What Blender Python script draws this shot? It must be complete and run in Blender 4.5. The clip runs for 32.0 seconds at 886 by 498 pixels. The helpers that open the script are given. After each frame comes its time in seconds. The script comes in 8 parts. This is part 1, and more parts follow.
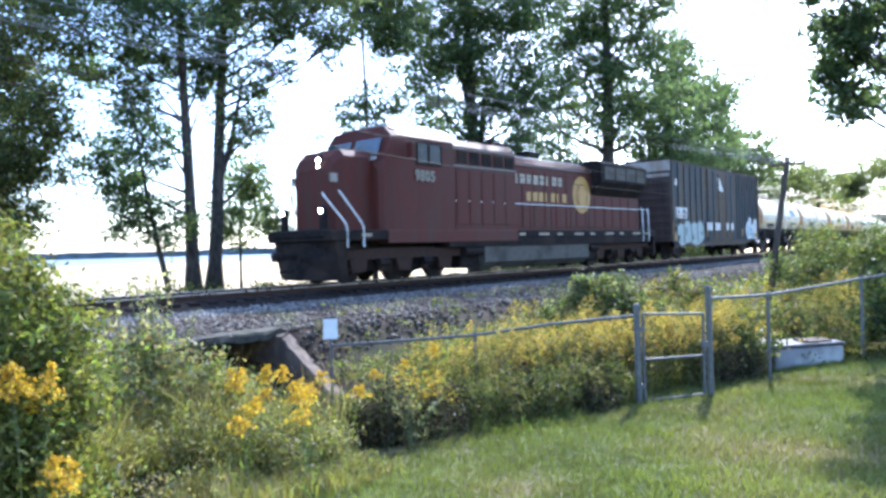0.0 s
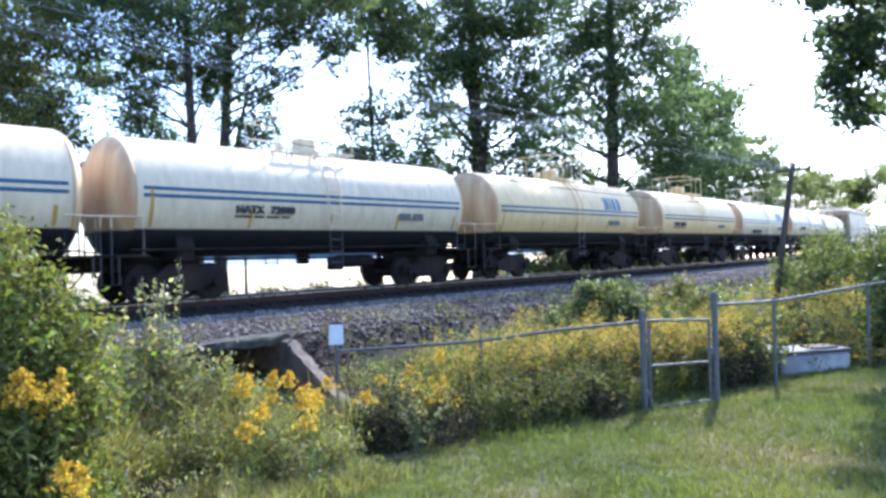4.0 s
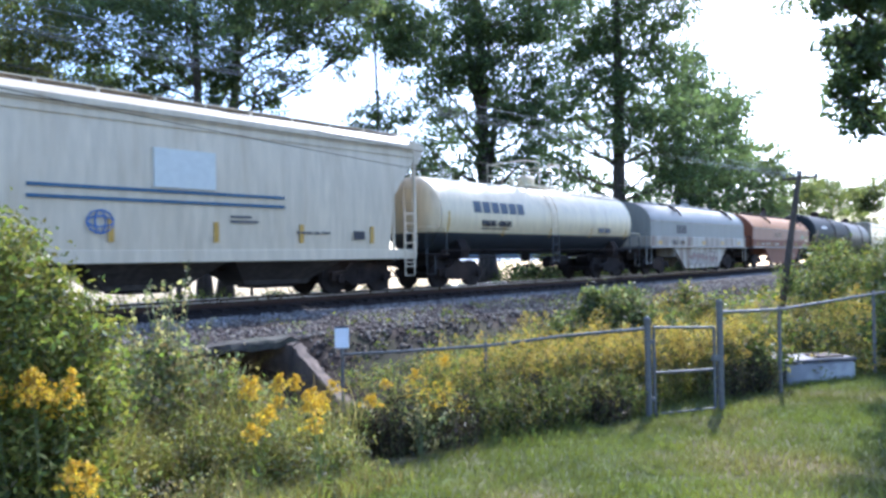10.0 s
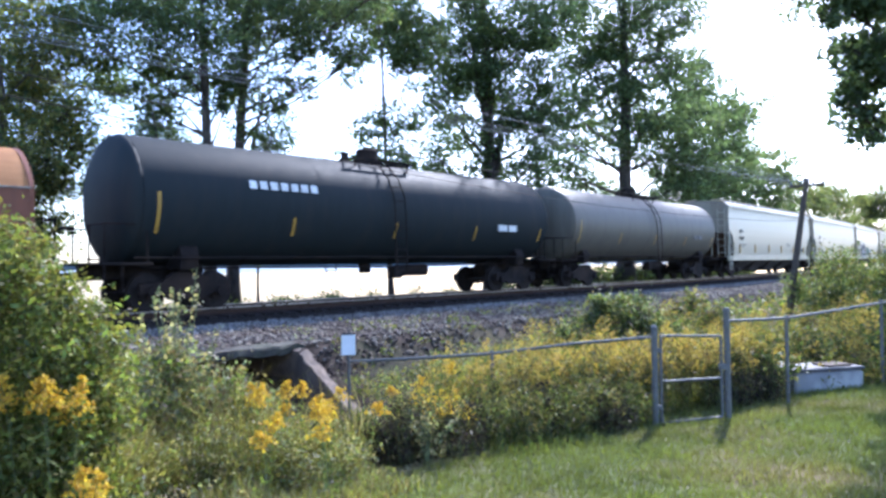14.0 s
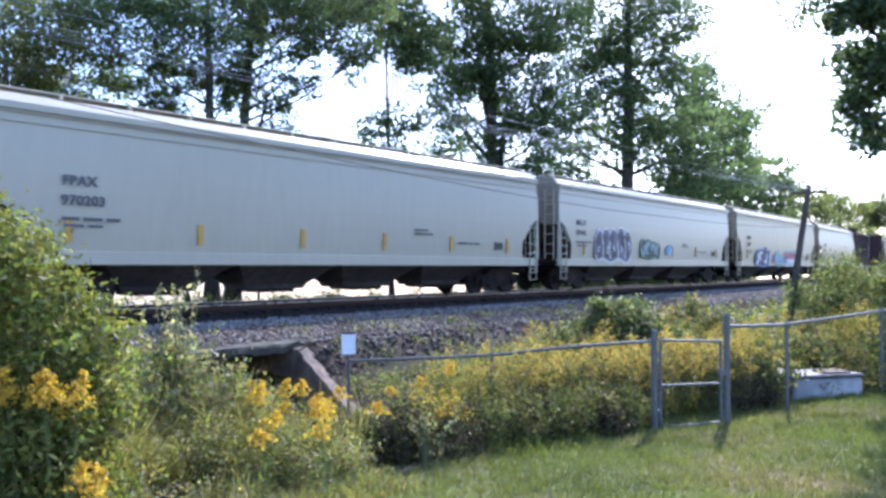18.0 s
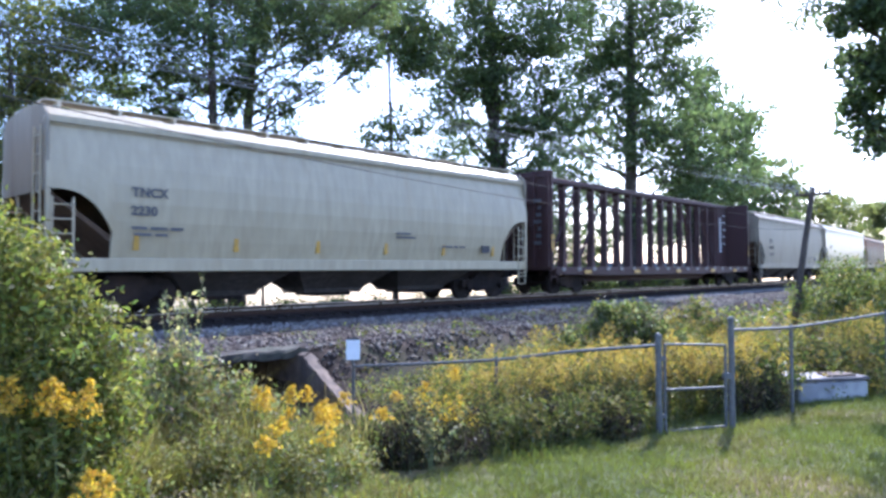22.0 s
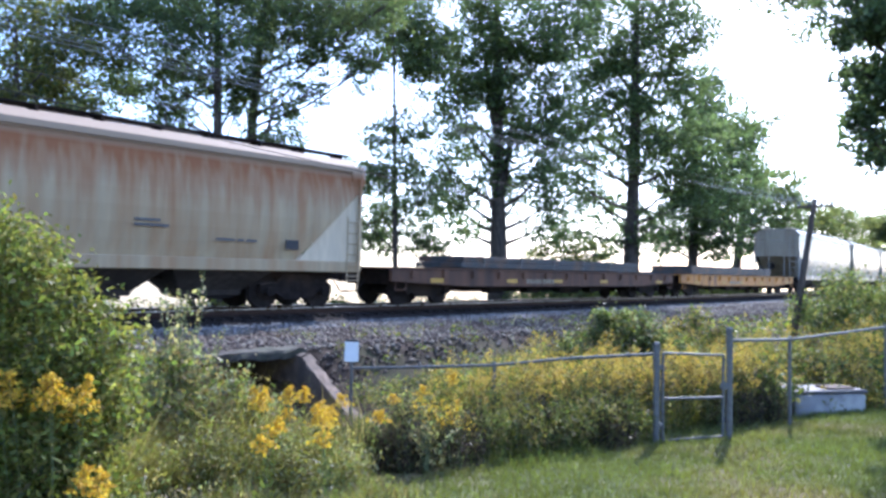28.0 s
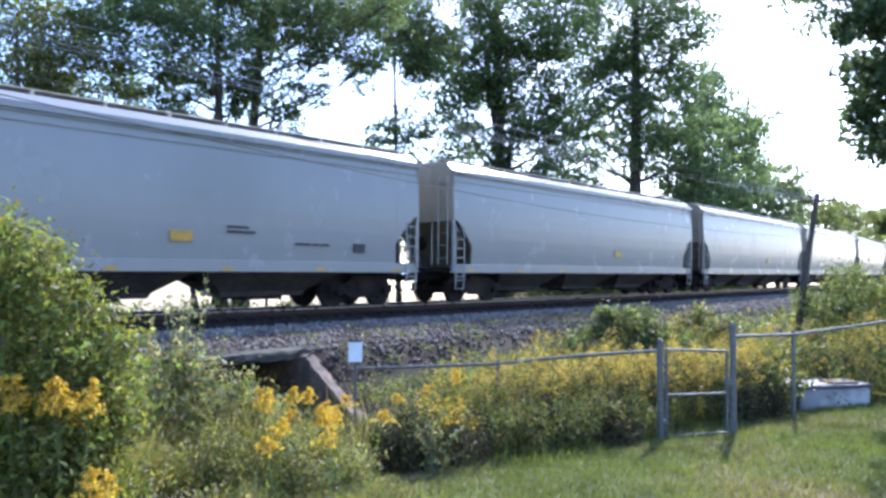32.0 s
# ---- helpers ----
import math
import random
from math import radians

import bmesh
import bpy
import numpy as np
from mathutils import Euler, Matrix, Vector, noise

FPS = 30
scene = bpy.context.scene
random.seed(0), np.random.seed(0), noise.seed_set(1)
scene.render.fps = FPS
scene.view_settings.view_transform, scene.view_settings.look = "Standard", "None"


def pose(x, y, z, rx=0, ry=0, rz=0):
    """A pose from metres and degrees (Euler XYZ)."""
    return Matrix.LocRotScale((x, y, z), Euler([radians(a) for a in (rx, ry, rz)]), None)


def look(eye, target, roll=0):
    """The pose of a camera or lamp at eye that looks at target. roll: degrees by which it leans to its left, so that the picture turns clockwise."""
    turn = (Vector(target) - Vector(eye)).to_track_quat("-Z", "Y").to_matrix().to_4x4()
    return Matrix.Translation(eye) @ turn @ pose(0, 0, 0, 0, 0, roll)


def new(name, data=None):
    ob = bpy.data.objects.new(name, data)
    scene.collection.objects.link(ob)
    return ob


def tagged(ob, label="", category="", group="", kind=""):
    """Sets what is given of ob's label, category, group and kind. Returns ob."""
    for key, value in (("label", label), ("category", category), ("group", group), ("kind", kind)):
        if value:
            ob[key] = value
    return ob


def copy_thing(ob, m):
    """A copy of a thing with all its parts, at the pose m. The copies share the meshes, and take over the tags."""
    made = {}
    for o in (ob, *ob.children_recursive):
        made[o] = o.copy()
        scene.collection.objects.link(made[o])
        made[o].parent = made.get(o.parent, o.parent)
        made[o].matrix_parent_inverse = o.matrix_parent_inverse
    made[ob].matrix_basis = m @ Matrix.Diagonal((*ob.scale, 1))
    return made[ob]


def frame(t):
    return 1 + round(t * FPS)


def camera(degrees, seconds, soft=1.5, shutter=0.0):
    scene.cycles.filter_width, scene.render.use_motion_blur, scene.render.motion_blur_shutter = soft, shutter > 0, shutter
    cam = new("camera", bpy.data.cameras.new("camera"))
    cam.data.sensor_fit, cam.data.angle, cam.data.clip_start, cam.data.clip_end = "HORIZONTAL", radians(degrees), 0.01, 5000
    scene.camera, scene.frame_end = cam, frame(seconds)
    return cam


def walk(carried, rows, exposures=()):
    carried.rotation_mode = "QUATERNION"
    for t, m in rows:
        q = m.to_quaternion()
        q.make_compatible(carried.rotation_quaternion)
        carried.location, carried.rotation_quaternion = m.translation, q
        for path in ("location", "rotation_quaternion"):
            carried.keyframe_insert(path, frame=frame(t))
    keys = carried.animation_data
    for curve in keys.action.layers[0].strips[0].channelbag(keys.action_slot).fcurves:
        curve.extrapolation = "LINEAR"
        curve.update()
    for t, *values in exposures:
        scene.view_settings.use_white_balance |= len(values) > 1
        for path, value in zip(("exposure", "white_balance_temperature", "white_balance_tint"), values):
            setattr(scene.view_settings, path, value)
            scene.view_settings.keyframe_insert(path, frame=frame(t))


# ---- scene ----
EXPO, SKY, SUN = 1.46, 0.15, 3.2        # stops, sky strength, sun strength
KELVIN = 5230
EXPOSURE_DRIFT = [[0, 0.46, 8], [0.5, 0.62, 8.5], [1.5, 0.97, 9.5], [3, 0.45, 11], [6, 0.22, 11], [11, 0.18, 11.5], [14, 0.27, 13], [17, 0.28, 16], [24, 0.36, 16.5], [27, 0.28, 14], [30, 0.18, 12.5], [32, 0.28, 13.5]]
FOV = 64.0
cam = camera(FOV, 32.0, soft=3.0, shutter=0.1)

# camera rows: seconds, place in metres, turn in degrees; held by hand, slowly drifting
CAMERA_ROWS = [
    (0, 0.054, 0.077, 1.968, 89.951, 1.603, -1.044),
    (0.5, 0.051, 0.067, 1.975, 89.987, 2.020, -0.991),
    (1, 0.053, 0.072, 1.972, 90.004, 2.174, -0.957),
    (1.5, 0.052, 0.059, 1.976, 90.113, 2.257, -0.875),
    (2, 0.043, 0.066, 1.980, 90.147, 2.287, -0.747),
    (2.5, 0.039, 0.056, 1.981, 90.113, 2.121, -0.686),
    (3, 0.035, 0.059, 1.987, 90.138, 2.121, -0.620),
    (3.5, 0.034, 0.057, 1.979, 90.275, 1.785, -0.661),
    (5.5, 0.032, 0.054, 1.976, 90.472, 1.329, -0.724),
    (6, 0.020, 0.045, 1.980, 90.455, 1.186, -0.660),
    (6.5, 0.013, 0.037, 1.980, 90.493, 1.210, -0.555),
    (7, 0.018, 0.032, 1.986, 90.520, 1.447, -0.389),
    (7.5, 0.019, 0.034, 1.988, 90.516, 1.264, -0.387),
    (8, 0.020, 0.028, 1.988, 90.601, 0.972, -0.376),
    (8.5, 0.023, 0.028, 1.991, 90.709, 1.076, -0.320),
    (9, 0.022, 0.033, 1.991, 90.641, 0.943, -0.332),
    (9.5, 0.022, 0.030, 1.989, 90.706, 0.809, -0.305),
    (10, 0.020, 0.013, 1.984, 90.761, 0.982, -0.299),
    (10.5, 0.022, 0.015, 1.987, 90.736, 0.946, -0.215),
    (11, 0.018, 0.023, 1.988, 90.877, 0.994, -0.280),
    (11.5, 0.011, 0.017, 1.997, 90.900, 0.860, -0.281),
    (12, 0.012, 0.011, 1.995, 91.054, 0.596, -0.142),
    (12.5, 0.018, 0.009, 1.994, 91.146, 0.757, -0.048),
    (13, 0.000, -0.000, 2.000, 91.118, 0.763, -0.015),
    (13.5, 0.002, -0.011, 2.008, 91.231, 0.752, 0.086),
    (14, 0.005, -0.009, 2.007, 91.239, 0.790, 0.150),
    (14.5, 0.005, -0.017, 2.009, 91.209, 0.560, 0.151),
    (16.5, 0.015, -0.019, 2.013, 91.250, -0.102, 0.093),
    (17, 0.017, -0.013, 2.014, 91.302, -0.127, 0.178),
    (17.5, 0.001, -0.041, 2.011, 91.300, -0.258, 0.251),
    (18, -0.001, -0.024, 2.006, 91.317, -0.129, 0.220),
    (18.5, 0.009, -0.032, 2.011, 91.388, 0.147, 0.327),
    (19, -0.002, -0.042, 2.014, 91.496, -0.018, 0.333),
    (19.5, 0.004, -0.037, 2.019, 91.524, 0.254, 0.406),
    (20, 0.009, -0.029, 2.027, 91.517, 0.273, 0.383),
    (20.5, 0.003, -0.046, 2.021, 91.608, 0.444, 0.444),
    (21, -0.002, -0.055, 2.030, 91.615, 0.474, 0.522),
    (21.5, -0.007, -0.066, 2.030, 91.555, 0.226, 0.572),
    (22, -0.003, -0.046, 2.028, 91.608, 0.210, 0.521),
    (22.5, -0.008, -0.056, 2.031, 91.616, 0.340, 0.534),
    (23, -0.006, -0.036, 2.029, 91.687, 0.098, 0.498),
    (23.5, -0.007, -0.053, 2.024, 91.807, -0.028, 0.505),
    (24, -0.008, -0.058, 2.034, 91.884, -0.330, 0.537),
    (24.5, -0.003, -0.066, 2.030, 91.963, -0.759, 0.518),
    (25, -0.005, -0.071, 2.035, 91.893, -0.566, 0.600),
    (25.5, -0.012, -0.069, 2.034, 91.878, -0.690, 0.639),
    (27.5, 0.004, -0.065, 2.030, 91.872, -1.418, 0.575),
    (28, 0.003, -0.060, 2.030, 91.915, -1.077, 0.574),
    (28.5, 0.007, -0.064, 2.026, 91.810, -0.833, 0.624),
    (29, 0.016, -0.057, 2.025, 91.785, -1.059, 0.562),
    (29.5, 0.010, -0.064, 2.031, 91.816, -0.802, 0.580),
    (30, 0.009, -0.068, 2.030, 91.721, -0.552, 0.638),
    (30.5, 0.006, -0.067, 2.030, 91.747, -0.685, 0.660),
    (31, 0.007, -0.070, 2.029, 91.796, -0.422, 0.694),
    (31.5, 0.009, -0.074, 2.035, 91.827, -0.339, 0.754),
    (32, 0.010, -0.076, 2.036, 91.830, -0.353, 0.817),
]
walk(cam, [(r[0], pose(*r[1:])) for r in CAMERA_ROWS], exposures=[(t, EXPO + e, KELVIN, tint + 6.0) for t, e, tint in EXPOSURE_DRIFT])

# ---------------------------------------------------------------- world and sun
SUN_AZ, SUN_EL = radians(25), radians(40)          # azimuth clockwise from +y
world = bpy.data.worlds.new("sky")
world.use_nodes = True
scene.world = world
wn = world.node_tree.nodes
sky = wn.new("ShaderNodeTexSky")
sky.sky_type, sky.sun_disc = "NISHITA", False
sky.sun_elevation, sky.sun_rotation = SUN_EL, SUN_AZ
sky.air_density, sky.dust_density, sky.ozone_density = 1.0, 1.3, 1.0
wn["Background"].inputs["Strength"].default_value = SKY
world.node_tree.links.new(sky.outputs["Color"], wn["Background"].inputs["Color"])
sun = new("sun", bpy.data.lights.new("sun", "SUN"))
sun.data.energy, sun.data.angle, sun.data.color = SUN, radians(0.6), (1.0, 0.93, 0.82)
sun_dir = Vector((math.sin(SUN_AZ) * math.cos(SUN_EL), math.cos(SUN_AZ) * math.cos(SUN_EL), math.sin(SUN_EL)))
sun.matrix_world = look(sun_dir * 80, (0, 0, 0))

# ---------------------------------------------------------------- materials
def material(name, base, rough=0.6, metal=0.0, grain=0.12, scale=6.0, bump=0.15, stain=None, stain_scale=0.8, stain_at=(0.5, 0.7),
             stretch=(1, 1, 1), belly=None, belly_z=0.0, random=0.0, island=0.0, translucent=0.0, spec=0.5, coat=0.0, drip=None, drip_z=(0, 1)):
    m = bpy.data.materials.new(name)
    m.use_nodes = True
    nt, ns = m.node_tree, m.node_tree.nodes
    ln = nt.links.new
    b = ns["Principled BSDF"]
    b.inputs["Roughness"].default_value, b.inputs["Metallic"].default_value = rough, metal
    b.inputs["Specular IOR Level"].default_value = spec
    b.inputs["Coat Weight"].default_value = coat
    co = ns.new("ShaderNodeTexCoord")
    mp = ns.new("ShaderNodeMapping")
    mp.inputs["Scale"].default_value = stretch
    ln(co.outputs["Object"], mp.inputs["Vector"])

    def noise_at(s, detail=4.0, vec=None):
        n = ns.new("ShaderNodeTexNoise")
        n.inputs["Scale"].default_value, n.inputs["Detail"].default_value = s, detail
        ln(vec or mp.outputs["Vector"], n.inputs["Vector"])
        return n.outputs["Fac"]

    def ramp(fac, lo, hi):
        r = ns.new("ShaderNodeMapRange")
        r.inputs["From Min"].default_value, r.inputs["From Max"].default_value = lo, hi
        ln(fac, r.inputs["Value"])
        return r.outputs["Result"]

    def mix(fac, a, c, kind="MIX"):
        x = ns.new("ShaderNodeMix")
        x.data_type, x.blend_type = "RGBA", kind
        for sock, val in ((x.inputs["Factor"], fac), (x.inputs["A"], a), (x.inputs["B"], c)):
            if hasattr(val, "is_linked"):
                ln(val, sock)
            else:
                sock.default_value = val if isinstance(val, float) else (*val, 1.0)
        return x.outputs["Result"]

    col = tuple(base)
    g = noise_at(scale)
    dark, light = tuple(c * (1 - 2 * grain) for c in base), tuple(min(1, c * (1 + 1.6 * grain)) for c in base)
    col = mix(ramp(g, 0.3, 0.7), dark, light)
    big = noise_at(scale * 0.13, 3.0)
    col = mix(ramp(big, 0.35, 0.7), col, mix(0.5, col, tuple(c * (1 - grain) for c in base)))
    if stain:
        st = ramp(noise_at(stain_scale, 6.0), *stain_at)
        col = mix(st, col, tuple(stain))
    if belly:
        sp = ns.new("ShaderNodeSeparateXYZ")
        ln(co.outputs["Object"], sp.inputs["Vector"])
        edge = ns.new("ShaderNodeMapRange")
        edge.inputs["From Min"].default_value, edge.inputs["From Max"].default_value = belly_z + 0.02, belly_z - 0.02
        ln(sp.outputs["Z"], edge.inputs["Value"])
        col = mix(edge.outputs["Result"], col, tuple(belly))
    if drip:
        # rust that starts along the top seam and runs down in streaks
        sp = ns.new("ShaderNodeSeparateXYZ")
        ln(co.outputs["Object"], sp.inputs["Vector"])
        run = ns.new("ShaderNodeMath")
        run.operation = "ADD"
        streak = ns.new("ShaderNodeMapRange")
        streak.inputs["From Min"].default_value, streak.inputs["From Max"].default_value = 0.3, 0.7
        streak.inputs["To Min"].default_value, streak.inputs["To Max"].default_value = -0.45, 0.35
        ln(noise_at(2.0, 5.0), streak.inputs["Value"])
        ln(streak.outputs["Result"], run.inputs[0])
        ln(sp.outputs["Z"], run.inputs[1])
        col = mix(ramp(run.outputs["Value"], *drip_z), col, tuple(drip))
        top = ramp(sp.outputs["Z"], 3.72, 3.95)
        col = mix(top, col, (0.36, 0.27, 0.19))
    if random or island:
        src = ns.new("ShaderNodeObjectInfo").outputs["Random"] if random else ns.new("ShaderNodeNewGeometry").outputs["Random Per Island"]
        amt = random or island
        hs = ns.new("ShaderNodeHueSaturation")
        v = ns.new("ShaderNodeMapRange")
        v.inputs["To Min"].default_value, v.inputs["To Max"].default_value = 1 - amt, 1 + amt
        ln(src, v.inputs["Value"])
        ln(v.outputs["Result"], hs.inputs["Value"])
        hv = ns.new("ShaderNodeMapRange")
        hv.inputs["To Min"].default_value, hv.inputs["To Max"].default_value = 0.5 - 0.06 * amt, 0.5 + 0.06 * amt
        ln(src, hv.inputs["Value"])
        ln(hv.outputs["Result"], hs.inputs["Hue"])
        ln(col, hs.inputs["Color"])
        col = hs.outputs["Color"]
    ln(col, b.inputs["Base Color"])
    rr = ns.new("ShaderNodeMapRange")
    rr.inputs["To Min"].default_value, rr.inputs["To Max"].default_value = max(0.04, rough - 0.12), min(1, rough + 0.12)
    ln(g, rr.inputs["Value"])
    ln(rr.outputs["Result"], b.inputs["Roughness"])
    if bump:
        bp = ns.new("ShaderNodeBump")
        bp.inputs["Strength"].default_value, bp.inputs["Distance"].default_value = bump, 0.02
        ln(noise_at(scale * 3), bp.inputs["Height"])
        ln(bp.outputs["Normal"], b.inputs["Normal"])
    if translucent:
        tr = ns.new("ShaderNodeBsdfTranslucent")
        tc = ns.new("ShaderNodeMix")
        tc.data_type, tc.blend_type = "RGBA", "MULTIPLY"
        tc.inputs["Factor"].default_value = 1.0
        ln(col, tc.inputs["A"])
        tc.inputs["B"].default_value = (1.8, 1.95, 0.85, 1)
        ln(tc.outputs["Result"], tr.inputs["Color"])
        ms = ns.new("ShaderNodeMixShader")
        ms.inputs["Fac"].default_value = translucent
        ln(b.outputs["BSDF"], ms.inputs[1])
        ln(tr.outputs["BSDF"], ms.inputs[2])
        ln(ms.outputs["Shader"], ns["Material Output"].inputs["Surface"])
    return m


def glow_material(name, colour, strength):
    m = bpy.data.materials.new(name)
    m.use_nodes = True
    b = m.node_tree.nodes["Principled BSDF"]
    b.inputs["Base Color"].default_value = (*colour, 1)
    b.inputs["Emission Color"].default_value, b.inputs["Emission Strength"].default_value = (*colour, 1), strength
    return m


def car_paint(name, base, rust=(0.16, 0.07, 0.03), amount=(0.62, 0.85), **kw):
    return material(name, base, **{**dict(rough=0.45, grain=0.07, scale=3.0, bump=0.05, stain=rust, stain_scale=0.9,
                                          stain_at=amount, stretch=(2.2, 2.2, 0.35)), **kw})


WHITE = car_paint("white_paint", (0.265, 0.262, 0.245), (0.22, 0.21, 0.185), (0.64, 1.3), rough=0.24, grain=0.02, bump=0.008, stretch=(0.5, 0.5, 0.3))
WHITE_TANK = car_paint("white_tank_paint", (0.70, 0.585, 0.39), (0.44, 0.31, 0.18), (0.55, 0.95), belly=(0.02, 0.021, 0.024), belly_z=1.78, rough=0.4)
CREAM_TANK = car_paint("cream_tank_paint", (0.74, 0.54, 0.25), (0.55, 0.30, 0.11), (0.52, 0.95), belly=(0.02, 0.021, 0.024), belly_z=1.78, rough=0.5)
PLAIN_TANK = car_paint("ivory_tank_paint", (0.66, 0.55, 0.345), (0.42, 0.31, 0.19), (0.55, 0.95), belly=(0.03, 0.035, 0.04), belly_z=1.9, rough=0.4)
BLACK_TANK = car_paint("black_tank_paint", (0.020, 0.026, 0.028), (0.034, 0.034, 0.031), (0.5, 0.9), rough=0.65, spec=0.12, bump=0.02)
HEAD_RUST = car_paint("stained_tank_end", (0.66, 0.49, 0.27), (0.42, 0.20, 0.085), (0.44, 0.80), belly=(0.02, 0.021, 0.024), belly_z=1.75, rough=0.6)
GREY_TANK = car_paint("grey_tank_paint", (0.135, 0.122, 0.095), (0.07, 0.06, 0.045), (0.5, 0.9), rough=0.55, spec=0.3)
HOPPER_GREY = car_paint("light_grey_paint", (0.40, 0.368, 0.278), (0.31, 0.275, 0.205), (0.62, 1.3), rough=0.36, grain=0.025, bump=0.012)
HOPPER_CREAM = car_paint("cream_hopper_paint", (0.58, 0.49, 0.345), (0.40, 0.30, 0.18), (0.52, 0.95), rough=0.5)
HOPPER_TAN = car_paint("tan_grey_paint", (0.41, 0.350, 0.228), (0.32, 0.250, 0.145), (0.52, 0.95), rough=0.45, bump=0.012)
HOPPER_OLD = car_paint("worn_hopper_paint", (0.25, 0.215, 0.15), (0.17, 0.125, 0.075), (0.5, 0.85), rough=0.55, bump=0.015, spec=0.35)
RUSTY = car_paint("rusty_hopper_paint", (0.40, 0.315, 0.195), (0.30, 0.165, 0.075), (0.44, 0.82), rough=0.7, spec=0.25, bump=0.02, stretch=(2.6, 2.6, 0.14), stain_scale=1.0, drip=(0.25, 0.105, 0.042), drip_z=(2.55, 3.75))
COIL_GREY = car_paint("coil_car_grey", (0.205, 0.21, 0.185), (0.14, 0.12, 0.10), (0.55, 0.95), rough=0.55)
COIL_PALE = car_paint("coil_trough_pale", (0.37, 0.34, 0.275), (0.15, 0.10, 0.065), (0.42, 0.66), rough=0.6)
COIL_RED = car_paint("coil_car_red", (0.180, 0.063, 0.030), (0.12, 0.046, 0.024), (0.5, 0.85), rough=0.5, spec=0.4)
# paler red for the hood top: the sunlight on it is in the colour
COIL_RED_LIT = car_paint("sunlit_hood_red", (0.33, 0.155, 0.058), (0.22, 0.095, 0.040), (0.5, 0.85), rough=0.7, spec=0.2)
COIL_DARK = car_paint("coil_trough_red", (0.170, 0.062, 0.031), (0.11, 0.044, 0.025), (0.5, 0.85), rough=0.65, spec=0.25)
BRAND_TEAL = car_paint("faded_green_stencil", (0.16, 0.19, 0.15), (0.13, 0.08, 0.05), (0.5, 0.85), rough=0.7)
BOX_RIB = car_paint("boxcar_rib_blue", (0.034, 0.050, 0.060), (0.062, 0.045, 0.034), (0.52, 0.70), rough=0.7, spec=0.3)
BOX_BLUE = car_paint("boxcar_blue", (0.036, 0.046, 0.053), (0.082, 0.058, 0.037), (0.40, 0.56), rough=0.7, spec=0.3, stretch=(1.6, 1.6, 0.16), stain_scale=1.3)
BOX_END = car_paint("rusted_boxcar_end", (0.075, 0.052, 0.045), (0.04, 0.03, 0.028), (0.45, 0.7), rough=0.8, spec=0.3)
END_DIRT = car_paint("dirty_end_sheet", (0.30, 0.27, 0.21), (0.20, 0.16, 0.115), (0.45, 0.8), rough=0.88, spec=0.12)
SLOPE_BROWN = car_paint("rust_washed_slope", (0.15, 0.10, 0.068), (0.09, 0.06, 0.045), (0.45, 0.75), rough=0.85, spec=0.15)
BOX_PALE = car_paint("chalky_end_panel", (0.42, 0.38, 0.34), (0.22, 0.13, 0.08), (0.45, 0.7), rough=0.8)
LOCO_RED = car_paint("locomotive_red", (0.088, 0.021, 0.014), (0.062, 0.039, 0.026), (0.46, 0.8), rough=0.65, spec=0.25)
OXIDE = car_paint("oxide_red", (0.050, 0.019, 0.017), (0.05, 0.025, 0.02), (0.45, 0.8), rough=0.7)
ORANGE = car_paint("faded_orange", (0.50, 0.22, 0.04), (0.12, 0.06, 0.03), (0.5, 0.72), rough=0.6)
BROWN_FLAT = car_paint("rusted_flatcar", (0.135, 0.066, 0.036), (0.05, 0.03, 0.022), (0.42, 0.72), rough=0.8)
UNDER = material("underframe_black", (0.018, 0.014, 0.013), 0.85, grain=0.3, stain=(0.04, 0.027, 0.02), spec=0.15)
STEEL = material("dull_steel", (0.18, 0.18, 0.18), 0.45, 0.7)
RAIL_TOP = material("polished_rail", (0.30, 0.28, 0.27), 0.3, 0.95, bump=0.02)
RAIL_SIDE = material("rail_rust", (0.05, 0.03, 0.022), 0.85, spec=0.15)
GALV = material("galvanised_pipe", (0.125, 0.124, 0.118), 0.65, 0.2, grain=0.15, scale=20)
# cab side windows: rougher and less reflective than the windscreen
CAB_GLASS = material("dull_cab_glass", (0.02, 0.022, 0.025), 0.25, 0.0, bump=0.0, spec=0.35)
GLASS = material("dark_glass", (0.02, 0.03, 0.04), 0.05, 0.0, bump=0.0, spec=1.0, coat=1.0)
WHEEL = material("worn_wheel_steel", (0.025, 0.019, 0.017), 0.8, 0.0, spec=0.2, grain=0.3)
BLUE_STRIPE = material("blue_stripe", (0.018, 0.085, 0.17), 0.45, bump=0.0)
FADED_INK = material("faded_cream_paint", (0.40, 0.34, 0.25), 0.7, grain=0.3, scale=9, bump=0.0)
OCHRE = material("dirty_reflector", (0.26, 0.15, 0.045), 0.7, grain=0.3, scale=9)
YELLOW = material("yellow_reflector", (0.48, 0.28, 0.04), 0.5, bump=0.0)
GOLD = material("gold_paint", (0.42, 0.235, 0.045), 0.5, bump=0.0)
BLACK_INK = material("black_lettering", (0.03, 0.03, 0.035), 0.6, bump=0.0)
WHITE_INK = material("white_lettering", (0.7, 0.7, 0.68), 0.6, bump=0.0)
GREY_INK = material("grey_lettering", (0.09, 0.09, 0.095), 0.6, bump=0.0)
NAVY_INK = material("navy_lettering", (0.02, 0.045, 0.075), 0.5, bump=0.0)
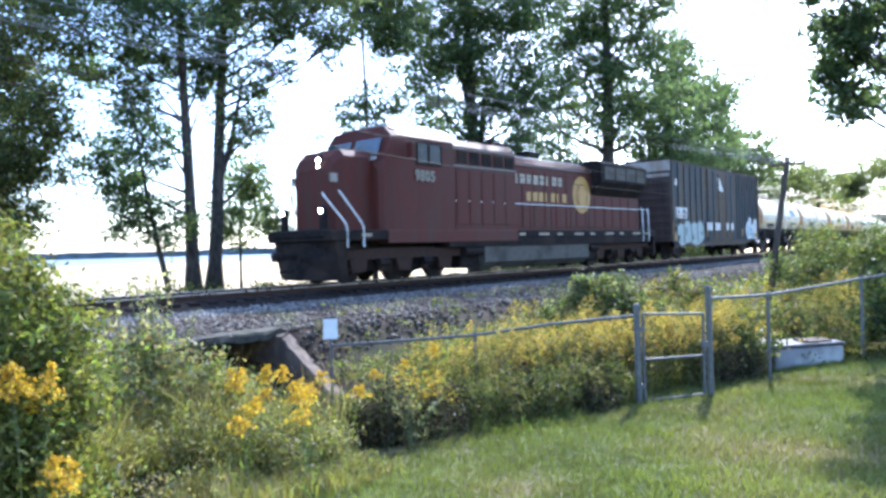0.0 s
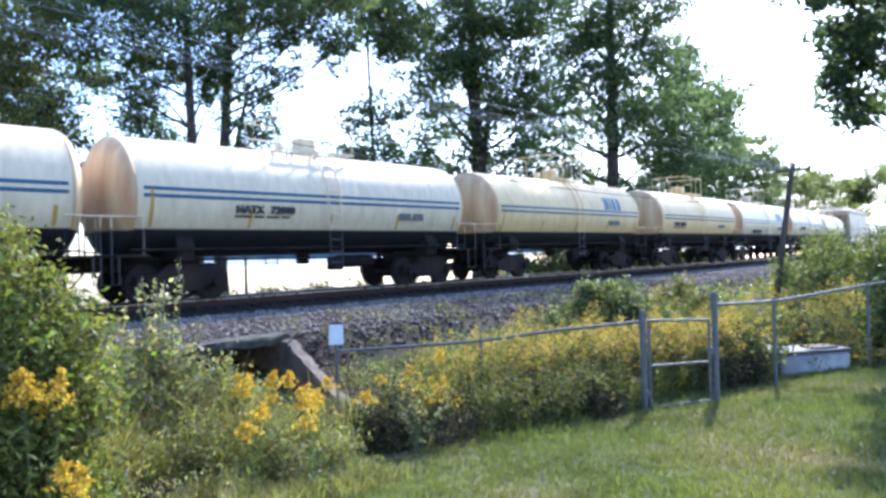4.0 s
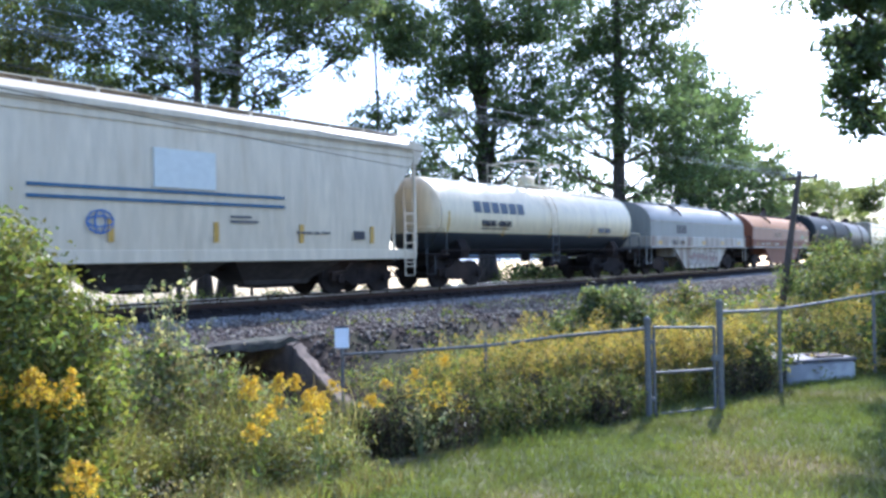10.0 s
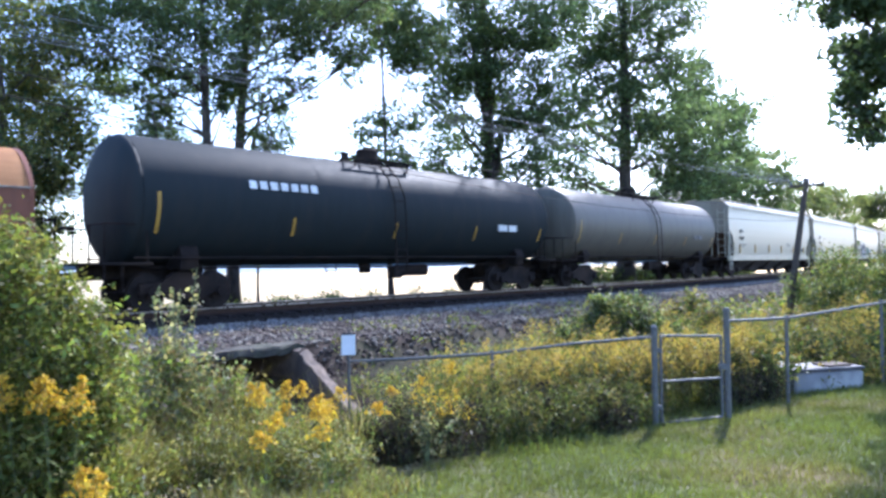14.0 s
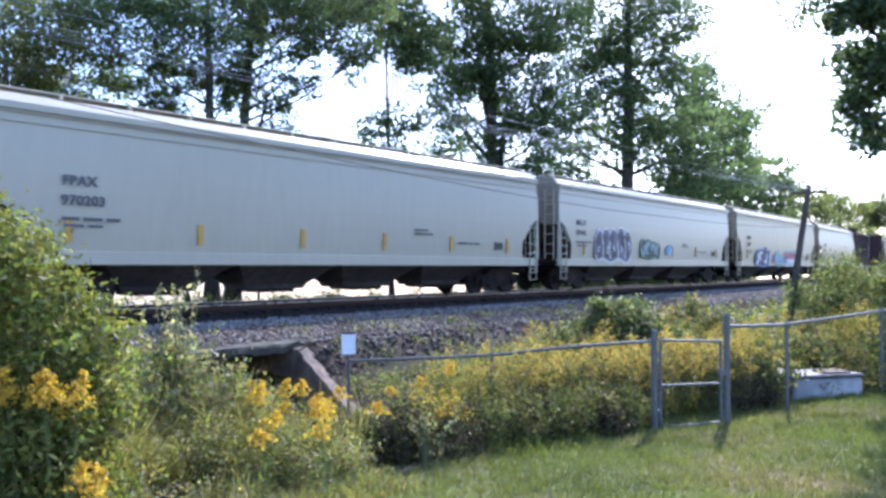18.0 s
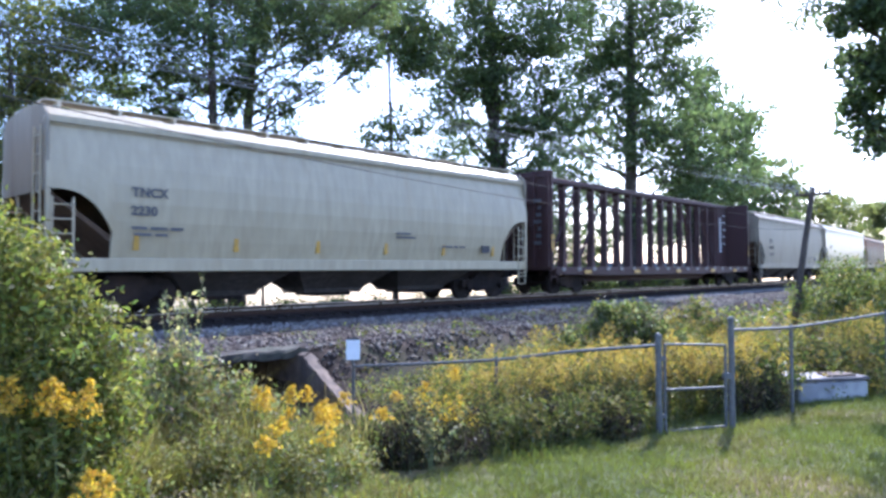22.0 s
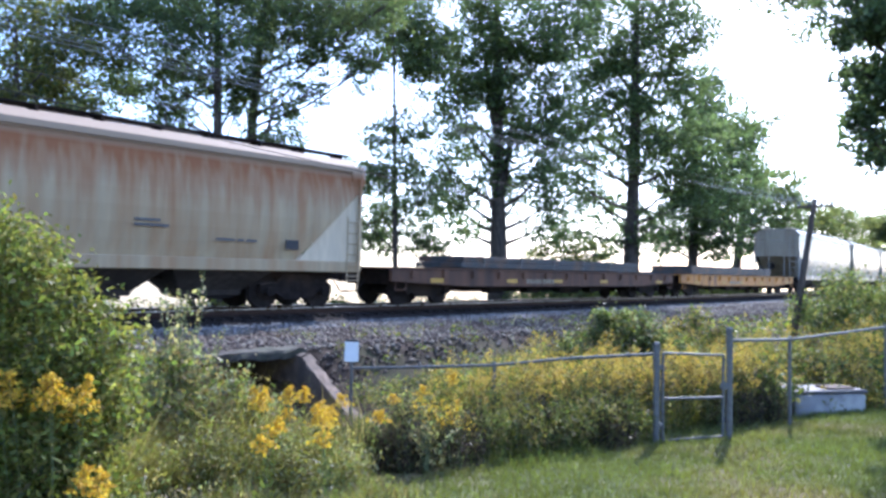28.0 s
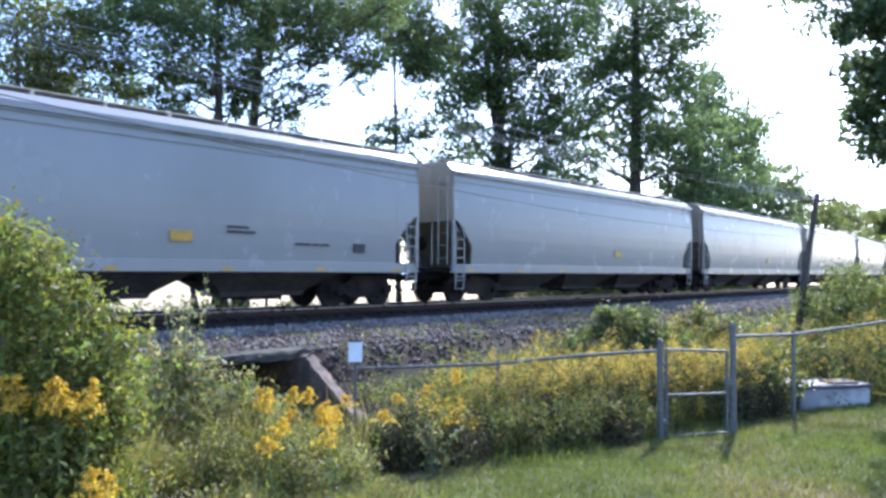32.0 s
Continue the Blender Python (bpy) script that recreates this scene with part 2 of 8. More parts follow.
SPRAY = {n: material("spray_" + n, c, 0.55, grain=0.12, bump=0.0) for n, c in dict(
    teal=(0.24, 0.33, 0.33), white=(0.62, 0.62, 0.60), blue=(0.06, 0.15, 0.38), red=(0.45, 0.06, 0.06), violet=(0.12, 0.105, 0.15),
    black=(0.03, 0.03, 0.035), sky=(0.18, 0.36, 0.48), green=(0.08, 0.22, 0.10), chalk=(0.30, 0.27, 0.23), oxide=(0.20, 0.10, 0.075), soot=(0.085, 0.065, 0.055), cloud=(0.05, 0.22, 0.42), night=(0.035, 0.04, 0.07)).items()}
BALLAST = material("ballast_stone", (0.205, 0.20, 0.195), 0.9, grain=0.3, scale=9, bump=0.4, stain=(0.16, 0.14, 0.125), stain_scale=0.5, stain_at=(0.45, 0.75), island=0.45, spec=0.1)
BALLAST_BROWN = material("earthy_ballast_stone", (0.175, 0.150, 0.126), 0.95, grain=0.35, scale=9, bump=0.4, stain=(0.11, 0.08, 0.065), stain_scale=0.8, stain_at=(0.45, 0.7), island=0.6, spec=0.15)
BALLAST_BED = material("ballast_bed", (0.085, 0.072, 0.062), 0.95, grain=0.4, scale=14, bump=1.0, stain=(0.05, 0.04, 0.034), stain_scale=0.6, spec=0.05)
# oily stone, coloured darker still for the shadow under the train
TRACK_DIRT_SHADE = material("oily_shaded_bed", (0.028, 0.023, 0.021), 0.95, grain=0.4, scale=14, bump=1.0, stain=(0.02, 0.017, 0.016), stain_scale=0.7, spec=0.1)
TIE = material("creosote_tie", (0.028, 0.022, 0.02), 0.9, grain=0.3, stretch=(1, 8, 1), random=0.3, spec=0.15)
MOSSY = material("mossy_concrete", (0.055, 0.048, 0.038), 0.95, grain=0.35, scale=5, bump=0.7, stain=(0.05, 0.055, 0.03), stain_scale=1.4)
CONCRETE = material("weathered_concrete", (0.15, 0.108, 0.078), 0.9, grain=0.2, scale=5, bump=0.5, stain=(0.085, 0.062, 0.045), stain_scale=1.6, stain_at=(0.45, 0.65))
LOGO_BLUE = material("faded_logo_blue", (0.57, 0.58, 0.52), 0.5, grain=0.04, bump=0.0)
SOIL = material("ground_soil_and_turf", (0.055, 0.042, 0.033), 0.95, grain=0.4, scale=3, bump=0.9, stain=(0.05, 0.052, 0.028), stain_scale=0.45, stain_at=(0.5, 0.72), spec=0.05)
POLE_WOOD = material("old_pole_wood", (0.09, 0.07, 0.055), 0.9, grain=0.3, stretch=(6, 6, 0.4))
BARK = material("tree_bark", (0.075, 0.06, 0.048), 0.95, grain=0.35, scale=5, bump=0.9, stretch=(2, 2, 0.5))
WATER = material("lake_water", (0.11, 0.14, 0.165), 0.35, 0.0, grain=0.1, scale=0.5, bump=1.0, stretch=(1, 3, 1), spec=0.12)
LEAF = [material("tree_leaf_" + n, c, 0.5, grain=0.2, scale=2, bump=0.0, island=0.45, translucent=0.7, spec=0.35) for n, c in (
    ("dark", (0.078, 0.104, 0.070)), ("mid", (0.088, 0.113, 0.072)), ("light", (0.105, 0.12, 0.070)), ("olive", (0.145, 0.140, 0.062)))]
SHRUB = [material("shrub_leaf_" + n, c, 0.55, grain=0.2, scale=2, bump=0.0, island=0.45, translucent=0.42, spec=0.25) for n, c in (
    ("fresh", (0.142, 0.165, 0.046)), ("deep", (0.062, 0.08, 0.034)), ("yellowed", (0.205, 0.185, 0.055)), ("dry", (0.22, 0.17, 0.105)), ("golden", (0.165, 0.145, 0.048)), ("silvery", (0.185, 0.20, 0.125)), ("tan", (0.36, 0.30, 0.19)))]
# dead-leaf brown, darkened further to hold the shade among the weeds
WITHERED_SHADED = material("withered_shaded_leaf", (0.050, 0.040, 0.032), 0.85, grain=0.3, scale=4, bump=0.0, island=0.4, translucent=0.12, spec=0.1)
GRASS = material("lawn_grass", (0.130, 0.144, 0.037), 0.6, grain=0.2, scale=0.6, bump=0.0, island=0.35, translucent=0.32, stain=(0.20, 0.165, 0.075), stain_scale=0.5, stain_at=(0.5, 0.74))
TURF = material("lawn_turf", (0.10, 0.115, 0.045), 0.95, grain=0.35, scale=6, bump=0.6, stain=(0.16, 0.125, 0.07), stain_scale=0.5, stain_at=(0.46, 0.66), spec=0.1)
BLOOM_FADED = material("fading_goldenrod_bloom", (0.42, 0.29, 0.075), 0.8, grain=0.25, scale=30, bump=0.0, island=0.3, translucent=0.3)
BLOOM = material("goldenrod_bloom", (0.54, 0.345, 0.03), 0.8, grain=0.25, scale=30, bump=0.0, island=0.3, translucent=0.3)
STEM = material("weed_stem", (0.10, 0.12, 0.04), 0.7)
# funnel steel coloured dark for the shade beneath the hopper cars
FUNNEL = material("shaded_funnel_steel", (0.06, 0.05, 0.045), 0.8, grain=0.3, stain=(0.03, 0.025, 0.022))
WHITE_BOX = material("white_plastic", (0.24, 0.235, 0.25), 0.5, grain=0.06, stain=(0.5, 0.48, 0.44), stain_scale=1.5)
# lid much darker than the chest body
LID = material("dark_grey_lid", (0.09, 0.085, 0.09), 0.7, grain=0.2, stain=(0.05, 0.045, 0.045))
SIGN_FACE = material("white_sign_face", (0.75, 0.77, 0.8), 0.4, grain=0.05, bump=0.0)
# the bluish grey has the distance haze mixed into the woods' colour
HILLS = material("hazy_far_shore_woods", (0.10, 0.13, 0.15), 1.0, grain=0.2, scale=0.02, bump=0.0)
LAMP_GLOW = glow_material("headlight_glow", (1.0, 0.93, 0.75), 6.0)

# ---------------------------------------------------------------- mesh helpers
class Geo:
    """Collects faces for one mesh."""
    def __init__(self):
        self.v, self.f = [], []

    def add(self, verts, faces):
        n = len(self.v)
        self.v.extend(tuple(p) for p in verts)
        self.f.extend(tuple(i + n for i in f) for f in faces)
        return self

    def box(self, x0, x1, y0, y1, z0, z1, c=0.0):
        """A box between those limits with chamfered upright and level edges c."""
        if c <= 0:
            v = [(x, y, z) for x in (x0, x1) for y in (y0, y1) for z in (z0, z1)]
            return self.add(v, [(0, 1, 3, 2), (4, 6, 7, 5), (0, 4, 5, 1), (2, 3, 7, 6), (0, 2, 6, 4), (1, 5, 7, 3)])
        c = min(c, (x1 - x0) / 2.1, (y1 - y0) / 2.1, (z1 - z0) / 2.1)
        rings = []
        for z, k in ((z0, c), (z0 + c, 0), (z1 - c, 0), (z1, c)):
            a, b, e, g = x0 + k, x1 - k, y0 + k, y1 - k
            rings.append([(a + c, e, z), (b - c, e, z), (b, e + c, z), (b, g - c, z), (b - c, g, z), (a + c, g, z), (a, g - c, z), (a, e + c, z)])
        return self.loft(rings, caps=True)

    def loft(self, rings, caps=True, closed=True):
        n = len(rings[0])
        v = [p for r in rings for p in r]
        f = []
        for i in range(len(rings) - 1):
            for j in range(n if closed else n - 1):
                k = (j + 1) % n
                f.append((i * n + j, i * n + k, (i + 1) * n + k, (i + 1) * n + j))
        if caps:
            f.append(tuple(range(n - 1, -1, -1)))
            f.append(tuple((len(rings) - 1) * n + j for j in range(n)))
        return self.add(v, f)

    def prism_x(self, poly, x0, x1):
        return self.loft([[(x0, y, z) for y, z in poly], [(x1, y, z) for y, z in poly]])

    def prism_y(self, poly, y0, y1):
        return self.loft([[(x, y0, z) for x, z in poly], [(x, y1, z) for x, z in poly]])

    def prism_z(self, poly, z0, z1):
        return self.loft([[(x, y, z0) for x, y in poly], [(x, y, z1) for x, y in poly]])

    def tube(self, pts, r, n=6, r1=None):
        pts = [Vector(p) for p in pts]
        rings = []
        for i, p in enumerate(pts):
            d = (pts[min(i + 1, len(pts) - 1)] - pts[max(i - 1, 0)]).normalized()
            a = d.orthogonal().normalized() if abs(d.z) > 0.9 else d.cross(Vector((0, 0, 1))).normalized()
            b = d.cross(a)
            rad = r if r1 is None else r + (r1 - r) * i / (len(pts) - 1)
            rings.append([p + (a * math.cos(t) + b * math.sin(t)) * rad for t in [2 * math.pi * k / n for k in range(n)]])
        return self.loft(rings)

    def disc(self, cx, cy, cz, r, h, axis="y", n=18, r2=None):
        """A round plate or drum centred there, h thick along its axis."""
        r2 = r if r2 is None else r2
        out = []
        for s, rad in ((-h / 2, r), (h / 2, r2)):
            ring = []
            for k in range(n):
                t = 2 * math.pi * k / n
                a, b = rad * math.cos(t), rad * math.sin(t)
                ring.append({"y": (cx + a, cy + s, cz + b), "x": (cx + s, cy + a, cz + b), "z": (cx + a, cy + b, cz + s)}[axis])
            out.append(ring)
        return self.loft(out)

    def ob(self, name, mat, parent=None, label="", smooth=False):
        me = bpy.data.meshes.new(name)
        me.from_pydata(self.v, [], self.f)
        if smooth:
            me.polygons.foreach_set("use_smooth", [True] * len(me.polygons))
        me.materials.append(mat)
        o = new(name, me)
        if parent:
            o.parent = parent
        if label:
            o["label"] = label
        return o


def part(name, geo, mat, parent, label="", smooth=False):
    return geo.ob(name, mat, parent, label, smooth)


def thing(name, label, category, group="", kind=""):
    return tagged(new(name), label, category, group, kind)


def lettering(words, size, mat, parent, at, name="lettering", depth=0.004, spacing=1.0):
    """Upright letters on a wall that faces -y, their left end at `at`."""
    cu = bpy.data.curves.new(name, "FONT")
    cu.body, cu.size, cu.extrude, cu.space_character, cu.offset = words, size, depth, spacing, size * 0.035
    tmp = bpy.data.objects.new(name, cu)
    scene.collection.objects.link(tmp)
    me = bpy.data.meshes.new_from_object(tmp.evaluated_get(bpy.context.evaluated_depsgraph_get()))
    bpy.data.objects.remove(tmp)
    bpy.data.curves.remove(cu)
    me.transform(Matrix.Translation(at) @ Matrix.Rotation(radians(90), 4, "X"))
    me.materials.clear()
    me.materials.append(mat)
    o = new(name, me)
    o.parent = parent
    return o

# ---------------------------------------------------------------- the plan: track line and ground
THETA, TRACK_D, BEND, RAIL_Z = 0.7612, 17.68, 0.000693, 0.974
DIR = Vector((math.sin(THETA), math.cos(THETA), 0))      # along the track, away
NEAR = Vector((math.cos(THETA), -math.sin(THETA), 0))    # from the track towards the lawn


def bend(s):
    """How far the track swings away from its straight line, s metres along it."""
    if s <= 10:
        return 0.0
    if s <= 90:
        return BEND * (s - 10) ** 2
    return BEND * 6400 + 2 * BEND * 80 * (s - 90)


def on_track(s, q=0.0, z=RAIL_Z):
    """A point s metres along the track and q metres to its lawn side."""
    p = DIR * s + NEAR * (q - TRACK_D - bend(s))
    return Vector((p.x, p.y, z))


def track_coords(x, y):
    p = Vector((x, y, 0))
    s = p.dot(DIR)
    return s, p.dot(NEAR) + TRACK_D + bend(s)


def smooth(a, b, x):
    t = min(1, max(0, (x - a) / (b - a)))
    return t * t * (3 - 2 * t)


def ground_z(x, y):
    s, q = track_coords(x, y)
    bed = RAIL_Z - 0.46
    lawn = 0.42 - 0.052 * max(0, min(y, 14)) + 0.05 * min(5, max(-4, x - 2.5))
    if y < 0:
        lawn = 0.42
    ditch = -0.28 - 0.35 * math.exp(-((s - 7.0) / 3.0) ** 2)
    far = smooth(16, 40, s)
    ditch = ditch * (1 - far) + 0.15 * far
    if 5.9 < s < 8.2 and 0.8 < q < 7.2:
        return -0.66
    if q > 7:
        z = lawn + (ditch - lawn) * (1 - smooth(8.6, 12.6, q))
    elif q > 5.3:
        z = 0.40 + (ditch - 0.40) * smooth(5.3, 6.4, q)
    elif q >= 0:
        z = bed + (0.40 - bed) * smooth(1.6, 5.3, q)
    else:
        z = bed - 0.35 * smooth(2.4, 5.0, -q) - 3.2 * smooth(11, 17, -q)
    if q > 3:
        z += 0.05 * noise.noise(Vector((x * 0.5, y * 0.5, 0))) + 0.02 * noise.noise(Vector((x * 2.1, y * 2.1, 3)))
    return z


def build_ground():
    far_s = [-3000, -1200, -500, -250, -120, -80, -60, -45, -35] + [-30 + 0.5 * i for i in range(192)] + [66 + 3 * i for i in range(20)] + [140, 180, 250, 400, 700, 1300, 3000]
    qs = [-60, -40, -30, -22, -18, -16, -14, -12.5, -11] + [-10 + 0.5 * i for i in range(90)] + [35.5, 38, 42, 50, 70, 110, 200, 400, 900, 2500]
    verts, faces = [], []
    for s in far_s:
        for q in qs:
            p = on_track(s, q)
            verts.append((p.x, p.y, ground_z(p.x, p.y)))
    n = len(qs)
    for i in range(len(far_s) - 1):
        for j in range(n - 1):
            a = i * n + j
            faces.append((a, a + 1, a + n + 1, a + n))
    g = Geo()
    g.v, g.f = verts, faces
    earth = g.ob("ground", SOIL, smooth=True)
    earth.data.materials.append(TURF)
    for poly in earth.data.polygons:
        if qs[poly.index % (n - 1)] >= 11.5:
            poly.material_index = 1
    tagged(earth, "grassy ground falling to a weedy ditch beside the railway", "ground", kind="structure")


def build_water_and_shore():
    g = Geo()
    p = [DIR * s + NEAR * q for s, q in ((-4000, -32), (4000, -32), (4000, -3200), (-4000, -3200))]
    p[1] = p[1] - NEAR * 520
    g.add([(v.x, v.y, -1.0) for v in p], [(0, 3, 2, 1)])
    tagged(g.ob("water", WATER), "pale lake water beyond the tracks", "water", kind="structure")
    g = Geo()
    rnd = random.Random(4)
    rings = []
    for i in range(120):
        ang = radians(-75 + i * 1.1)
        r = 2900
        h = 22 + 9 * noise.noise(Vector((i * 0.21, 0, 0))) + 4 * noise.noise(Vector((i * 0.9, 5, 0))) + rnd.random() * 2
        x, y = r * math.sin(ang), r * math.cos(ang)
        rings.append([(x, y, -2), (x * 1.0, y * 1.0, h), (x * 1.03, y * 1.03, h * 0.8), (x * 1.03, y * 1.03, -2)])
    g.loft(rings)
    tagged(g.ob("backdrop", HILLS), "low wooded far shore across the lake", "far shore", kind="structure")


def build_track():
    root = tagged(thing("railway_track", "single railway track with rusty rails on dark ties", "railway track"), kind="structure")
    ss = [-260, -120, -60, -30, -20] + list(range(-10, 100, 3)) + [110, 140, 200, 320, 500]
    for side in (-1, 1):
        for nm, mat, poly in (("rail_head", RAIL_TOP, [(-0.036, -0.035), (0.036, -0.035), (0.036, -0.006), (0.026, 0), (-0.026, 0), (-0.036, -0.006)]),
                              ("rail_web", RAIL_SIDE, [(-0.075, -0.175), (0.075, -0.175), (0.075, -0.163), (0.012, -0.145), (0.012, -0.036), (-0.012, -0.036), (-0.012, -0.145), (-0.075, -0.163)])):
            g = Geo()
            g.loft([[tuple(on_track(s, side * 0.753 + y, RAIL_Z + z)) for y, z in poly] for s in ss])
            part(nm, g, mat, root)
    g = Geo().box(-0.115, 0.115, -1.3, 1.3, -0.36, -0.178, 0.012)
    first = part("tie", g, TIE, root)
    rnd = random.Random(7)
    i = 0
    s = -24.0
    while s < 95:
        o = first if i == 0 else new("tie", first.data)
        o.parent = root
        p, p2 = on_track(s, 0, RAIL_Z), on_track(s + 0.1, 0, RAIL_Z)
        o.matrix_local = pose(p.x, p.y, RAIL_Z - rnd.random() * 0.02, 0, 0, math.degrees(math.atan2(p2.y - p.y, p2.x - p.x)) + rnd.uniform(-1.5, 1.5))
        s += 0.53
        i += 1
    # ballast bed, then loose stones on it
    g = Geo()
    poly = [(-3.0, -0.62), (-1.9, -0.25), (-1.2, -0.22), (0.9, -0.22), (1.45, -0.37), (3.0, -0.44), (5.0, -0.54), (5.15, -0.62), (-3.0, -0.68)]
    g.loft([[tuple(on_track(s, y, RAIL_Z + z)) for y, z in poly] for s in ss])
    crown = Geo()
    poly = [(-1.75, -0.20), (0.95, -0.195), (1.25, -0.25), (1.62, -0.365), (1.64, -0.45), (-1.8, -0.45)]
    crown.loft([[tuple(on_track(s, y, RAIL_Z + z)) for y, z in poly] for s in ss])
    part("track_bed", crown, TRACK_DIRT_SHADE, root, "oily dark stone between the rails, train shade in its colour")
    tagged(part("ballast_bed", g, BALLAST_BED, None), "grey crushed-stone ballast bed under the track", "ballast", kind="structure")
    stones("ballast_stones", "loose grey crushed stones on the ballast shoulder", BALLAST, 22000, 1.5, 2.9, 3)
    stones("dirty_ballast_stones", "earth-stained crushed stones on the lower bank", BALLAST_BROWN, 30000, 2.3, 6.6, 5, 1.25)


def stones(name, label, mat, n, q0, q1, seed, big=1.0):
    rnd = np.random.RandomState(seed)
    s = -14 + 90 * rnd.rand(n) ** 1.7
    q = q0 + (q1 - q0) * rnd.rand(n)
    base = np.array([[1, 0, 0], [-1, 0, 0], [0, 1, 0], [0, -1, 0], [0, 0, 1], [0, 0, -1]], float)
    faces = np.array([[0, 2, 4], [2, 1, 4], [1, 3, 4], [3, 0, 4], [2, 0, 5], [1, 2, 5], [3, 1, 5], [0, 3, 5]])
    v = np.zeros((n, 6, 3))
    for i in range(n):
        p = on_track(s[i], q[i])
        if 5.7 < s[i] < 8.5 and q[i] > 5.2:
            continue
        z = RAIL_Z - 0.37 - 0.048 * (q[i] - 1.45) if q[i] < 5.0 else ground_z(p.x, p.y)
        r = big * (0.02 + 0.03 * rnd.rand()) * (1 + 0.006 * max(0, s[i]))
        b = base * (r * (0.7 + 0.7 * rnd.rand(6, 1)))
        a = rnd.rand() * 6.28
        c, d = math.cos(a), math.sin(a)
        b = np.stack([b[:, 0] * c - b[:, 1] * d, b[:, 0] * d + b[:, 1] * c, b[:, 2] * 0.8], 1)
        v[i] = b + (p.x, p.y, z + r * 0.2)
    f = (faces[None] + (np.arange(n) * 6)[:, None, None]).reshape(-1, 3)
    tagged(mesh_from(name, v.reshape(-1, 3), f, mat), label, "ballast", kind="stuff")


def mesh_from(name, v, f, mats, index=None, parent=None):
    """One mesh from arrays of corners and equal-sided faces."""
    me = bpy.data.meshes.new(name)
    k = f.shape[1]
    me.vertices.add(len(v))
    me.vertices.foreach_set("co", np.ascontiguousarray(v, np.float32).ravel())
    me.loops.add(f.size)
    me.loops.foreach_set("vertex_index", np.ascontiguousarray(f, np.int32).ravel())
    me.polygons.add(len(f))
    me.polygons.foreach_set("loop_start", np.arange(0, f.size, k, dtype=np.int32))
    for m in (mats if isinstance(mats, (list, tuple)) else [mats]):
        me.materials.append(m)
    if index is not None:
        me.polygons.foreach_set("material_index", np.ascontiguousarray(index, np.int32))
    me.update(calc_edges=True)
    o = new(name, me)
    if parent:
        o.parent = parent
    return o


def leaf_arrays(centres, rnd, size, aspect=1.7, droop=0.0, vary=0.4):
    """A folded four-cornered leaf at each centre, turned at random."""
    n = len(centres)
    d = rnd.normal(size=(n, 3))
    d[:, 2] -= droop
    d /= np.linalg.norm(d, axis=1)[:, None]
    w = np.cross(d, rnd.normal(size=(n, 3)))
    w /= np.linalg.norm(w, axis=1)[:, None] + 1e-9
    L = size * (1 - vary + 2 * vary * rnd.rand(n))[:, None]
    up = np.cross(d, w) * L * 0.12
    c = np.asarray(centres)
    v = np.stack([c - d * L * 0.5, c + w * L * 0.5 / aspect + up, c + d * L * 0.5, c - w * L * 0.5 / aspect + up], 1)
    return v.reshape(-1, 3), np.arange(4 * n).reshape(n, 4)


def clumps(tips, per, sigma, rnd, flat=0.7):
    """Points scattered round each tip."""
    t = np.repeat(np.asarray(tips), per, axis=0)
    return t + rnd.normal(size=t.shape) * sigma * np.array([1, 1, flat])


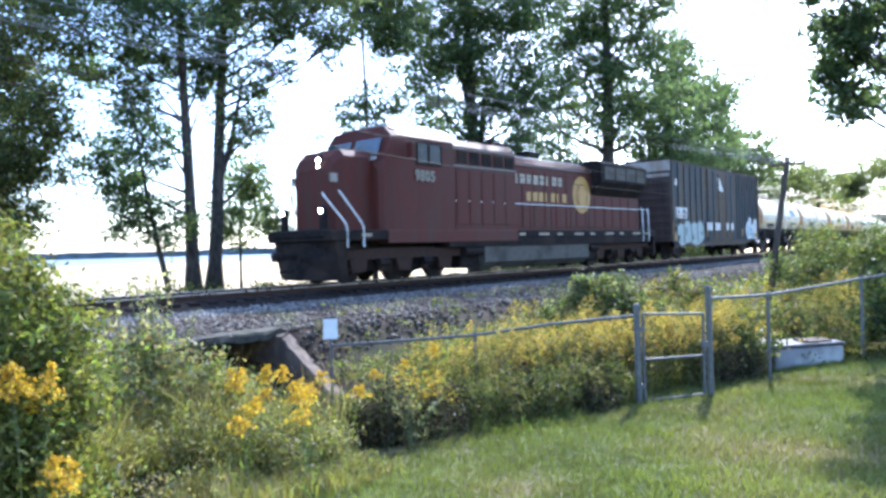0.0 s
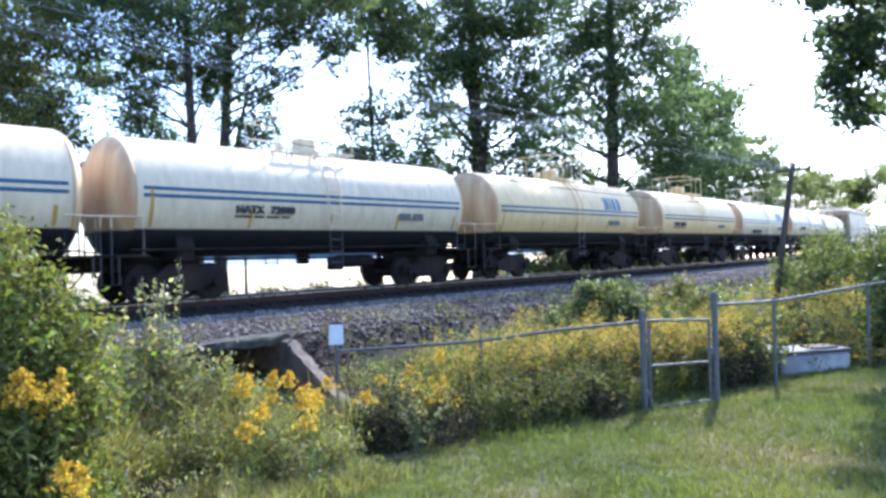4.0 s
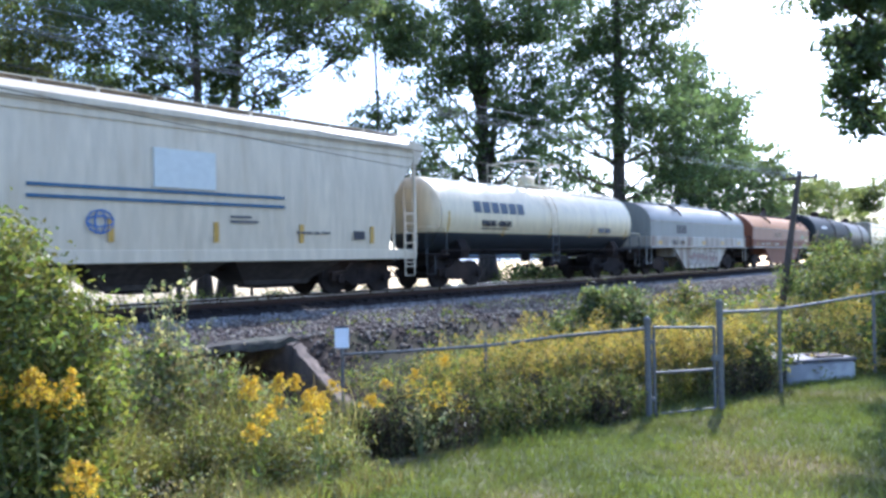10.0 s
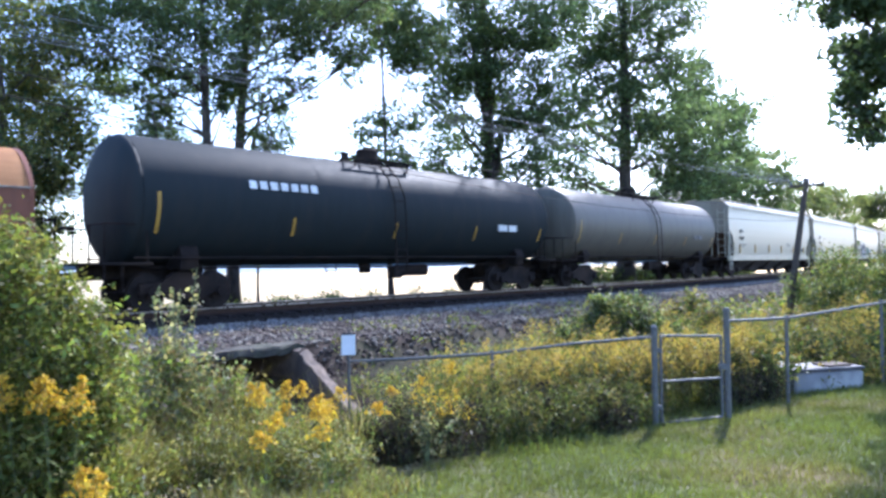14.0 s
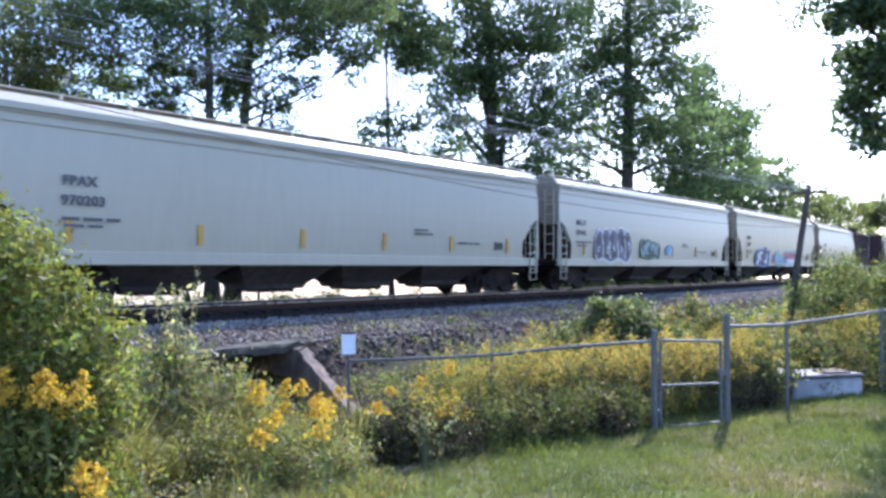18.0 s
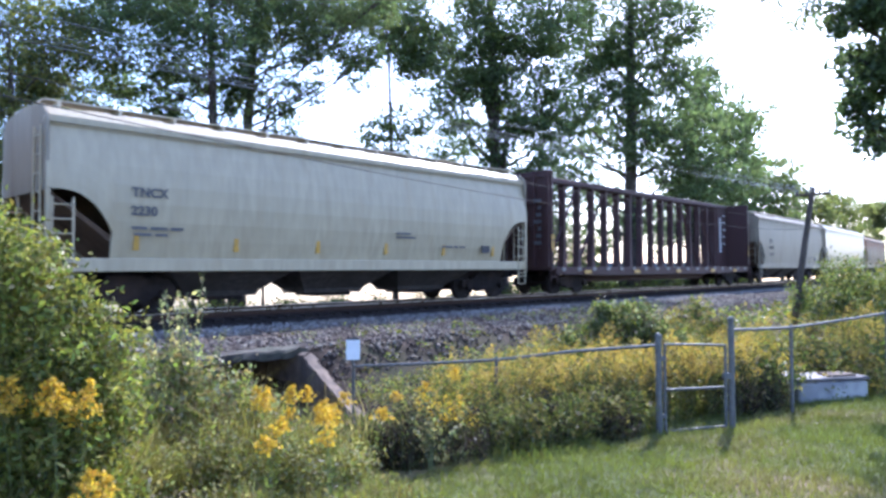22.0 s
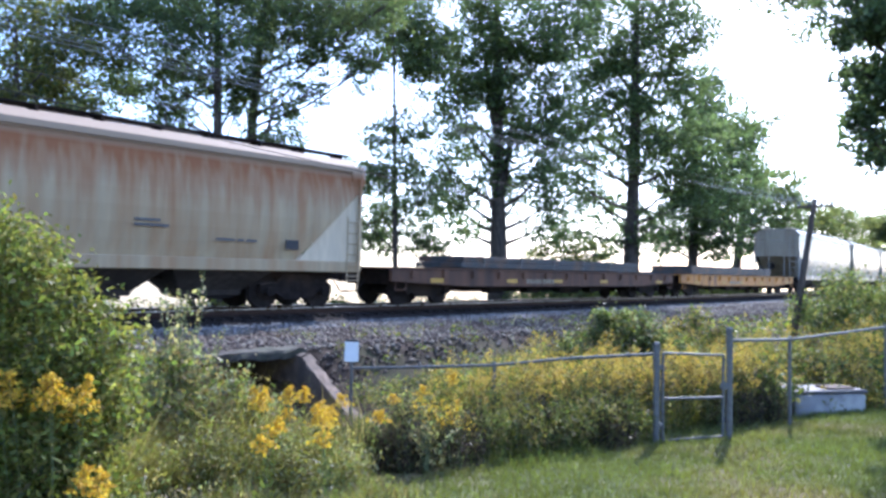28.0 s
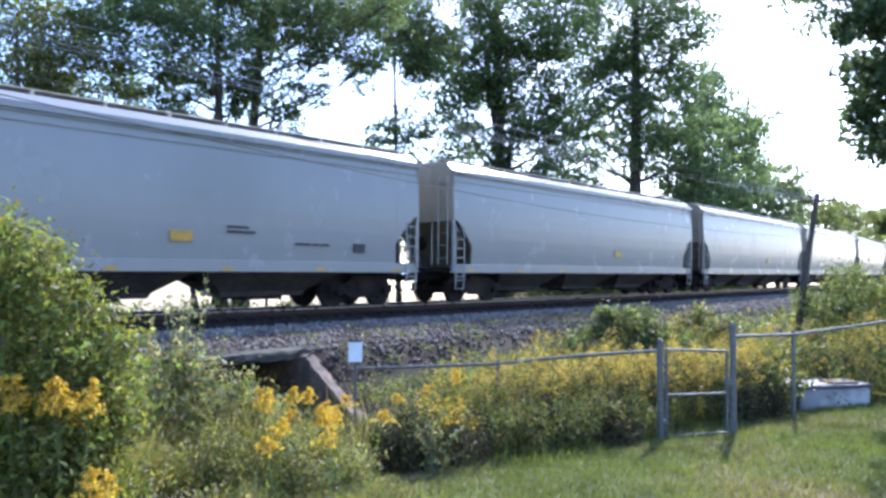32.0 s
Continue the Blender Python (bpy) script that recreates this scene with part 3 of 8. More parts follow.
def tree(x, y, height, lean, trunk_r, fork, mat, label, lobes, seed):
    """A tapered trunk with limbs; the crown is leaves clustered round branch tips inside uneven lobes."""
    rnd = np.random.RandomState(seed)
    z0 = ground_z(x, y) - 0.12
    root = thing("tree", label, "tree", "trees round the railway")
    root.location = (x, y, z0)
    pts = []
    for i in range(11):
        k = i / 10
        pts.append((lean * k + 0.10 * math.sin(4.1 * k + seed) * k, 0.12 * math.cos(2.3 * k + seed) * k, height * k))
    g = Geo()
    n = 10
    rings = []
    for i, p in enumerate(pts):
        k = i / 10
        r = trunk_r * (1.0 - 0.78 * k) * (1.4 if i == 0 else 1.0)
        rings.append([(p[0] + r * math.cos(2 * math.pi * j / n) * (1 + 0.09 * math.sin(j * 2.3 + seed + i)), p[1] + r * math.sin(2 * math.pi * j / n), p[2]) for j in range(n)])
    g.loft(rings)
    for k in range(fork):
        a = np.array(pts[3 + 2 * k])
        w = 1 if k == 0 else -1
        g.tube([a, a + (0.45 * w + lean * 0.1, 0.1, height * 0.10), a + (0.9 * w + lean * 0.25, 0.2, height * 0.28)], trunk_r * 0.55, 8, trunk_r * 0.15)
    leaf = min(0.36, max(0.12, 0.0052 * math.hypot(x, y)))
    centres = []
    for dx, up, r in lobes:
        r *= 1.08
        m = 30
        d = rnd.normal(size=(m, 3))
        d /= np.linalg.norm(d, axis=1)[:, None]
        T = d * r * (0.25 + 0.85 * rnd.rand(m, 1) ** 0.7) * np.array([1.1, 1.1, 1.0]) + np.array([dx, rnd.normal() * 0.5 * r, up])
        count = int((2.0 if y < 15 else 1.55 if y > 55 else 1.13 if y > 40 else 1.35 if y > 34 else 1.15) * math.pi * r * r / (leaf * leaf * 0.147))
        centres.append(clumps(T, max(1, count // m), r * 0.22, rnd, 0.5))
        hub = T.mean(axis=0)
        k = min(0.93, max(0.18, (hub[2] / height) * 0.85 - 0.05))
        i = min(9, int(k * 10))
        a = np.array(pts[i]) * (1 - (k * 10 - i)) + np.array(pts[i + 1]) * (k * 10 - i)
        mid = (a + hub) / 2 + np.array([0, 0, -0.06 * np.linalg.norm(hub - a)])
        g.tube([a, mid, hub], max(0.02, trunk_r * 0.34 * (1.1 - k)), 6, 0.018)
        for q in T[:6]:
            g.tube([mid * 0.4 + hub * 0.6, (hub + q) / 2 + (0, 0, 0.05), q], 0.022, 4, 0.006)
    part("trunk", g, BARK, root, smooth=True)
    v, f = leaf_arrays(np.concatenate(centres), rnd, leaf)
    idx = np.where(rnd.rand(len(f)) < 0.3, (mat + 1) % 4, mat)
    mesh_from("crown", v, f, LEAF, idx, root)
    return root


build_ground()
build_water_and_shore()
build_track()

# ---------------------------------------------------------------- rolling stock; x runs back along the train, the lawn side is -y, z = 0 on the rails
def bogie(parent, cx, wheels=2, spread=1.78, r=0.46, mat=None):
    """A two- or three-axle truck centred at cx."""
    mat = mat or UNDER
    b = Geo()
    half = spread * (wheels - 1) / 2
    for side in (-1, 1):
        y = side * 1.02
        poly = [(-half - 0.28, 0.40), (-half - 0.28, 0.66), (-half + 0.25, 0.70), (-0.35, 0.92), (0.35, 0.92), (half - 0.25, 0.70), (half + 0.28, 0.66),
                (half + 0.28, 0.40), (half - 0.2, 0.42), (0.42, 0.26), (-0.42, 0.26), (-half + 0.2, 0.42)]
        b.prism_y([(cx + px, pz) for px, pz in poly], y - 0.07, y + 0.07)
    b.box(cx - 0.25, cx + 0.25, -1.1, 1.1, 0.45, 0.78, 0.04)
    frame_part = part("bogie", b, mat, parent, "dark grimy steel truck")
    for k in range(wheels):
        wx = cx - half + k * spread
        w = Geo()
        for side in (-1, 1):
            w.disc(wx, side * 0.76, r, r, 0.11, "y", 24)
            w.disc(wx, side * 0.68, r, r + 0.028, 0.03, "y", 24)
            w.disc(wx, side * 0.83, r, r * 0.5, 0.05, "y", 16)
        w.tube([(wx, -1.15, r), (wx, 1.15, r)], 0.08, 10)
        part("wheelset", w, WHEEL, frame_part)
        for side in (-1, 1):
            part("axle_cap", Geo().disc(wx, side * 1.12, r, 0.13, 0.14, "y", 14), UNDER, frame_part)
    for side in (-1, 1):
        s = Geo()
        for k in (-0.125, 0, 0.125):
            s.disc(cx + k, side * 1.02, 0.60, 0.065, 0.26, "z", 10)
        part("spring_nest", s, WHEEL, frame_part)


def coupler(parent, x, out):
    g = Geo()
    g.box(min(x, x + out * 0.62), max(x, x + out * 0.62), -0.09, 0.09, 0.78, 0.95, 0.02)
    g.box(min(x + out * 0.55, x + out * 0.8), max(x + out * 0.55, x + out * 0.8), -0.15, 0.15, 0.72, 1.0, 0.05)
    part("coupler", g, UNDER, parent)
    h = Geo().tube([(x, -0.35, 0.82), (x + out * 0.3, -0.36, 0.45), (x + out * 0.75, -0.2, 0.42)], 0.028, 6)
    part("air_hose", h, UNDER, parent)


def ladder(parent, x, y, z0, z1, w=0.42, n=5, mat=None, along="x", name="ladder"):
    g = Geo()
    d = (w / 2, 0) if along == "x" else (0, w / 2)
    for k in (-1, 1):
        g.tube([(x + d[0] * k, y + d[1] * k, z0), (x + d[0] * k, y + d[1] * k, z1)], 0.024, 5)
    for i in range(n):
        z = z0 + (z1 - z0) * (i + 0.5) / n
        g.tube([(x - d[0], y - d[1], z), (x + d[0], y + d[1], z)], 0.019, 5)
    part(name, g, mat or WHITE, parent)


def bars(parent, x, y, z, widths, h, mat, gap=0.05, name="marking_bar", thick=0.006):
    """Short upright plates that stand for writing that is not lettered."""
    for w in widths:
        if w > 0.01:
            part(name, Geo().box(x, x + w, y - thick, y, z, z + h), mat, parent)
        x += w + gap


def ribbon(pts, w, y0, y1):
    """A flat painted stroke of width w along points (x, z), as one thin solid."""
    left, right = [], []
    for i, (x, z) in enumerate(pts):
        ax, az = pts[max(0, i - 1)]
        bx, bz = pts[min(len(pts) - 1, i + 1)]
        d = math.hypot(bx - ax, bz - az) + 1e-6
        nx, nz = -(bz - az) / d * w / 2, (bx - ax) / d * w / 2
        k = 0.6 if i in (0, len(pts) - 1) else 1.0
        left.append((x + nx * k, z + nz * k))
        right.append((x - nx * k, z - nz * k))
    g = Geo()
    n = len(pts)
    v = [(x, y, z) for y in (y0, y1) for x, z in left + right]
    f = []
    for i in range(n - 1):
        a, b, c, d = i, i + 1, n + i + 1, n + i
        f += [(a, b, c, d), (2 * n + d, 2 * n + c, 2 * n + b, 2 * n + a), (a, 2 * n + a, 2 * n + b, b), (d, c, 2 * n + c, 2 * n + d)]
    f += [(0, n, 3 * n, 2 * n), (n - 1, 3 * n - 1, 4 * n - 1, 2 * n - 1)]
    return g.add(v, f)


def tag_patch(parent, x0, x1, z0, z1, y, colours, seed, n=6):
    """Sprayed bubble shapes that spell nothing: one swelling body, dark edge lines, folds and hooks, bright glints."""
    rnd = random.Random(seed)
    w, h = (x1 - x0) / n, z1 - z0
    m = n * 8
    tops, lows = [], []
    peaks = [rnd.uniform(0.72, 1.0) for _ in range(n + 1)]
    for i in range(m + 1):
        u = i / 8
        k = min(n - 1, int(u))
        f = u - k
        lift = peaks[k] * (1 - 0.16 * abs(2 * f - 1) ** 3)
        end = min(1.0, (0.25 + min(i, m - i) / 5))
        x = x0 + w * u
        mid = z0 + h * 0.45
        tops.append((x, mid + (z0 + h * lift - mid) * end ** 0.5))
        lows.append((x, mid + (z0 + h * (0.03 + 0.05 * math.sin(u * 2.9 + seed)) - mid) * end ** 0.5))
    fill = Geo()
    v = [(px, yy, pz) for yy in (y - 0.004, y) for px, pz in tops + lows]
    f = []
    t = m + 1
    for i in range(m):
        f += [(i, t + i, t + i + 1, i + 1), (2 * t + i, 2 * t + i + 1, 3 * t + i + 1, 3 * t + i)]
        f += [(i, i + 1, 2 * t + i + 1, 2 * t + i), (t + i, 3 * t + i, 3 * t + i + 1, t + i + 1)]
    part("graffiti_fill", fill.add(v, f), SPRAY[colours[0]], parent)
    line = SPRAY[colours[-1]] if len(colours) < 3 else SPRAY[colours[2]]
    body = SPRAY[colours[1]]
    th = 0.05 * h
    part("graffiti_edge", ribbon(tops, th, y - 0.010, y - 0.002), line, parent)
    part("graffiti_edge", ribbon(lows, th, y - 0.010, y - 0.002), line, parent)
    for k in range(n):
        cx = x0 + w * (k + 0.5)
        hh = h * peaks[k]
        if len(colours) > 2:
            # a fat swelling stroke inside each bulge
            r = rnd.uniform(0.2, 0.34) * w
            a0 = rnd.uniform(0, 6.28)
            turn = rnd.uniform(2.6, 4.6) * rnd.choice((-1, 1))
            pts = [(cx + r * math.cos(a0 + turn * j / 9) + 0.05 * w * math.sin(j), z0 + hh * (0.5 + 0.3 * math.sin(a0 + turn * j / 9))) for j in range(10)]
            part("graffiti_stroke", ribbon(pts, h * 0.17, y - 0.013 - 0.0006 * k, y - 0.002), body, parent)
        if k:
            # fold between two bulges
            bx = x0 + w * k
            sway = rnd.uniform(-0.22, 0.22) * w
            pts = [(bx + sway * math.sin(j / 6 * 3.1) * (1 - j / 9), z0 + h * (0.08 + rnd.uniform(0.5, 0.7) * j / 6)) for j in range(7)]
            part("graffiti_line", ribbon(pts, th * 0.8, y - 0.017, y - 0.002), line, parent)
        hx, hz = cx + rnd.uniform(-0.2, 0.2) * w, z0 + hh * rnd.uniform(0.3, 0.65)
        pts = [(hx + 0.16 * w * math.cos(q), hz + 0.12 * h * math.sin(q)) for q in [rnd.uniform(0, 3) + 0.55 * j for j in range(6)]]
        pts.sort()
        part("graffiti_line", ribbon(pts, th * 0.7, y - 0.018, y - 0.002), line, parent)


def hopper(name_label, L, mat, eave=4.2, pockets=3, marks=None, mark_mat=None, graffiti=None, style="modern", stripes=False, yellow=True, ribs=0, group="covered hopper cars", roof_mat=None, cut=0.95, bow=0.10):
    """A covered hopper wagon: curved side sheets cut away at the ends, roof with a raised walkway, outlet funnels, two trucks."""
    root = thing("covered_hopper_car", name_label, "rail car", group)
    W, ZS = 1.60, 1.30
    zc = 2.75
    dark_in = HOPPER_OLD if mat is not RUSTY else RUSTY
    # side sheets, slightly bowed, with a cut-away lower corner at both ends
    for side in (-1, 1):
        g = Geo()
        n = 14
        def low(x):
            e = min(x, L - x)
            if style == "acf":
                return ZS + 0.02 if e > 1.15 else 2.75 + (eave - 0.25 - 2.75) * (1 - e / 1.15)
            if style == "slant":
                return ZS + 0.02 + max(0, 1.0 - e / 2.2) * 2.1
            return ZS + 0.02 if e > cut + 0.005 else zc + 0.03 - 0.86 * max(0.0, (e - 0.14) / (cut - 0.14)) ** (1.25 if bow < 0.2 else 2.8)
        xs = sorted(set(([0.55, 1.1, 1.65, 2.2, L - 2.2, L - 1.65, L - 1.1, L - 0.55] if style == "slant" else [0.6, 1.15, 1.16, L - 1.16, L - 1.15, L - 0.6] if style == "acf" else []) + [0.0, 0.14, L - 0.14] + [k for i in range(10) for k in (0.14 + (cut - 0.14) * i / 9, L - 0.14 - (cut - 0.14) * i / 9)] + [cut + 0.01, L - cut - 0.01] + [L * i / 12 for i in range(2, 11)] + [L]))
        outer, inner = [], []
        for x in xs:
            z0 = low(x)
            col, coli = [], []
            for k in range(8):
                z = z0 + (eave - z0) * k / 7
                f = (z - ZS) / (eave - ZS)
                y = side * (W - bow + bow * math.sin(math.pi * min(1, max(0, 0.12 + 0.8 * f))))
                col.append((x, y, z))
                coli.append((x, y - side * 0.05, z))
            outer.append(col)
            inner.append(coli)
        for i in range(len(xs) - 1):
            for k in range(7):
                for lay, flip in ((outer, False), (inner, True)):
                    q = [lay[i][k], lay[i + 1][k], lay[i + 1][k + 1], lay[i][k + 1]]
                    g.add(q if (side < 0) != flip else q[::-1], [(0, 1, 2, 3)])
            g.add([outer[i][0], inner[i][0], inner[i + 1][0], outer[i + 1][0]], [(0, 1, 2, 3)])
        for e in (0, -1):
            for k in range(7):
                g.add([outer[e][k], inner[e][k], inner[e][k + 1], outer[e][k + 1]], [(0, 1, 2, 3)])
        sp = part("side_sheet", g, mat, root, smooth=False)
        c = Geo()
        y = side * (W - 0.02 - 0.75 * (bow - 0.10))
        c.prism_x([(y - 0.05, eave - 0.02), (y + 0.06, eave - 0.02), (y + 0.07, eave + 0.05), (y + 0.03, eave + 0.12), (y - 0.05, eave + 0.12)], 0, L)
        part("cornice", c, roof_mat or mat, root)
        tr = Geo().box(0.05, L - 0.05, min(y, y - side * 0.05), max(y, y - side * 0.05), eave - 0.075, eave - 0.045)
        tr.box(0.05, L - 0.05, min(y, y - side * 0.05), max(y, y - side * 0.05), eave - 0.27, eave - 0.235)
        part("top_chord_rib", tr, mat, root)
        s = Geo()
        yo = side * (W - 0.03)
        s.box(0.0, L, min(yo - side * 0.14, yo + side * 0.0), max(yo - side * 0.14, yo), ZS - 0.28, ZS + 0.02, 0.015)
        part("side_sill", s, mat, root)
        if ribs:
            rg = Geo()
            for i in range(ribs):
                x = 1.9 + (L - 3.8) * i / (ribs - 1)
                rg.box(x - 0.035, x + 0.035, min(side * (W - 0.02), side * (W + 0.05)), max(side * (W - 0.02), side * (W + 0.05)), ZS, eave)
            part("side_rib", rg, mat, root)
    # roof
    g = Geo()
    top = eave + 0.46
    V, W = W, W - 0.75 * (bow - 0.10)
    arc = [(-W + 0.04, eave + 0.07), (-W + 0.10, eave + 0.16), (-W + 0.32, eave + 0.36), (-W + 0.7, eave + 0.44), (0, eave + 0.48), (W - 0.7, eave + 0.44), (W - 0.32, eave + 0.36), (W - 0.10, eave + 0.16), (W - 0.04, eave + 0.07)]
    g.prism_x(arc, 0.02, L - 0.02)
    W = V
    part("roof", g, roof_mat or mat, root)
    h = Geo()
    h.box(1.2, L - 1.2, -0.33, 0.33, top - 0.02, top + 0.10, 0.04)
    part("roof_hatch_cover", h, roof_mat or mat, root)
    for side in (-1, 1):
        wk = Geo()
        wk.box(0.1, L - 0.1, min(side * 0.55, side * 1.05), max(side * 0.55, side * 1.05), top + 0.05, top + 0.08)
        for i in range(13):
            x = 0.4 + (L - 0.8) * i / 12
            wk.box(x - 0.03, x + 0.03, min(side * 0.5, side * 1.08), max(side * 0.5, side * 1.08), top - 0.12, top + 0.05)
        part("running_board", wk, HOPPER_CREAM if style != "slant" else UNDER, root)
    # ends: upper end sheet, sloping floor sheet, end posts, end platform
    for e in (0, 1):
        X = (lambda x: x) if e == 0 else (lambda x: L - x)
        g = Geo()
        a, b = sorted((X(0.0), X(0.06)))
        if style == "acf":
            q = [(X(0.1), eave - 0.35), (X(0.2), eave - 0.3), (X(2.6), 1.5), (X(2.4), 1.45)]
            g.prism_y(q, -W + 0.1, W - 0.1)
            part("end_slope_sheet", g, HOPPER_TAN, root)
            hd = Geo().prism_y([(X(-0.38), eave + 0.16), (X(0.1), eave + 0.3), (X(0.1), eave - 0.45), (X(-0.08), eave - 0.45), (X(-0.36), eave - 0.02)], -W + 0.06, W - 0.06)
            part("end_sheet", hd, mat, root)
            for y in (-1.5, -0.9, -0.3, 0.3, 0.9, 1.5):
                bx = Geo().prism_y([(X(-0.44), eave + 0.1), (X(-0.36), eave + 0.16), (X(-0.06), eave - 0.45), (X(-0.14), eave - 0.47)], y - 0.04, y + 0.04)
                part("end_gusset", bx, mat, root)
            for s in (-1, 1):
                part("corner_brace", Geo().tube([(X(0.95), s * (W - 0.08), ZS), (X(0.95), s * (W - 0.08), 2.9)], 0.05, 6), mat, root)
        elif style == "slant":
            q = [(X(-0.15), eave + 0.1), (X(0.05), eave - 0.4), (X(2.5), 1.55), (X(2.6), 1.6), (X(0.3), eave - 0.3), (X(0.3), eave + 0.1)]
            g.prism_y(q, -W + 0.1, W - 0.1)
            part("end_slope_sheet", g, dark_in, root)
            for y in (-1.1, -0.4, 0.4, 1.1):
                bx = Geo()
                bx.prism_y([(X(-0.1), eave - 0.3), (X(0.0), eave - 0.3), (X(0.14), eave + 0.05), (X(-0.1), eave + 0.1)], y - 0.04, y + 0.04)
                part("end_gusset", bx, mat, root)
            hd = Geo()
            hd.box(min(X(-0.12), X(0.04)), max(X(-0.12), X(0.04)), -W + 0.03, W - 0.03, eave - 0.42, eave + 0.16, 0.03)
            part("end_sheet", hd, mat, root)
            for s in (-1, 1):
                tp = Geo().prism_y([(X(0.0), ZS), (X(2.15), ZS), (X(0.0), ZS + 2.06)], min(s * (W - 0.16), s * (W - 0.12)), max(s * (W - 0.16), s * (W - 0.12)))
                part("end_web", tp, HOPPER_CREAM, root, "pale triangular end web")
        else:
            g.prism_x([(-W + 0.06, zc), (W - 0.06, zc), (W - 0.03, eave), (W - 0.1, eave + 0.16), (W - 0.32, eave + 0.36), (0, eave + 0.48), (-W + 0.32, eave + 0.36), (-W + 0.1, eave + 0.16), (-W + 0.03, eave)], a, b)
            part("end_sheet", g, END_DIRT, root, "dirty upper end sheet")
            g = Geo().prism_y([(X(0.05), zc + 0.02), (X(0.12), zc + 0.02), (X(2.2), 1.25), (X(2.0), 1.2)], -W + 0.28, W - 0.28)
            part("end_slope_sheet", g, SLOPE_BROWN if mat is not WHITE else dark_in, root, "brown-stained sloping end sheet")
        for y in (-W + 0.06, W - 0.06):
            pz = Geo().box(min(X(0.0), X(0.09)), max(X(0.0), X(0.09)), y - 0.05, y + 0.05, ZS, zc + 0.1 if style == "modern" else eave - 0.2, 0.01)
            part("end_post", pz, mat, root)
        for y in (-W * 0.33, W * 0.33):
            pz = Geo().tube([(X(0.06), y, ZS), (X(0.06), y, zc)], 0.035, 6)
            part("end_brace", pz, mat, root)
        pf = Geo().box(min(X(-0.12), X(1.0)), max(X(-0.12), X(1.0)), -W + 0.1, W - 0.1, ZS - 0.2, ZS - 0.1)
        part("end_platform", pf, UNDER, root)
        ladder(root, X(0.32), -W + 0.0, 0.75, zc - 0.15, 0.42, 6, mat)
        ladder(root, X(0.32), W - 0.0, 0.75, zc - 0.15, 0.42, 6, mat)
        ladder(root, X(0.0) - (0.05 if e == 0 else -0.05), -W + 0.45, ZS, eave - 0.1, 0.42, 7, mat, "y")
        bw = Geo().disc(X(0.5), 0.5, ZS + 0.75, 0.28, 0.1, "x", 16)
        part("brake_wheel" if e == 0 else "air_reservoir", bw, UNDER, root)
        coupler(root, X(0.1), -1 if e == 0 else 1)
        st = Geo()
        sy = -W + 0.02
        st.tube([(X(0.12), sy, ZS - 0.25), (X(0.12), sy, 0.5), (X(0.52), sy, 0.5), (X(0.52), sy, ZS - 0.25)], 0.022, 5)
        st.tube([(X(0.12), sy, 0.78), (X(0.52), sy, 0.78)], 0.02, 5)
        part("stirrup_step", st, mat, root)
    # outlet funnels and centre sill
    g = Geo().box(-0.2, L + 0.2, -0.28, 0.28, 0.78, 1.06, 0.02)
    part("centre_sill", g, UNDER, root)
    span = (L - 5.4) / pockets
    for i in range(pockets):
        cx = 2.7 + span * (i + 0.5)
        g = Geo()
        rings = []
        for z, hx, hy in ((1.32, span * 0.49, 1.42), (0.98, span * 0.46, 1.25), (0.50, span * 0.30, 0.62), (0.36, span * 0.28, 0.55)):
            rings.append([(cx - hx, -hy, z), (cx + hx, -hy, z), (cx + hx, hy, z), (cx - hx, hy, z)])
        g.loft(rings)
        f = part("outlet_funnel", g, FUNNEL, root)
        part("outlet_gate", Geo().box(cx - 0.6, cx + 0.6, -0.6, 0.6, 0.27, 0.37, 0.02), UNDER, f)
    for cx in (1.85, L - 1.85):
        bogie(root, cx)
    Y = -W - 0.015
    if yellow == "sill":
        for i in range(7):
            x = 0.9 + (L - 1.8) * i / 6
            part("reflector", Geo().box(x - 0.14, x + 0.14, -W + 0.02, -W + 0.026, 1.06, 1.14), YELLOW, root)
        part("warning_panel", Geo().box(L * 0.57, L * 0.57 + 0.55, Y - 0.006, Y + 0.02, 1.75, 2.0), YELLOW, root)
    elif yellow:
        for i in range(6):
            x = 1.9 + (L - 3.8) * i / 5
            part("reflector", Geo().box(x - 0.06, x + 0.06, Y - 0.005 + 0.5 * (bow - 0.1), Y + 0.03 + 0.6 * (bow - 0.1), 1.5, 2.0), YELLOW, root)
    if marks:
        mm = mark_mat or GREY_INK
        wide = 1.25 if mat is WHITE else 1.05
        lettering(marks[0], 0.29, mm, root, (marks[2] - 0.65, Y - 0.02, 2.72), "reporting_mark", 0.004, wide)
        lettering(marks[1], 0.29, mm, root, (marks[2] - 0.67, Y - 0.02, 2.30), "car_number", 0.004, wide)
        bars(root, marks[2] - 0.65, Y - 0.004, 1.97, (0.35, 0.4, 0.3), 0.07, mm, 0.08, "capacity_data")
        bars(root, marks[2] - 0.6, Y - 0.004, 1.83, (0.4, 0.3), 0.06, mm, 0.08, "capacity_data")
        part("data_panel", Geo().box(L - 2.6, L - 2.2, Y - 0.006, Y + 0.02, 1.6, 1.85), BLACK_INK, root)
        bars(root, L - 4.6, Y - 0.004, 1.75, (0.5, 0.2, 0.3), 0.06, mm, 0.06, "stencil_data")
        bars(root, L - 6.6, Y - 0.004, 2.0, (0.8,), 0.06, mm, 0.06, "stencil_data")
        bars(root, L - 6.6, Y - 0.004, 2.12, (0.6,), 0.06, mm, 0.06, "stencil_data")
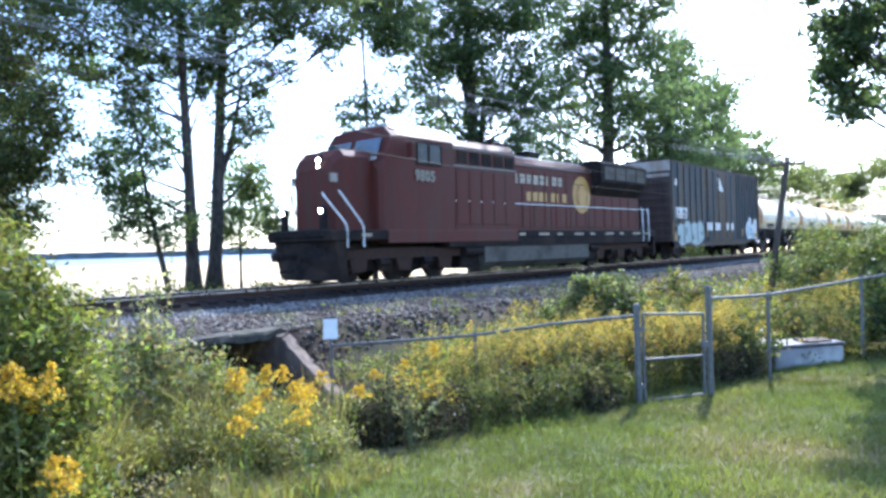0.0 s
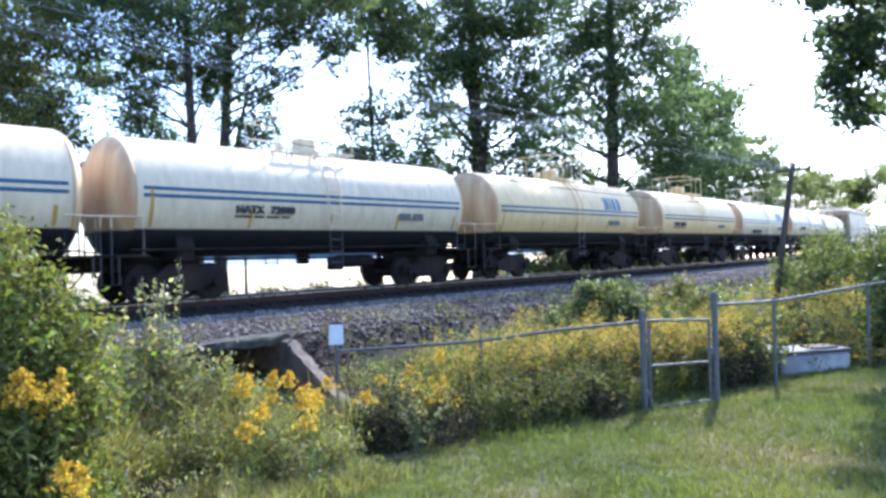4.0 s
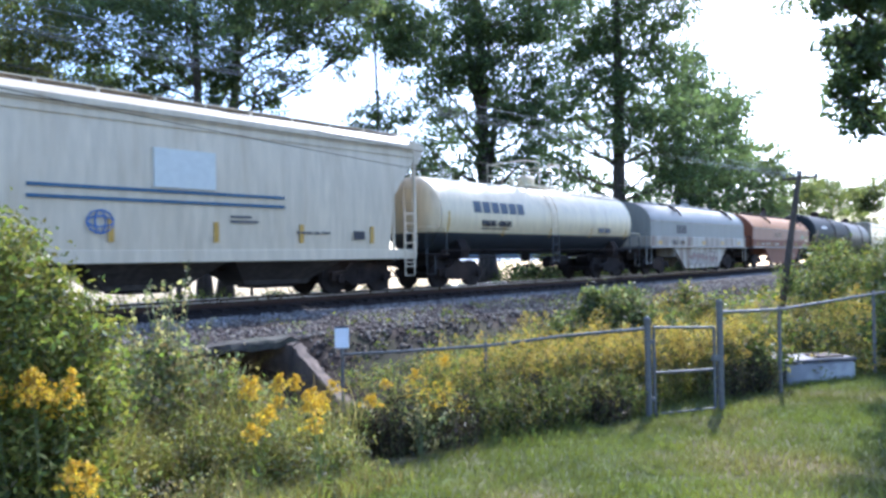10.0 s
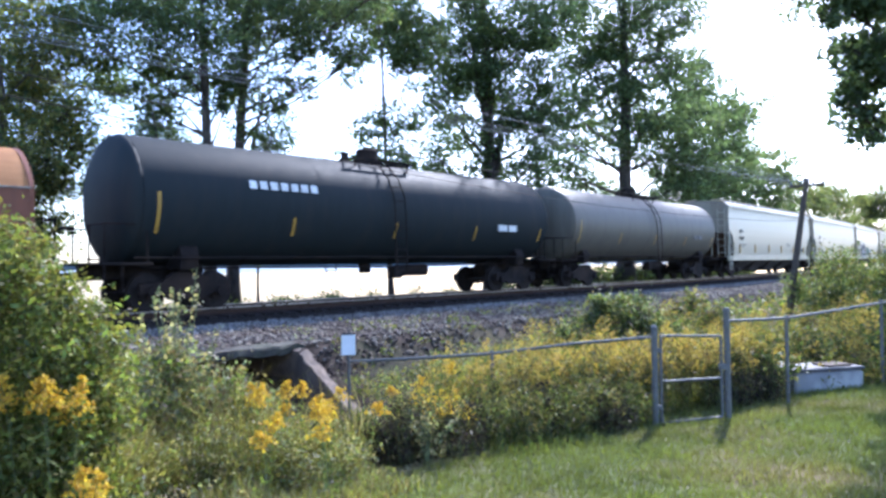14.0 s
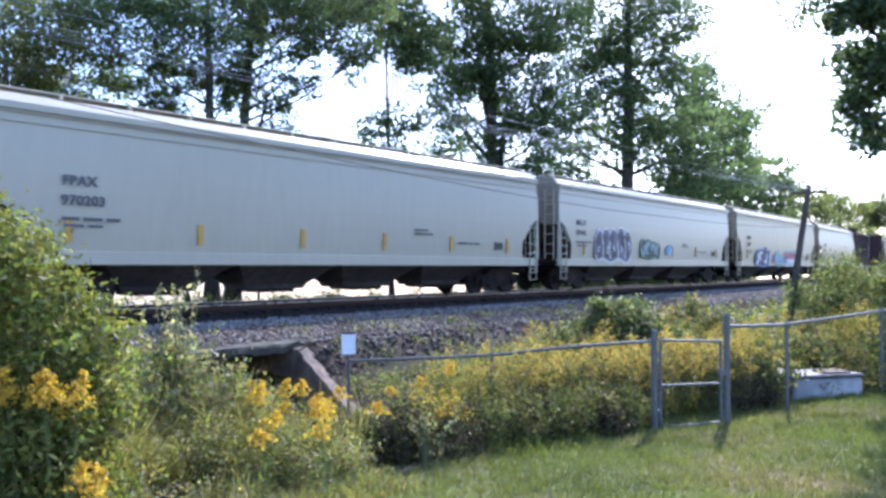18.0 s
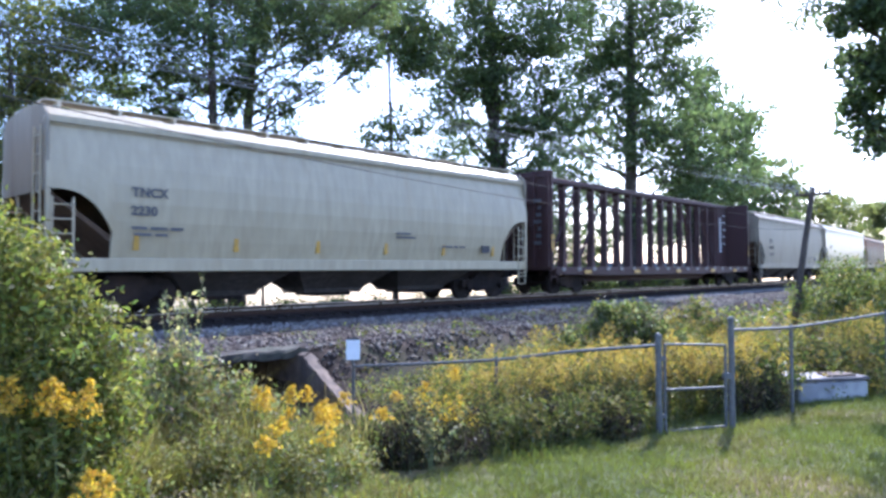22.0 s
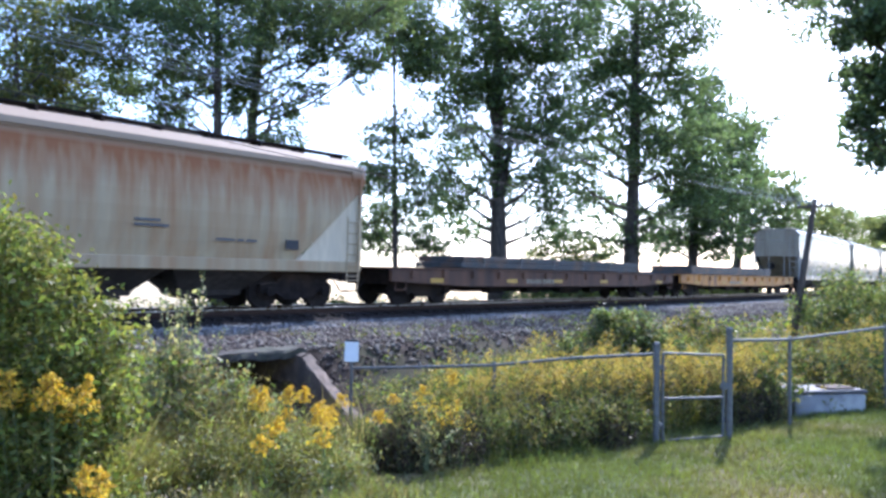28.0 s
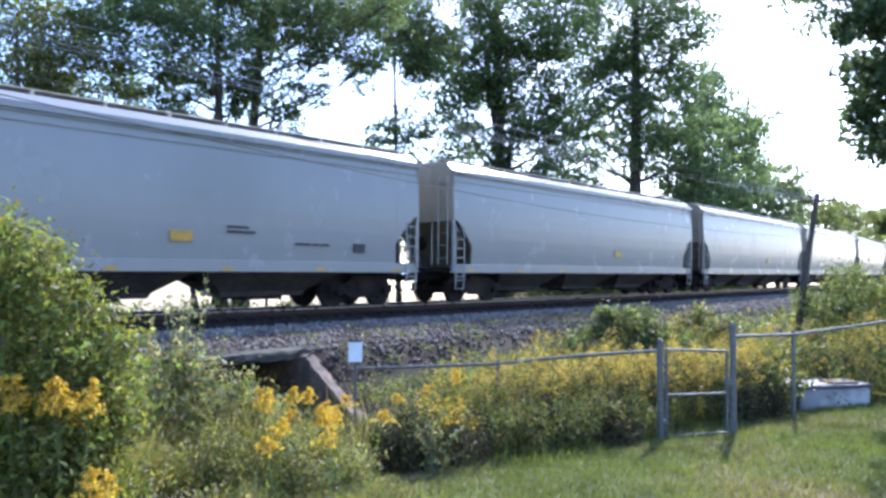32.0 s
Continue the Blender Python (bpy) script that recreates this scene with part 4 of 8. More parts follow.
    if stripes:
        part("stripe", Geo().box(5.3, 11.5, Y - 0.03, Y + 0.02, 2.66, 2.73), BLUE_STRIPE, root)
        part("stripe", Geo().box(5.3, 11.5, Y - 0.03, Y + 0.02, 2.42, 2.49), BLUE_STRIPE, root)
        part("logo_panel", Geo().box(7.95, 9.5, Y - 0.04, Y + 0.1, 2.78, 3.70), LOGO_BLUE, root, "pale blue-white logo panel")
        for k in range(3):
            loop = [(6.75 + 0.28 * math.cos(a) * (1 if k else 0.4), 1.95 + 0.26 * math.sin(a) * (0.45 if k == 1 else 1)) for a in [k * 0.9 + 0.52 * j for j in range(13)]]
            part("graffiti_line", ribbon(loop, 0.03, Y - 0.012 - 0.002 * k, Y + 0.02), SPRAY["blue"], root)
    for gr in graffiti or ():
        if isinstance(gr[0], str):
            word_patch(root, *gr, Y - 0.012)
            continue
        tag_patch(root, *gr[:4], Y - 0.012, gr[4], gr[5], gr[6])
    return root


def word_patch(parent, words, x0, x1, z0, z1, y):
    """Sprayed block letters, red above and white below, on a dark backing with a blue cloud behind."""
    w, h = x1 - x0, z1 - z0
    u = [-0.14, -0.04, 0.06, 0.3, 0.6, 0.94, 1.03, 1.12, 1.24]
    tops = [(x0 + w * a, z0 + h * b) for a, b in zip(u, (0.55, 0.9, 1.12, 1.08, 1.1, 1.12, 0.92, 0.72, 0.52))]
    lows = [(x0 + w * a, z0 + h * b) for a, b in zip(u, (0.38, 0.2, 0.12, 0.1, 0.1, 0.1, 0.14, 0.24, 0.44))]
    t = len(u)
    v = [(px, yy, pz) for yy in (y - 0.004, y) for px, pz in tops + lows]
    f = []
    for i in range(t - 1):
        f += [(i, t + i, t + i + 1, i + 1), (2 * t + i, 2 * t + i + 1, 3 * t + i + 1, 3 * t + i)]
        f += [(i, i + 1, 2 * t + i + 1, 2 * t + i), (t + i, 3 * t + i, 3 * t + i + 1, t + i + 1)]
    part("graffiti_fill", Geo().add(v, f), SPRAY["cloud"], parent, "sprayed bright blue cloud")
    part("graffiti_backing", Geo().box(x0 - 0.04, x1 + 0.04, y - 0.008, y - 0.002, z0 - 0.02, z1 + 0.02), SPRAY["night"], parent)
    o = lettering(words, 1.0, SPRAY["white"], parent, (0, 0, 0), "graffiti_lettering")
    me = o.data
    me.materials.append(SPRAY["red"])
    bm = bmesh.new()
    bm.from_mesh(me)
    xs, zs = [q.co.x for q in bm.verts], [q.co.z for q in bm.verts]
    ax, az, sx, sz = min(xs), min(zs), w / (max(xs) - min(xs)), h / (max(zs) - min(zs))
    for q in bm.verts:
        q.co = Vector((x0 + (q.co.x - ax) * sx, q.co.y + y - 0.012, z0 + (q.co.z - az) * sz))
    cut = z0 + 0.56 * h
    bmesh.ops.bisect_plane(bm, geom=bm.verts[:] + bm.edges[:] + bm.faces[:], plane_co=(x0, 0, cut), plane_no=(0, 0, 1))
    for fc in bm.faces:
        c = fc.calc_center_median()
        fc.material_index = 1 if c.z > cut else 0
    bm.to_mesh(me)
    bm.free()


def tank(name_label, L, mat, R=1.38, zc=2.52, stripes=False, marks=None, brand=None, brand_mat=None, dome=0.0, belly=False, ticks=True, tick_mat=None, platform_mat=None, caged=True, group="tank cars", ink=None, head_mat=None):
    """A tank wagon: long drum with domed ends, saddle, top platform with rails, side ladder, stub sill and trucks."""
    root = thing("tank_car", name_label, "rail car", group)
    n, head = 40, 0.46
    ring = lambda x, r: [(x, -r * math.cos(2 * math.pi * j / n), zc + r * math.sin(2 * math.pi * j / n)) for j in range(n)]
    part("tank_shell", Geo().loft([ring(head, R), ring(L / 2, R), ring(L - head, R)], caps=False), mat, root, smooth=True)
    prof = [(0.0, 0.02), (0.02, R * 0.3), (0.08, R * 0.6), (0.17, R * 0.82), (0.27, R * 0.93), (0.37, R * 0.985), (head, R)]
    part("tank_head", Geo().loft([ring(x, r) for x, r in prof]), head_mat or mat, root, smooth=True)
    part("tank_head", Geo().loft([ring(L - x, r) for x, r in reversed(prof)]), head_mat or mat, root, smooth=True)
    for x in (head + 0.02, L / 3, 2 * L / 3, L - head - 0.02):
        w = Geo().loft([[(x + dx, -(R + 0.006) * math.cos(2 * math.pi * j / n), zc + (R + 0.006) * math.sin(2 * math.pi * j / n)) for j in range(n)] for dx in (-0.02, 0.02)], caps=False)
        part("weld_band", w, mat, root, smooth=True)

    def arc_plate(x0, x1, a0, a1, m, nm, out=0.008):
        """A plate lying on the drum; angles in degrees above the lawn-side level."""
        g = Geo()
        ring = [a0 + (a1 - a0) * i / 4 for i in range(5)]
        for r in (R + out,):
            g.loft([[(x, -r * math.cos(radians(a)), zc + r * math.sin(radians(a))) for a in ring] for x in (x0, x1)], caps=False, closed=False)
        part(nm, g, m, root)
    if stripes:
        for a in ((-3.4, 3.2) if R > 1.45 else (5.5, 12.0)):
            arc_plate(head + 0.15, L - head - 0.1, a, a + 3.2, BLUE_STRIPE if stripes is True else stripes, "stripe")
    tm = tick_mat or YELLOW
    if ticks:
        for i in range(5):
            x = head + 0.35 + (L - 2 * head - 0.7) * i / 4
            arc_plate(x - 0.04, x + 0.04, -31, -13 if i else 4, tm, "reflector", 0.012)
    ik = ink or BLACK_INK
    yy = -R - 0.012
    if marks:
        zm = marks[4] if len(marks) > 4 else zc - 0.36
        for nm, txt, x, z, sz in (("reporting_mark", marks[0], marks[2], zm, 0.28), ("car_number", marks[1], marks[2] + marks[3], zm, 0.28)):
            lettering(txt, sz, ik, root, (x, -math.sqrt(R * R - max(0.0, zc - z - 0.22) ** 2) - 0.012, z), nm, 0.03, 1.1)
        bars(root, marks[2], yy + 0.1, zm - 0.12, (0.5, 0.3, 0.4, 0.25), 0.06, ik, 0.07, "capacity_data", 0.02)
    bars(root, L - 3.4, yy + 0.045, zc - 0.5, (0.5, 0.45), 0.22, ik if mat is BLACK_TANK else GREY_INK, 0.1, "stencil_data", 0.02)
    if brand:
        x, z, widths, h = brand
        a = math.degrees(math.asin(min(0.95, (z - zc) / R)))
        da = math.degrees(h / R)
        for wd in widths:
            arc_plate(x, x + wd, a, a + da, brand_mat or NAVY_INK, "logo_shape", 0.012)
            x += wd + 0.1
    # top fittings
    cx = L / 2
    pm = platform_mat or mat
    top = zc + R
    pl = Geo()
    for y in (-0.95, -0.38, 0.38, 0.95):
        pl.box(cx - 1.3, cx + 1.3, y - 0.03, y + 0.03, top - 0.06, top + 0.01)
    for k in range(5):
        x = cx - 1.27 + 2.54 * k / 4
        for y in (-0.66, 0.66):
            pl.box(x - 0.03, x + 0.03, y - 0.28, y + 0.28, top - 0.05, top - 0.01)
    for x in (cx - 1.1, cx + 1.1):
        for y in (-0.92, 0.92):
            pl.tube([(x, y, top - 0.04), (x, y * 0.86, zc + R * 0.62)], 0.03, 5)
    part("top_platform", pl, pm, root)
    dm = Geo().disc(cx + 0.15, 0, top + 0.2, 0.36, 0.46, "z", 18)
    dm.disc(cx + 0.15, 0, top + 0.46, 0.40, 0.07, "z", 18, 0.3)
    part("manway_dome", dm, pm, root, smooth=False)
    vv = Geo().disc(cx - 0.7, 0.1, top + 0.15, 0.12, 0.35, "z", 10)
    part("valve", vv, pm, root)
    if caged:
        for s in (-1, 1):
            r = Geo()
            y = s * 0.95
            r.tube([(cx - 1.25, y, top - 0.05), (cx - 1.25, y, top + 0.95), (cx - 0.25, y, top + 0.95), (cx - 0.25, y, top - 0.05)], 0.024, 5)
            r.tube([(cx - 1.25, y, top + 0.5), (cx - 0.25, y, top + 0.5)], 0.018, 5)
            part("safety_rail", r, pm, root)
            part("safety_rail", Geo().tube([(cx + 0.45, y, top - 0.05), (cx + 0.45, y, top + 0.95), (cx + 1.25, y, top + 0.95), (cx + 1.25, y, top - 0.05)], 0.024, 5), pm, root)
        for x in (cx - 1.25, cx + 1.25):
            part("rail_crossbar", Geo().tube([(x, -0.95, top + 0.95), (x, 0.95, top + 0.95)], 0.024, 5), pm, root)
    lad = Geo()
    for s in (-1, 1):
        for dx in (-0.22, 0.22):
            pts = [(cx + dx, s * (R + 0.12) * math.cos(radians(a)), zc + (R + 0.12) * math.sin(radians(a))) for a in (75, 55, 35, 15, 0)]
            pts += [(cx + dx, s * (R + 0.14), 1.7), (cx + dx, s * (R + 0.14), 0.75)]
            lad.tube(pts, 0.022, 5)
        for a in (70, 55, 40, 25, 10):
            y, z = s * (R + 0.12) * math.cos(radians(a)), zc + (R + 0.12) * math.sin(radians(a))
            lad.tube([(cx - 0.22, y, z), (cx + 0.22, y, z)], 0.018, 5)
        for z in (2.2, 1.85, 1.5, 1.15, 0.85):
            lad.tube([(cx - 0.22, s * (R + 0.14), z), (cx + 0.22, s * (R + 0.14), z)], 0.018, 5)
    part("side_ladder", lad, pm, root)
    # walkway rail along the side, sills, end platforms
    rl = Geo()
    for s in (-1, 1):
        rl.tube([(0.3, s * 1.42, 1.28), (L - 0.3, s * 1.42, 1.28)], 0.026, 5)
        for i in range(7):
            x = 0.6 + (L - 1.2) * i / 6
            rl.tube([(x, s * 1.42, 1.28), (x, s * 1.1, 1.18)], 0.02, 4)
    part("grab_rail", rl, UNDER, root)
    for e in (0, 1):
        X = (lambda x: x) if e == 0 else (lambda x: L - x)
        d = -1 if e == 0 else 1
        sb = Geo()
        sb.box(min(X(-0.35), X(2.6)), max(X(-0.35), X(2.6)), -0.3, 0.3, 0.76, 1.16, 0.02)
        part("stub_sill", sb, UNDER, root)
        sd = Geo().prism_x([(-1.25, 1.0), (1.25, 1.0), (1.3, 1.35), (1.05, 1.75), (0.5, 1.3), (-0.5, 1.3), (-1.05, 1.75), (-1.3, 1.35)], min(X(1.5), X(1.95)), max(X(1.5), X(1.95)))
        part("saddle", sd, UNDER, root)
        ep = Geo().box(min(X(-0.45), X(0.75)), max(X(-0.45), X(0.75)), -1.42, 1.42, 1.12, 1.18)
        part("end_platform", ep, UNDER, root)
        for s in (-1, 1):
            er = Geo()
            er.tube([(X(0.62), s * 1.4, 1.15), (X(0.62), s * 1.4, 2.05), (X(-0.35), s * 1.4, 2.05), (X(-0.35), s * 1.4, 1.15)], 0.028, 5)
            er.tube([(X(-0.35), s * 1.4, 1.15), (X(-0.35), s * 1.4, 0.5), (X(0.05), s * 1.4, 0.5), (X(0.05), s * 1.4, 1.15)], 0.022, 5)
            er.tube([(X(-0.35), s * 1.4, 2.05), (X(-0.35), s * 0.5, 2.05), (X(-0.35), s * 0.5, 1.15)], 0.028, 5)
            part("end_rail", er, pm, root)
        coupler(root, X(-0.3), d)
        bogie(root, X(1.75))
    part("air_reservoir", Geo().disc(cx + 1.6, -0.5, 0.86, 0.2, 1.3, "x", 12), UNDER, root)
    part("brake_valve", Geo().box(cx + 0.5, cx + 0.85, -0.9, -0.5, 0.6, 1.0, 0.03), UNDER, root)
    part("brake_pipe", Geo().tube([(0.4, -0.6, 1.05), (cx, -0.75, 0.98), (L - 0.4, -0.6, 1.05)], 0.03, 6), UNDER, root)
    ov = Geo().disc(cx, 0, zc - R - 0.12, 0.2, 0.35, "z", 12)
    part("bottom_outlet", ov, UNDER, root)
    return root


def coil_car(name_label, L, mat, trough, marks=None, brand=False, group="coil cars"):
    """A steel-coil wagon: deep fish-belly trough under a round-topped hood."""
    root = thing("coil_car", name_label, "rail car", group)
    W = 1.48
    g = Geo()
    red = mat is COIL_RED
    a0 = radians(34 if red else 8)
    arc = [a0 + (math.pi - 2 * a0) * i / 22 for i in range(23)]
    sec = [(-W, 1.95)] + [(-W * math.cos(a) / math.cos(a0), 2.74 + 0.98 * (math.sin(a) - math.sin(a0)) / (1 - math.sin(a0))) for a in arc] + [(W, 1.95)]
    g.prism_x([(-W, 1.95), (-W, 2.74), (W, 2.74), (W, 1.95)], 0.0, L)
    part("hood_side", g, mat, root)
    # the red hood's top takes the paler paint that stands for sun on it
    part("hood_top", Geo().prism_x(sec[1:-1], 0.003, L - 0.003), COIL_RED_LIT if red else mat, root, "curved hood top, paler with sunlight in its paint" if red else "")
    for e in (0.0, L):
        part("hood_end_frame", Geo().prism_x([(y * 1.012, z + 0.01) for y, z in sec], e - 0.05, e + 0.05), mat, root)
    rb = Geo()
    for s in (-1, 1):
        for x0, x1, dz in ((0, L * 0.31, 0.0), (L * 0.31, L * 0.66, -0.012), (L * 0.66, L, 0.006)):
            rb.box(x0 + 0.02, x1 - 0.02, min(s * W, s * (W + 0.035)), max(s * W, s * (W + 0.035)), 2.705 + dz, 2.74 + dz)
    part("hood_seam", rb, COIL_PALE, root, "pale worn seam strip along the hood")
    ridge = Geo().box(L * 0.16, L * 0.88, -0.07, 0.07, 3.74, 3.88, 0.02)
    for k in range(6):
        x = L * (0.19 + 0.132 * k)
        ridge.box(x - 0.05, x + 0.05, -0.05, 0.05, 3.66, 3.75)
    part("ridge_beam", ridge, UNDER if red else mat, root)
    for x in (L * 0.28, L * 0.85):
        for s in (-1, 1):
            bk = Geo()
            bk.tube([(x - 0.05, s * 0.25, 3.76), (x, s * 0.7, 3.72), (x - 0.3, s * 1.12, 3.46), (x - 0.38, s * 1.3, 3.3)], 0.05, 6)
            bk.tube([(x, s * 0.7, 3.72), (x + 0.12, s * 1.15, 3.44), (x + 0.1, s * 1.42, 3.1)], 0.05, 6)
            part("lifting_arm", bk, UNDER, root)
    x, up = (L * 0.52, 0.16) if red else (L * 0.58, 0.0)
    part("hook_plate", Geo().prism_y([(x - 1.1, 3.72), (x + 1.1, 3.72), (x + 0.42, 4.02 + up), (x - 0.42, 4.02 + up)], -0.05, 0.05), UNDER if red else mat, root)
    for dx in (-0.24, 0.24):
        hook = [(x + dx + 0.21 * math.cos(a), 0, 4.0 + up + 0.22 * math.sin(a)) for a in [math.pi * k / 8 for k in range(9)]]
        part("lifting_hook", Geo().tube(hook, 0.055, 6), UNDER if red else mat, root)
    bd = Geo().box(-0.1, L + 0.1, -1.52, 1.52, 1.42, 1.95, 0.03)
    part("trough_side", bd, trough, root)
    sl = Geo().box(-0.2, L + 0.2, -1.58, 1.58, 1.36, 1.44, 0.01)
    part("side_sill", sl, STEEL, root)
    for s in (-1, 1):
        part("fishbelly_sill", Geo().prism_y([(2.9, 1.38), (4.4, 0.24), (L - 4.4, 0.24), (L - 2.9, 1.38)], min(s * 1.3, s * 1.42), max(s * 1.3, s * 1.42)), trough, root)
    part("trough_floor", Geo().box(3.2, L - 3.2, -1.3, 1.3, 0.9, 1.38), trough, root)
    part("centre_sill", Geo().box(-0.3, L + 0.3, -0.3, 0.3, 0.8, 1.36, 0.02), UNDER, root)
    for e in (0, 1):
        X = (lambda x: x) if e == 0 else (lambda x: L - x)
        bogie(root, X(1.75))
        coupler(root, X(-0.2), -1 if e == 0 else 1)
        for s in (-1, 1):
            er = Geo()
            er.tube([(X(-0.45), s * 1.45, 0.55), (X(-0.45), s * 1.45, 2.1), (X(-0.1), s * 1.45, 2.1)], 0.026, 5)
            er.tube([(X(-0.45), s * 1.45, 0.6), (X(0.1), s * 1.45, 0.6), (X(0.1), s * 1.45, 1.4)], 0.022, 5)
            er.tube([(X(-0.45), s * 1.45, 2.1), (X(-0.45), s * 0.6, 2.1), (X(-0.45), s * 0.6, 1.2)], 0.026, 5)
            part("end_rail", er, UNDER if red else WHITE, root)
        part("end_platform", Geo().box(min(X(-0.5), X(0.1)), max(X(-0.5), X(0.1)), -1.45, 1.45, 1.12, 1.18), UNDER, root)
    Y = -1.53
    if marks:
        lettering(marks[0], 0.26, BLACK_INK, root, (2.4, Y - 0.012, 1.56), "reporting_mark")
        lettering(marks[1], 0.26, BLACK_INK, root, (3.42, Y - 0.012, 1.56), "car_number")
    else:
        bars(root, 1.7, Y, 1.55, (0.13, 0.13, 0.13, 0.1), 0.17, FADED_INK, 0.09, "reporting_mark")
        bars(root, 2.8, Y, 1.55, (0.12,) * 6, 0.17, FADED_INK, 0.07, "car_number")
        bars(root, 5.0, Y, 1.55, (0.5, 0.4), 0.16, FADED_INK, 0.1, "stencil_data")
        # scrawled chalk strokes, a pale stencil panel and small plates
        for k, (x, z, dx, dz) in enumerate(((5.32, 2.1, 0.02, 0.34), (5.22, 2.12, 0.1, -0.04), (5.22, 2.44, 0.24, 0.03), (5.62, 2.1, 0.03, 0.32), (5.62, 2.42, 0.2, -0.08),
                                            (5.95, 2.1, 0.02, 0.3), (5.95, 2.26, 0.22, 0.04), (6.2, 2.1, 0.03, 0.36), (6.42, 2.12, 0.04, 0.34), (6.42, 2.3, 0.24, 0.02), (6.68, 2.1, 0.05, 0.4))):
            part("chalk_stroke", Geo().tube([(x, -W - 0.004, z), (x + dx * 0.5 + 0.02, -W - 0.006, z + dz * 0.5), (x + dx, -W - 0.004, z + dz)], 0.022, 4), FADED_INK, root)
        part("stencil_panel", Geo().box(12.7, 13.45, -W - 0.008, -W - 0.002, 2.1, 2.36), BRAND_TEAL, root, "faded green stencil panel")
        bars(root, 12.75, Y, 1.56, (0.5,), 0.1, FADED_INK, 0.3, "stencil_data")
        bars(root, 13.6, Y, 1.55, (0.3,), 0.14, FADED_INK, 0.3, "stencil_data")
        bars(root, 8.6, -1.422, 1.1, (0.7,), 0.05, FADED_INK, 0.1, "stencil_data")
        for x0, x1, z0, z1 in ((10.45, 10.8, 0.96, 1.0), (10.45, 10.8, 0.68, 0.72), (10.45, 10.49, 0.7, 0.98), (10.76, 10.8, 0.7, 0.98)):
            part("stencil_frame", Geo().box(x0, x1, -1.428, -1.42, z0, z1), FADED_INK, root)
    if brand:
        for i in range(4):
            part("brand_bar", Geo().box(3.15 + 0.34 * i, 3.42 + 0.34 * i, -W - 0.009, -W - 0.003, 2.12, 2.56), BLACK_INK, root)
        tag_patch(root, 4.8, 9.2, 0.45, 1.2, -1.43, ("chalk", "oxide", "soot"), 21, 8)
    for i in range(5):
        x = 1.0 + (L - 2) * i / 4
        part("reflector", Geo().box(x - 0.2, x + 0.2, Y - 0.006, Y + 0.01, 1.55, 1.72), OCHRE if red else YELLOW, root)
    return root


def boxcar(L):
    root = thing("boxcar", "faded blue and brown ribbed boxcar with painted graffiti", "rail car")
    W, Z0, Z1 = 1.54, 1.02, 5.35
    part("body_shell", Geo().box(0, L, -W, W, Z0, Z1, 0.02), BOX_BLUE, root)
    rf = Geo().prism_x([(-W - 0.03, Z1 - 0.05), (W + 0.03, Z1 - 0.05), (W + 0.03, Z1 + 0.05), (0, Z1 + 0.22), (-W - 0.03, Z1 + 0.05)], -0.03, L + 0.03)
    part("roof", rf, BOX_END, root)
    d0, d1 = L * 0.36, L * 0.66
    n = 10
    for s in (-1, 1):
        for i in range(n):
            for a, b in ((0.12, d0 - 0.1), (d1 + 0.1, L - 0.12)):
                if i > 6 and b < d1:
                    continue
                x = a + (b - a) * i / (6 if b < d1 else n - 1)
                y = s * W
                part("side_rib", Geo().box(x - 0.06, x + 0.06, min(y, y + s * 0.06), max(y, y + s * 0.06), Z0 + 0.05, Z1 - 0.1, 0.015), BOX_RIB, root)
        for j in range(2):
            a = d0 + (d1 - d0) * j / 2
            b = d0 + (d1 - d0) * (j + 1) / 2 - 0.04
            y = s * W
            dr = part("sliding_door", Geo().box(a, b, min(y, y + s * 0.07), max(y, y + s * 0.07), Z0 + 0.1, Z1 - 0.15, 0.02), BOX_BLUE, root, "dark blue sliding plug door")
            rg = Geo()
            for z in (1.6, 2.3, 3.0, 3.7, 4.4):
                rg.box(a + 0.05, b - 0.05, min(y + s * 0.07, y + s * 0.10), max(y + s * 0.07, y + s * 0.10), z - 0.04, z + 0.04)
            part("door_ridge", rg, BOX_BLUE, dr)
            rd = Geo()
            for k in (0.3, 0.7):
                rd.tube([(a + (b - a) * k, y + s * 0.13, Z0 + 0.15), (a + (b - a) * k, y + s * 0.13, Z1 - 0.25)], 0.025, 6)
            part("locking_bar", rd, BOX_BLUE, dr)
        part("door_track", Geo().box(d0 - 0.3, L - 0.6, min(s * (W + 0.02), s * (W + 0.12)), max(s * (W + 0.02), s * (W + 0.12)), Z0 - 0.02, Z0 + 0.06), BOX_BLUE, root)
    part("side_sill", Geo().prism_y([(1.2, Z0), (L - 1.2, Z0), (L - 2.6, 0.72), (2.6, 0.72)], -W + 0.05, -W + 0.12), BOX_BLUE, root)
    part("underframe", Geo().box(0.3, L - 0.3, -0.9, 0.9, 0.75, Z0, 0.02), UNDER, root)
    Y = -W - 0.06
    for e in (0, 1):
        X = (lambda x: x) if e == 0 else (lambda x: L - x)
        for i in range(9):
            z = 1.15 + i * 0.42
            part("end_corrugation", Geo().box(min(X(-0.07), X(0)), max(X(-0.07), X(0)), -W + 0.06, W - 0.06, z, z + 0.2, 0.03), BOX_END if i < 8 else BOX_PALE, root)
        ladder(root, X(0.35), -W - 0.1, 0.6, 4.2 if e else 2.4, 0.42, 9 if e else 5, BOX_BLUE if e else STEEL)
        part("end_skin", Geo().box(min(X(-0.03), X(-0.002)), max(X(-0.03), X(-0.002)), -W + 0.02, W - 0.02, Z0, 4.8), BOX_END, root, "rust-brown end wall")
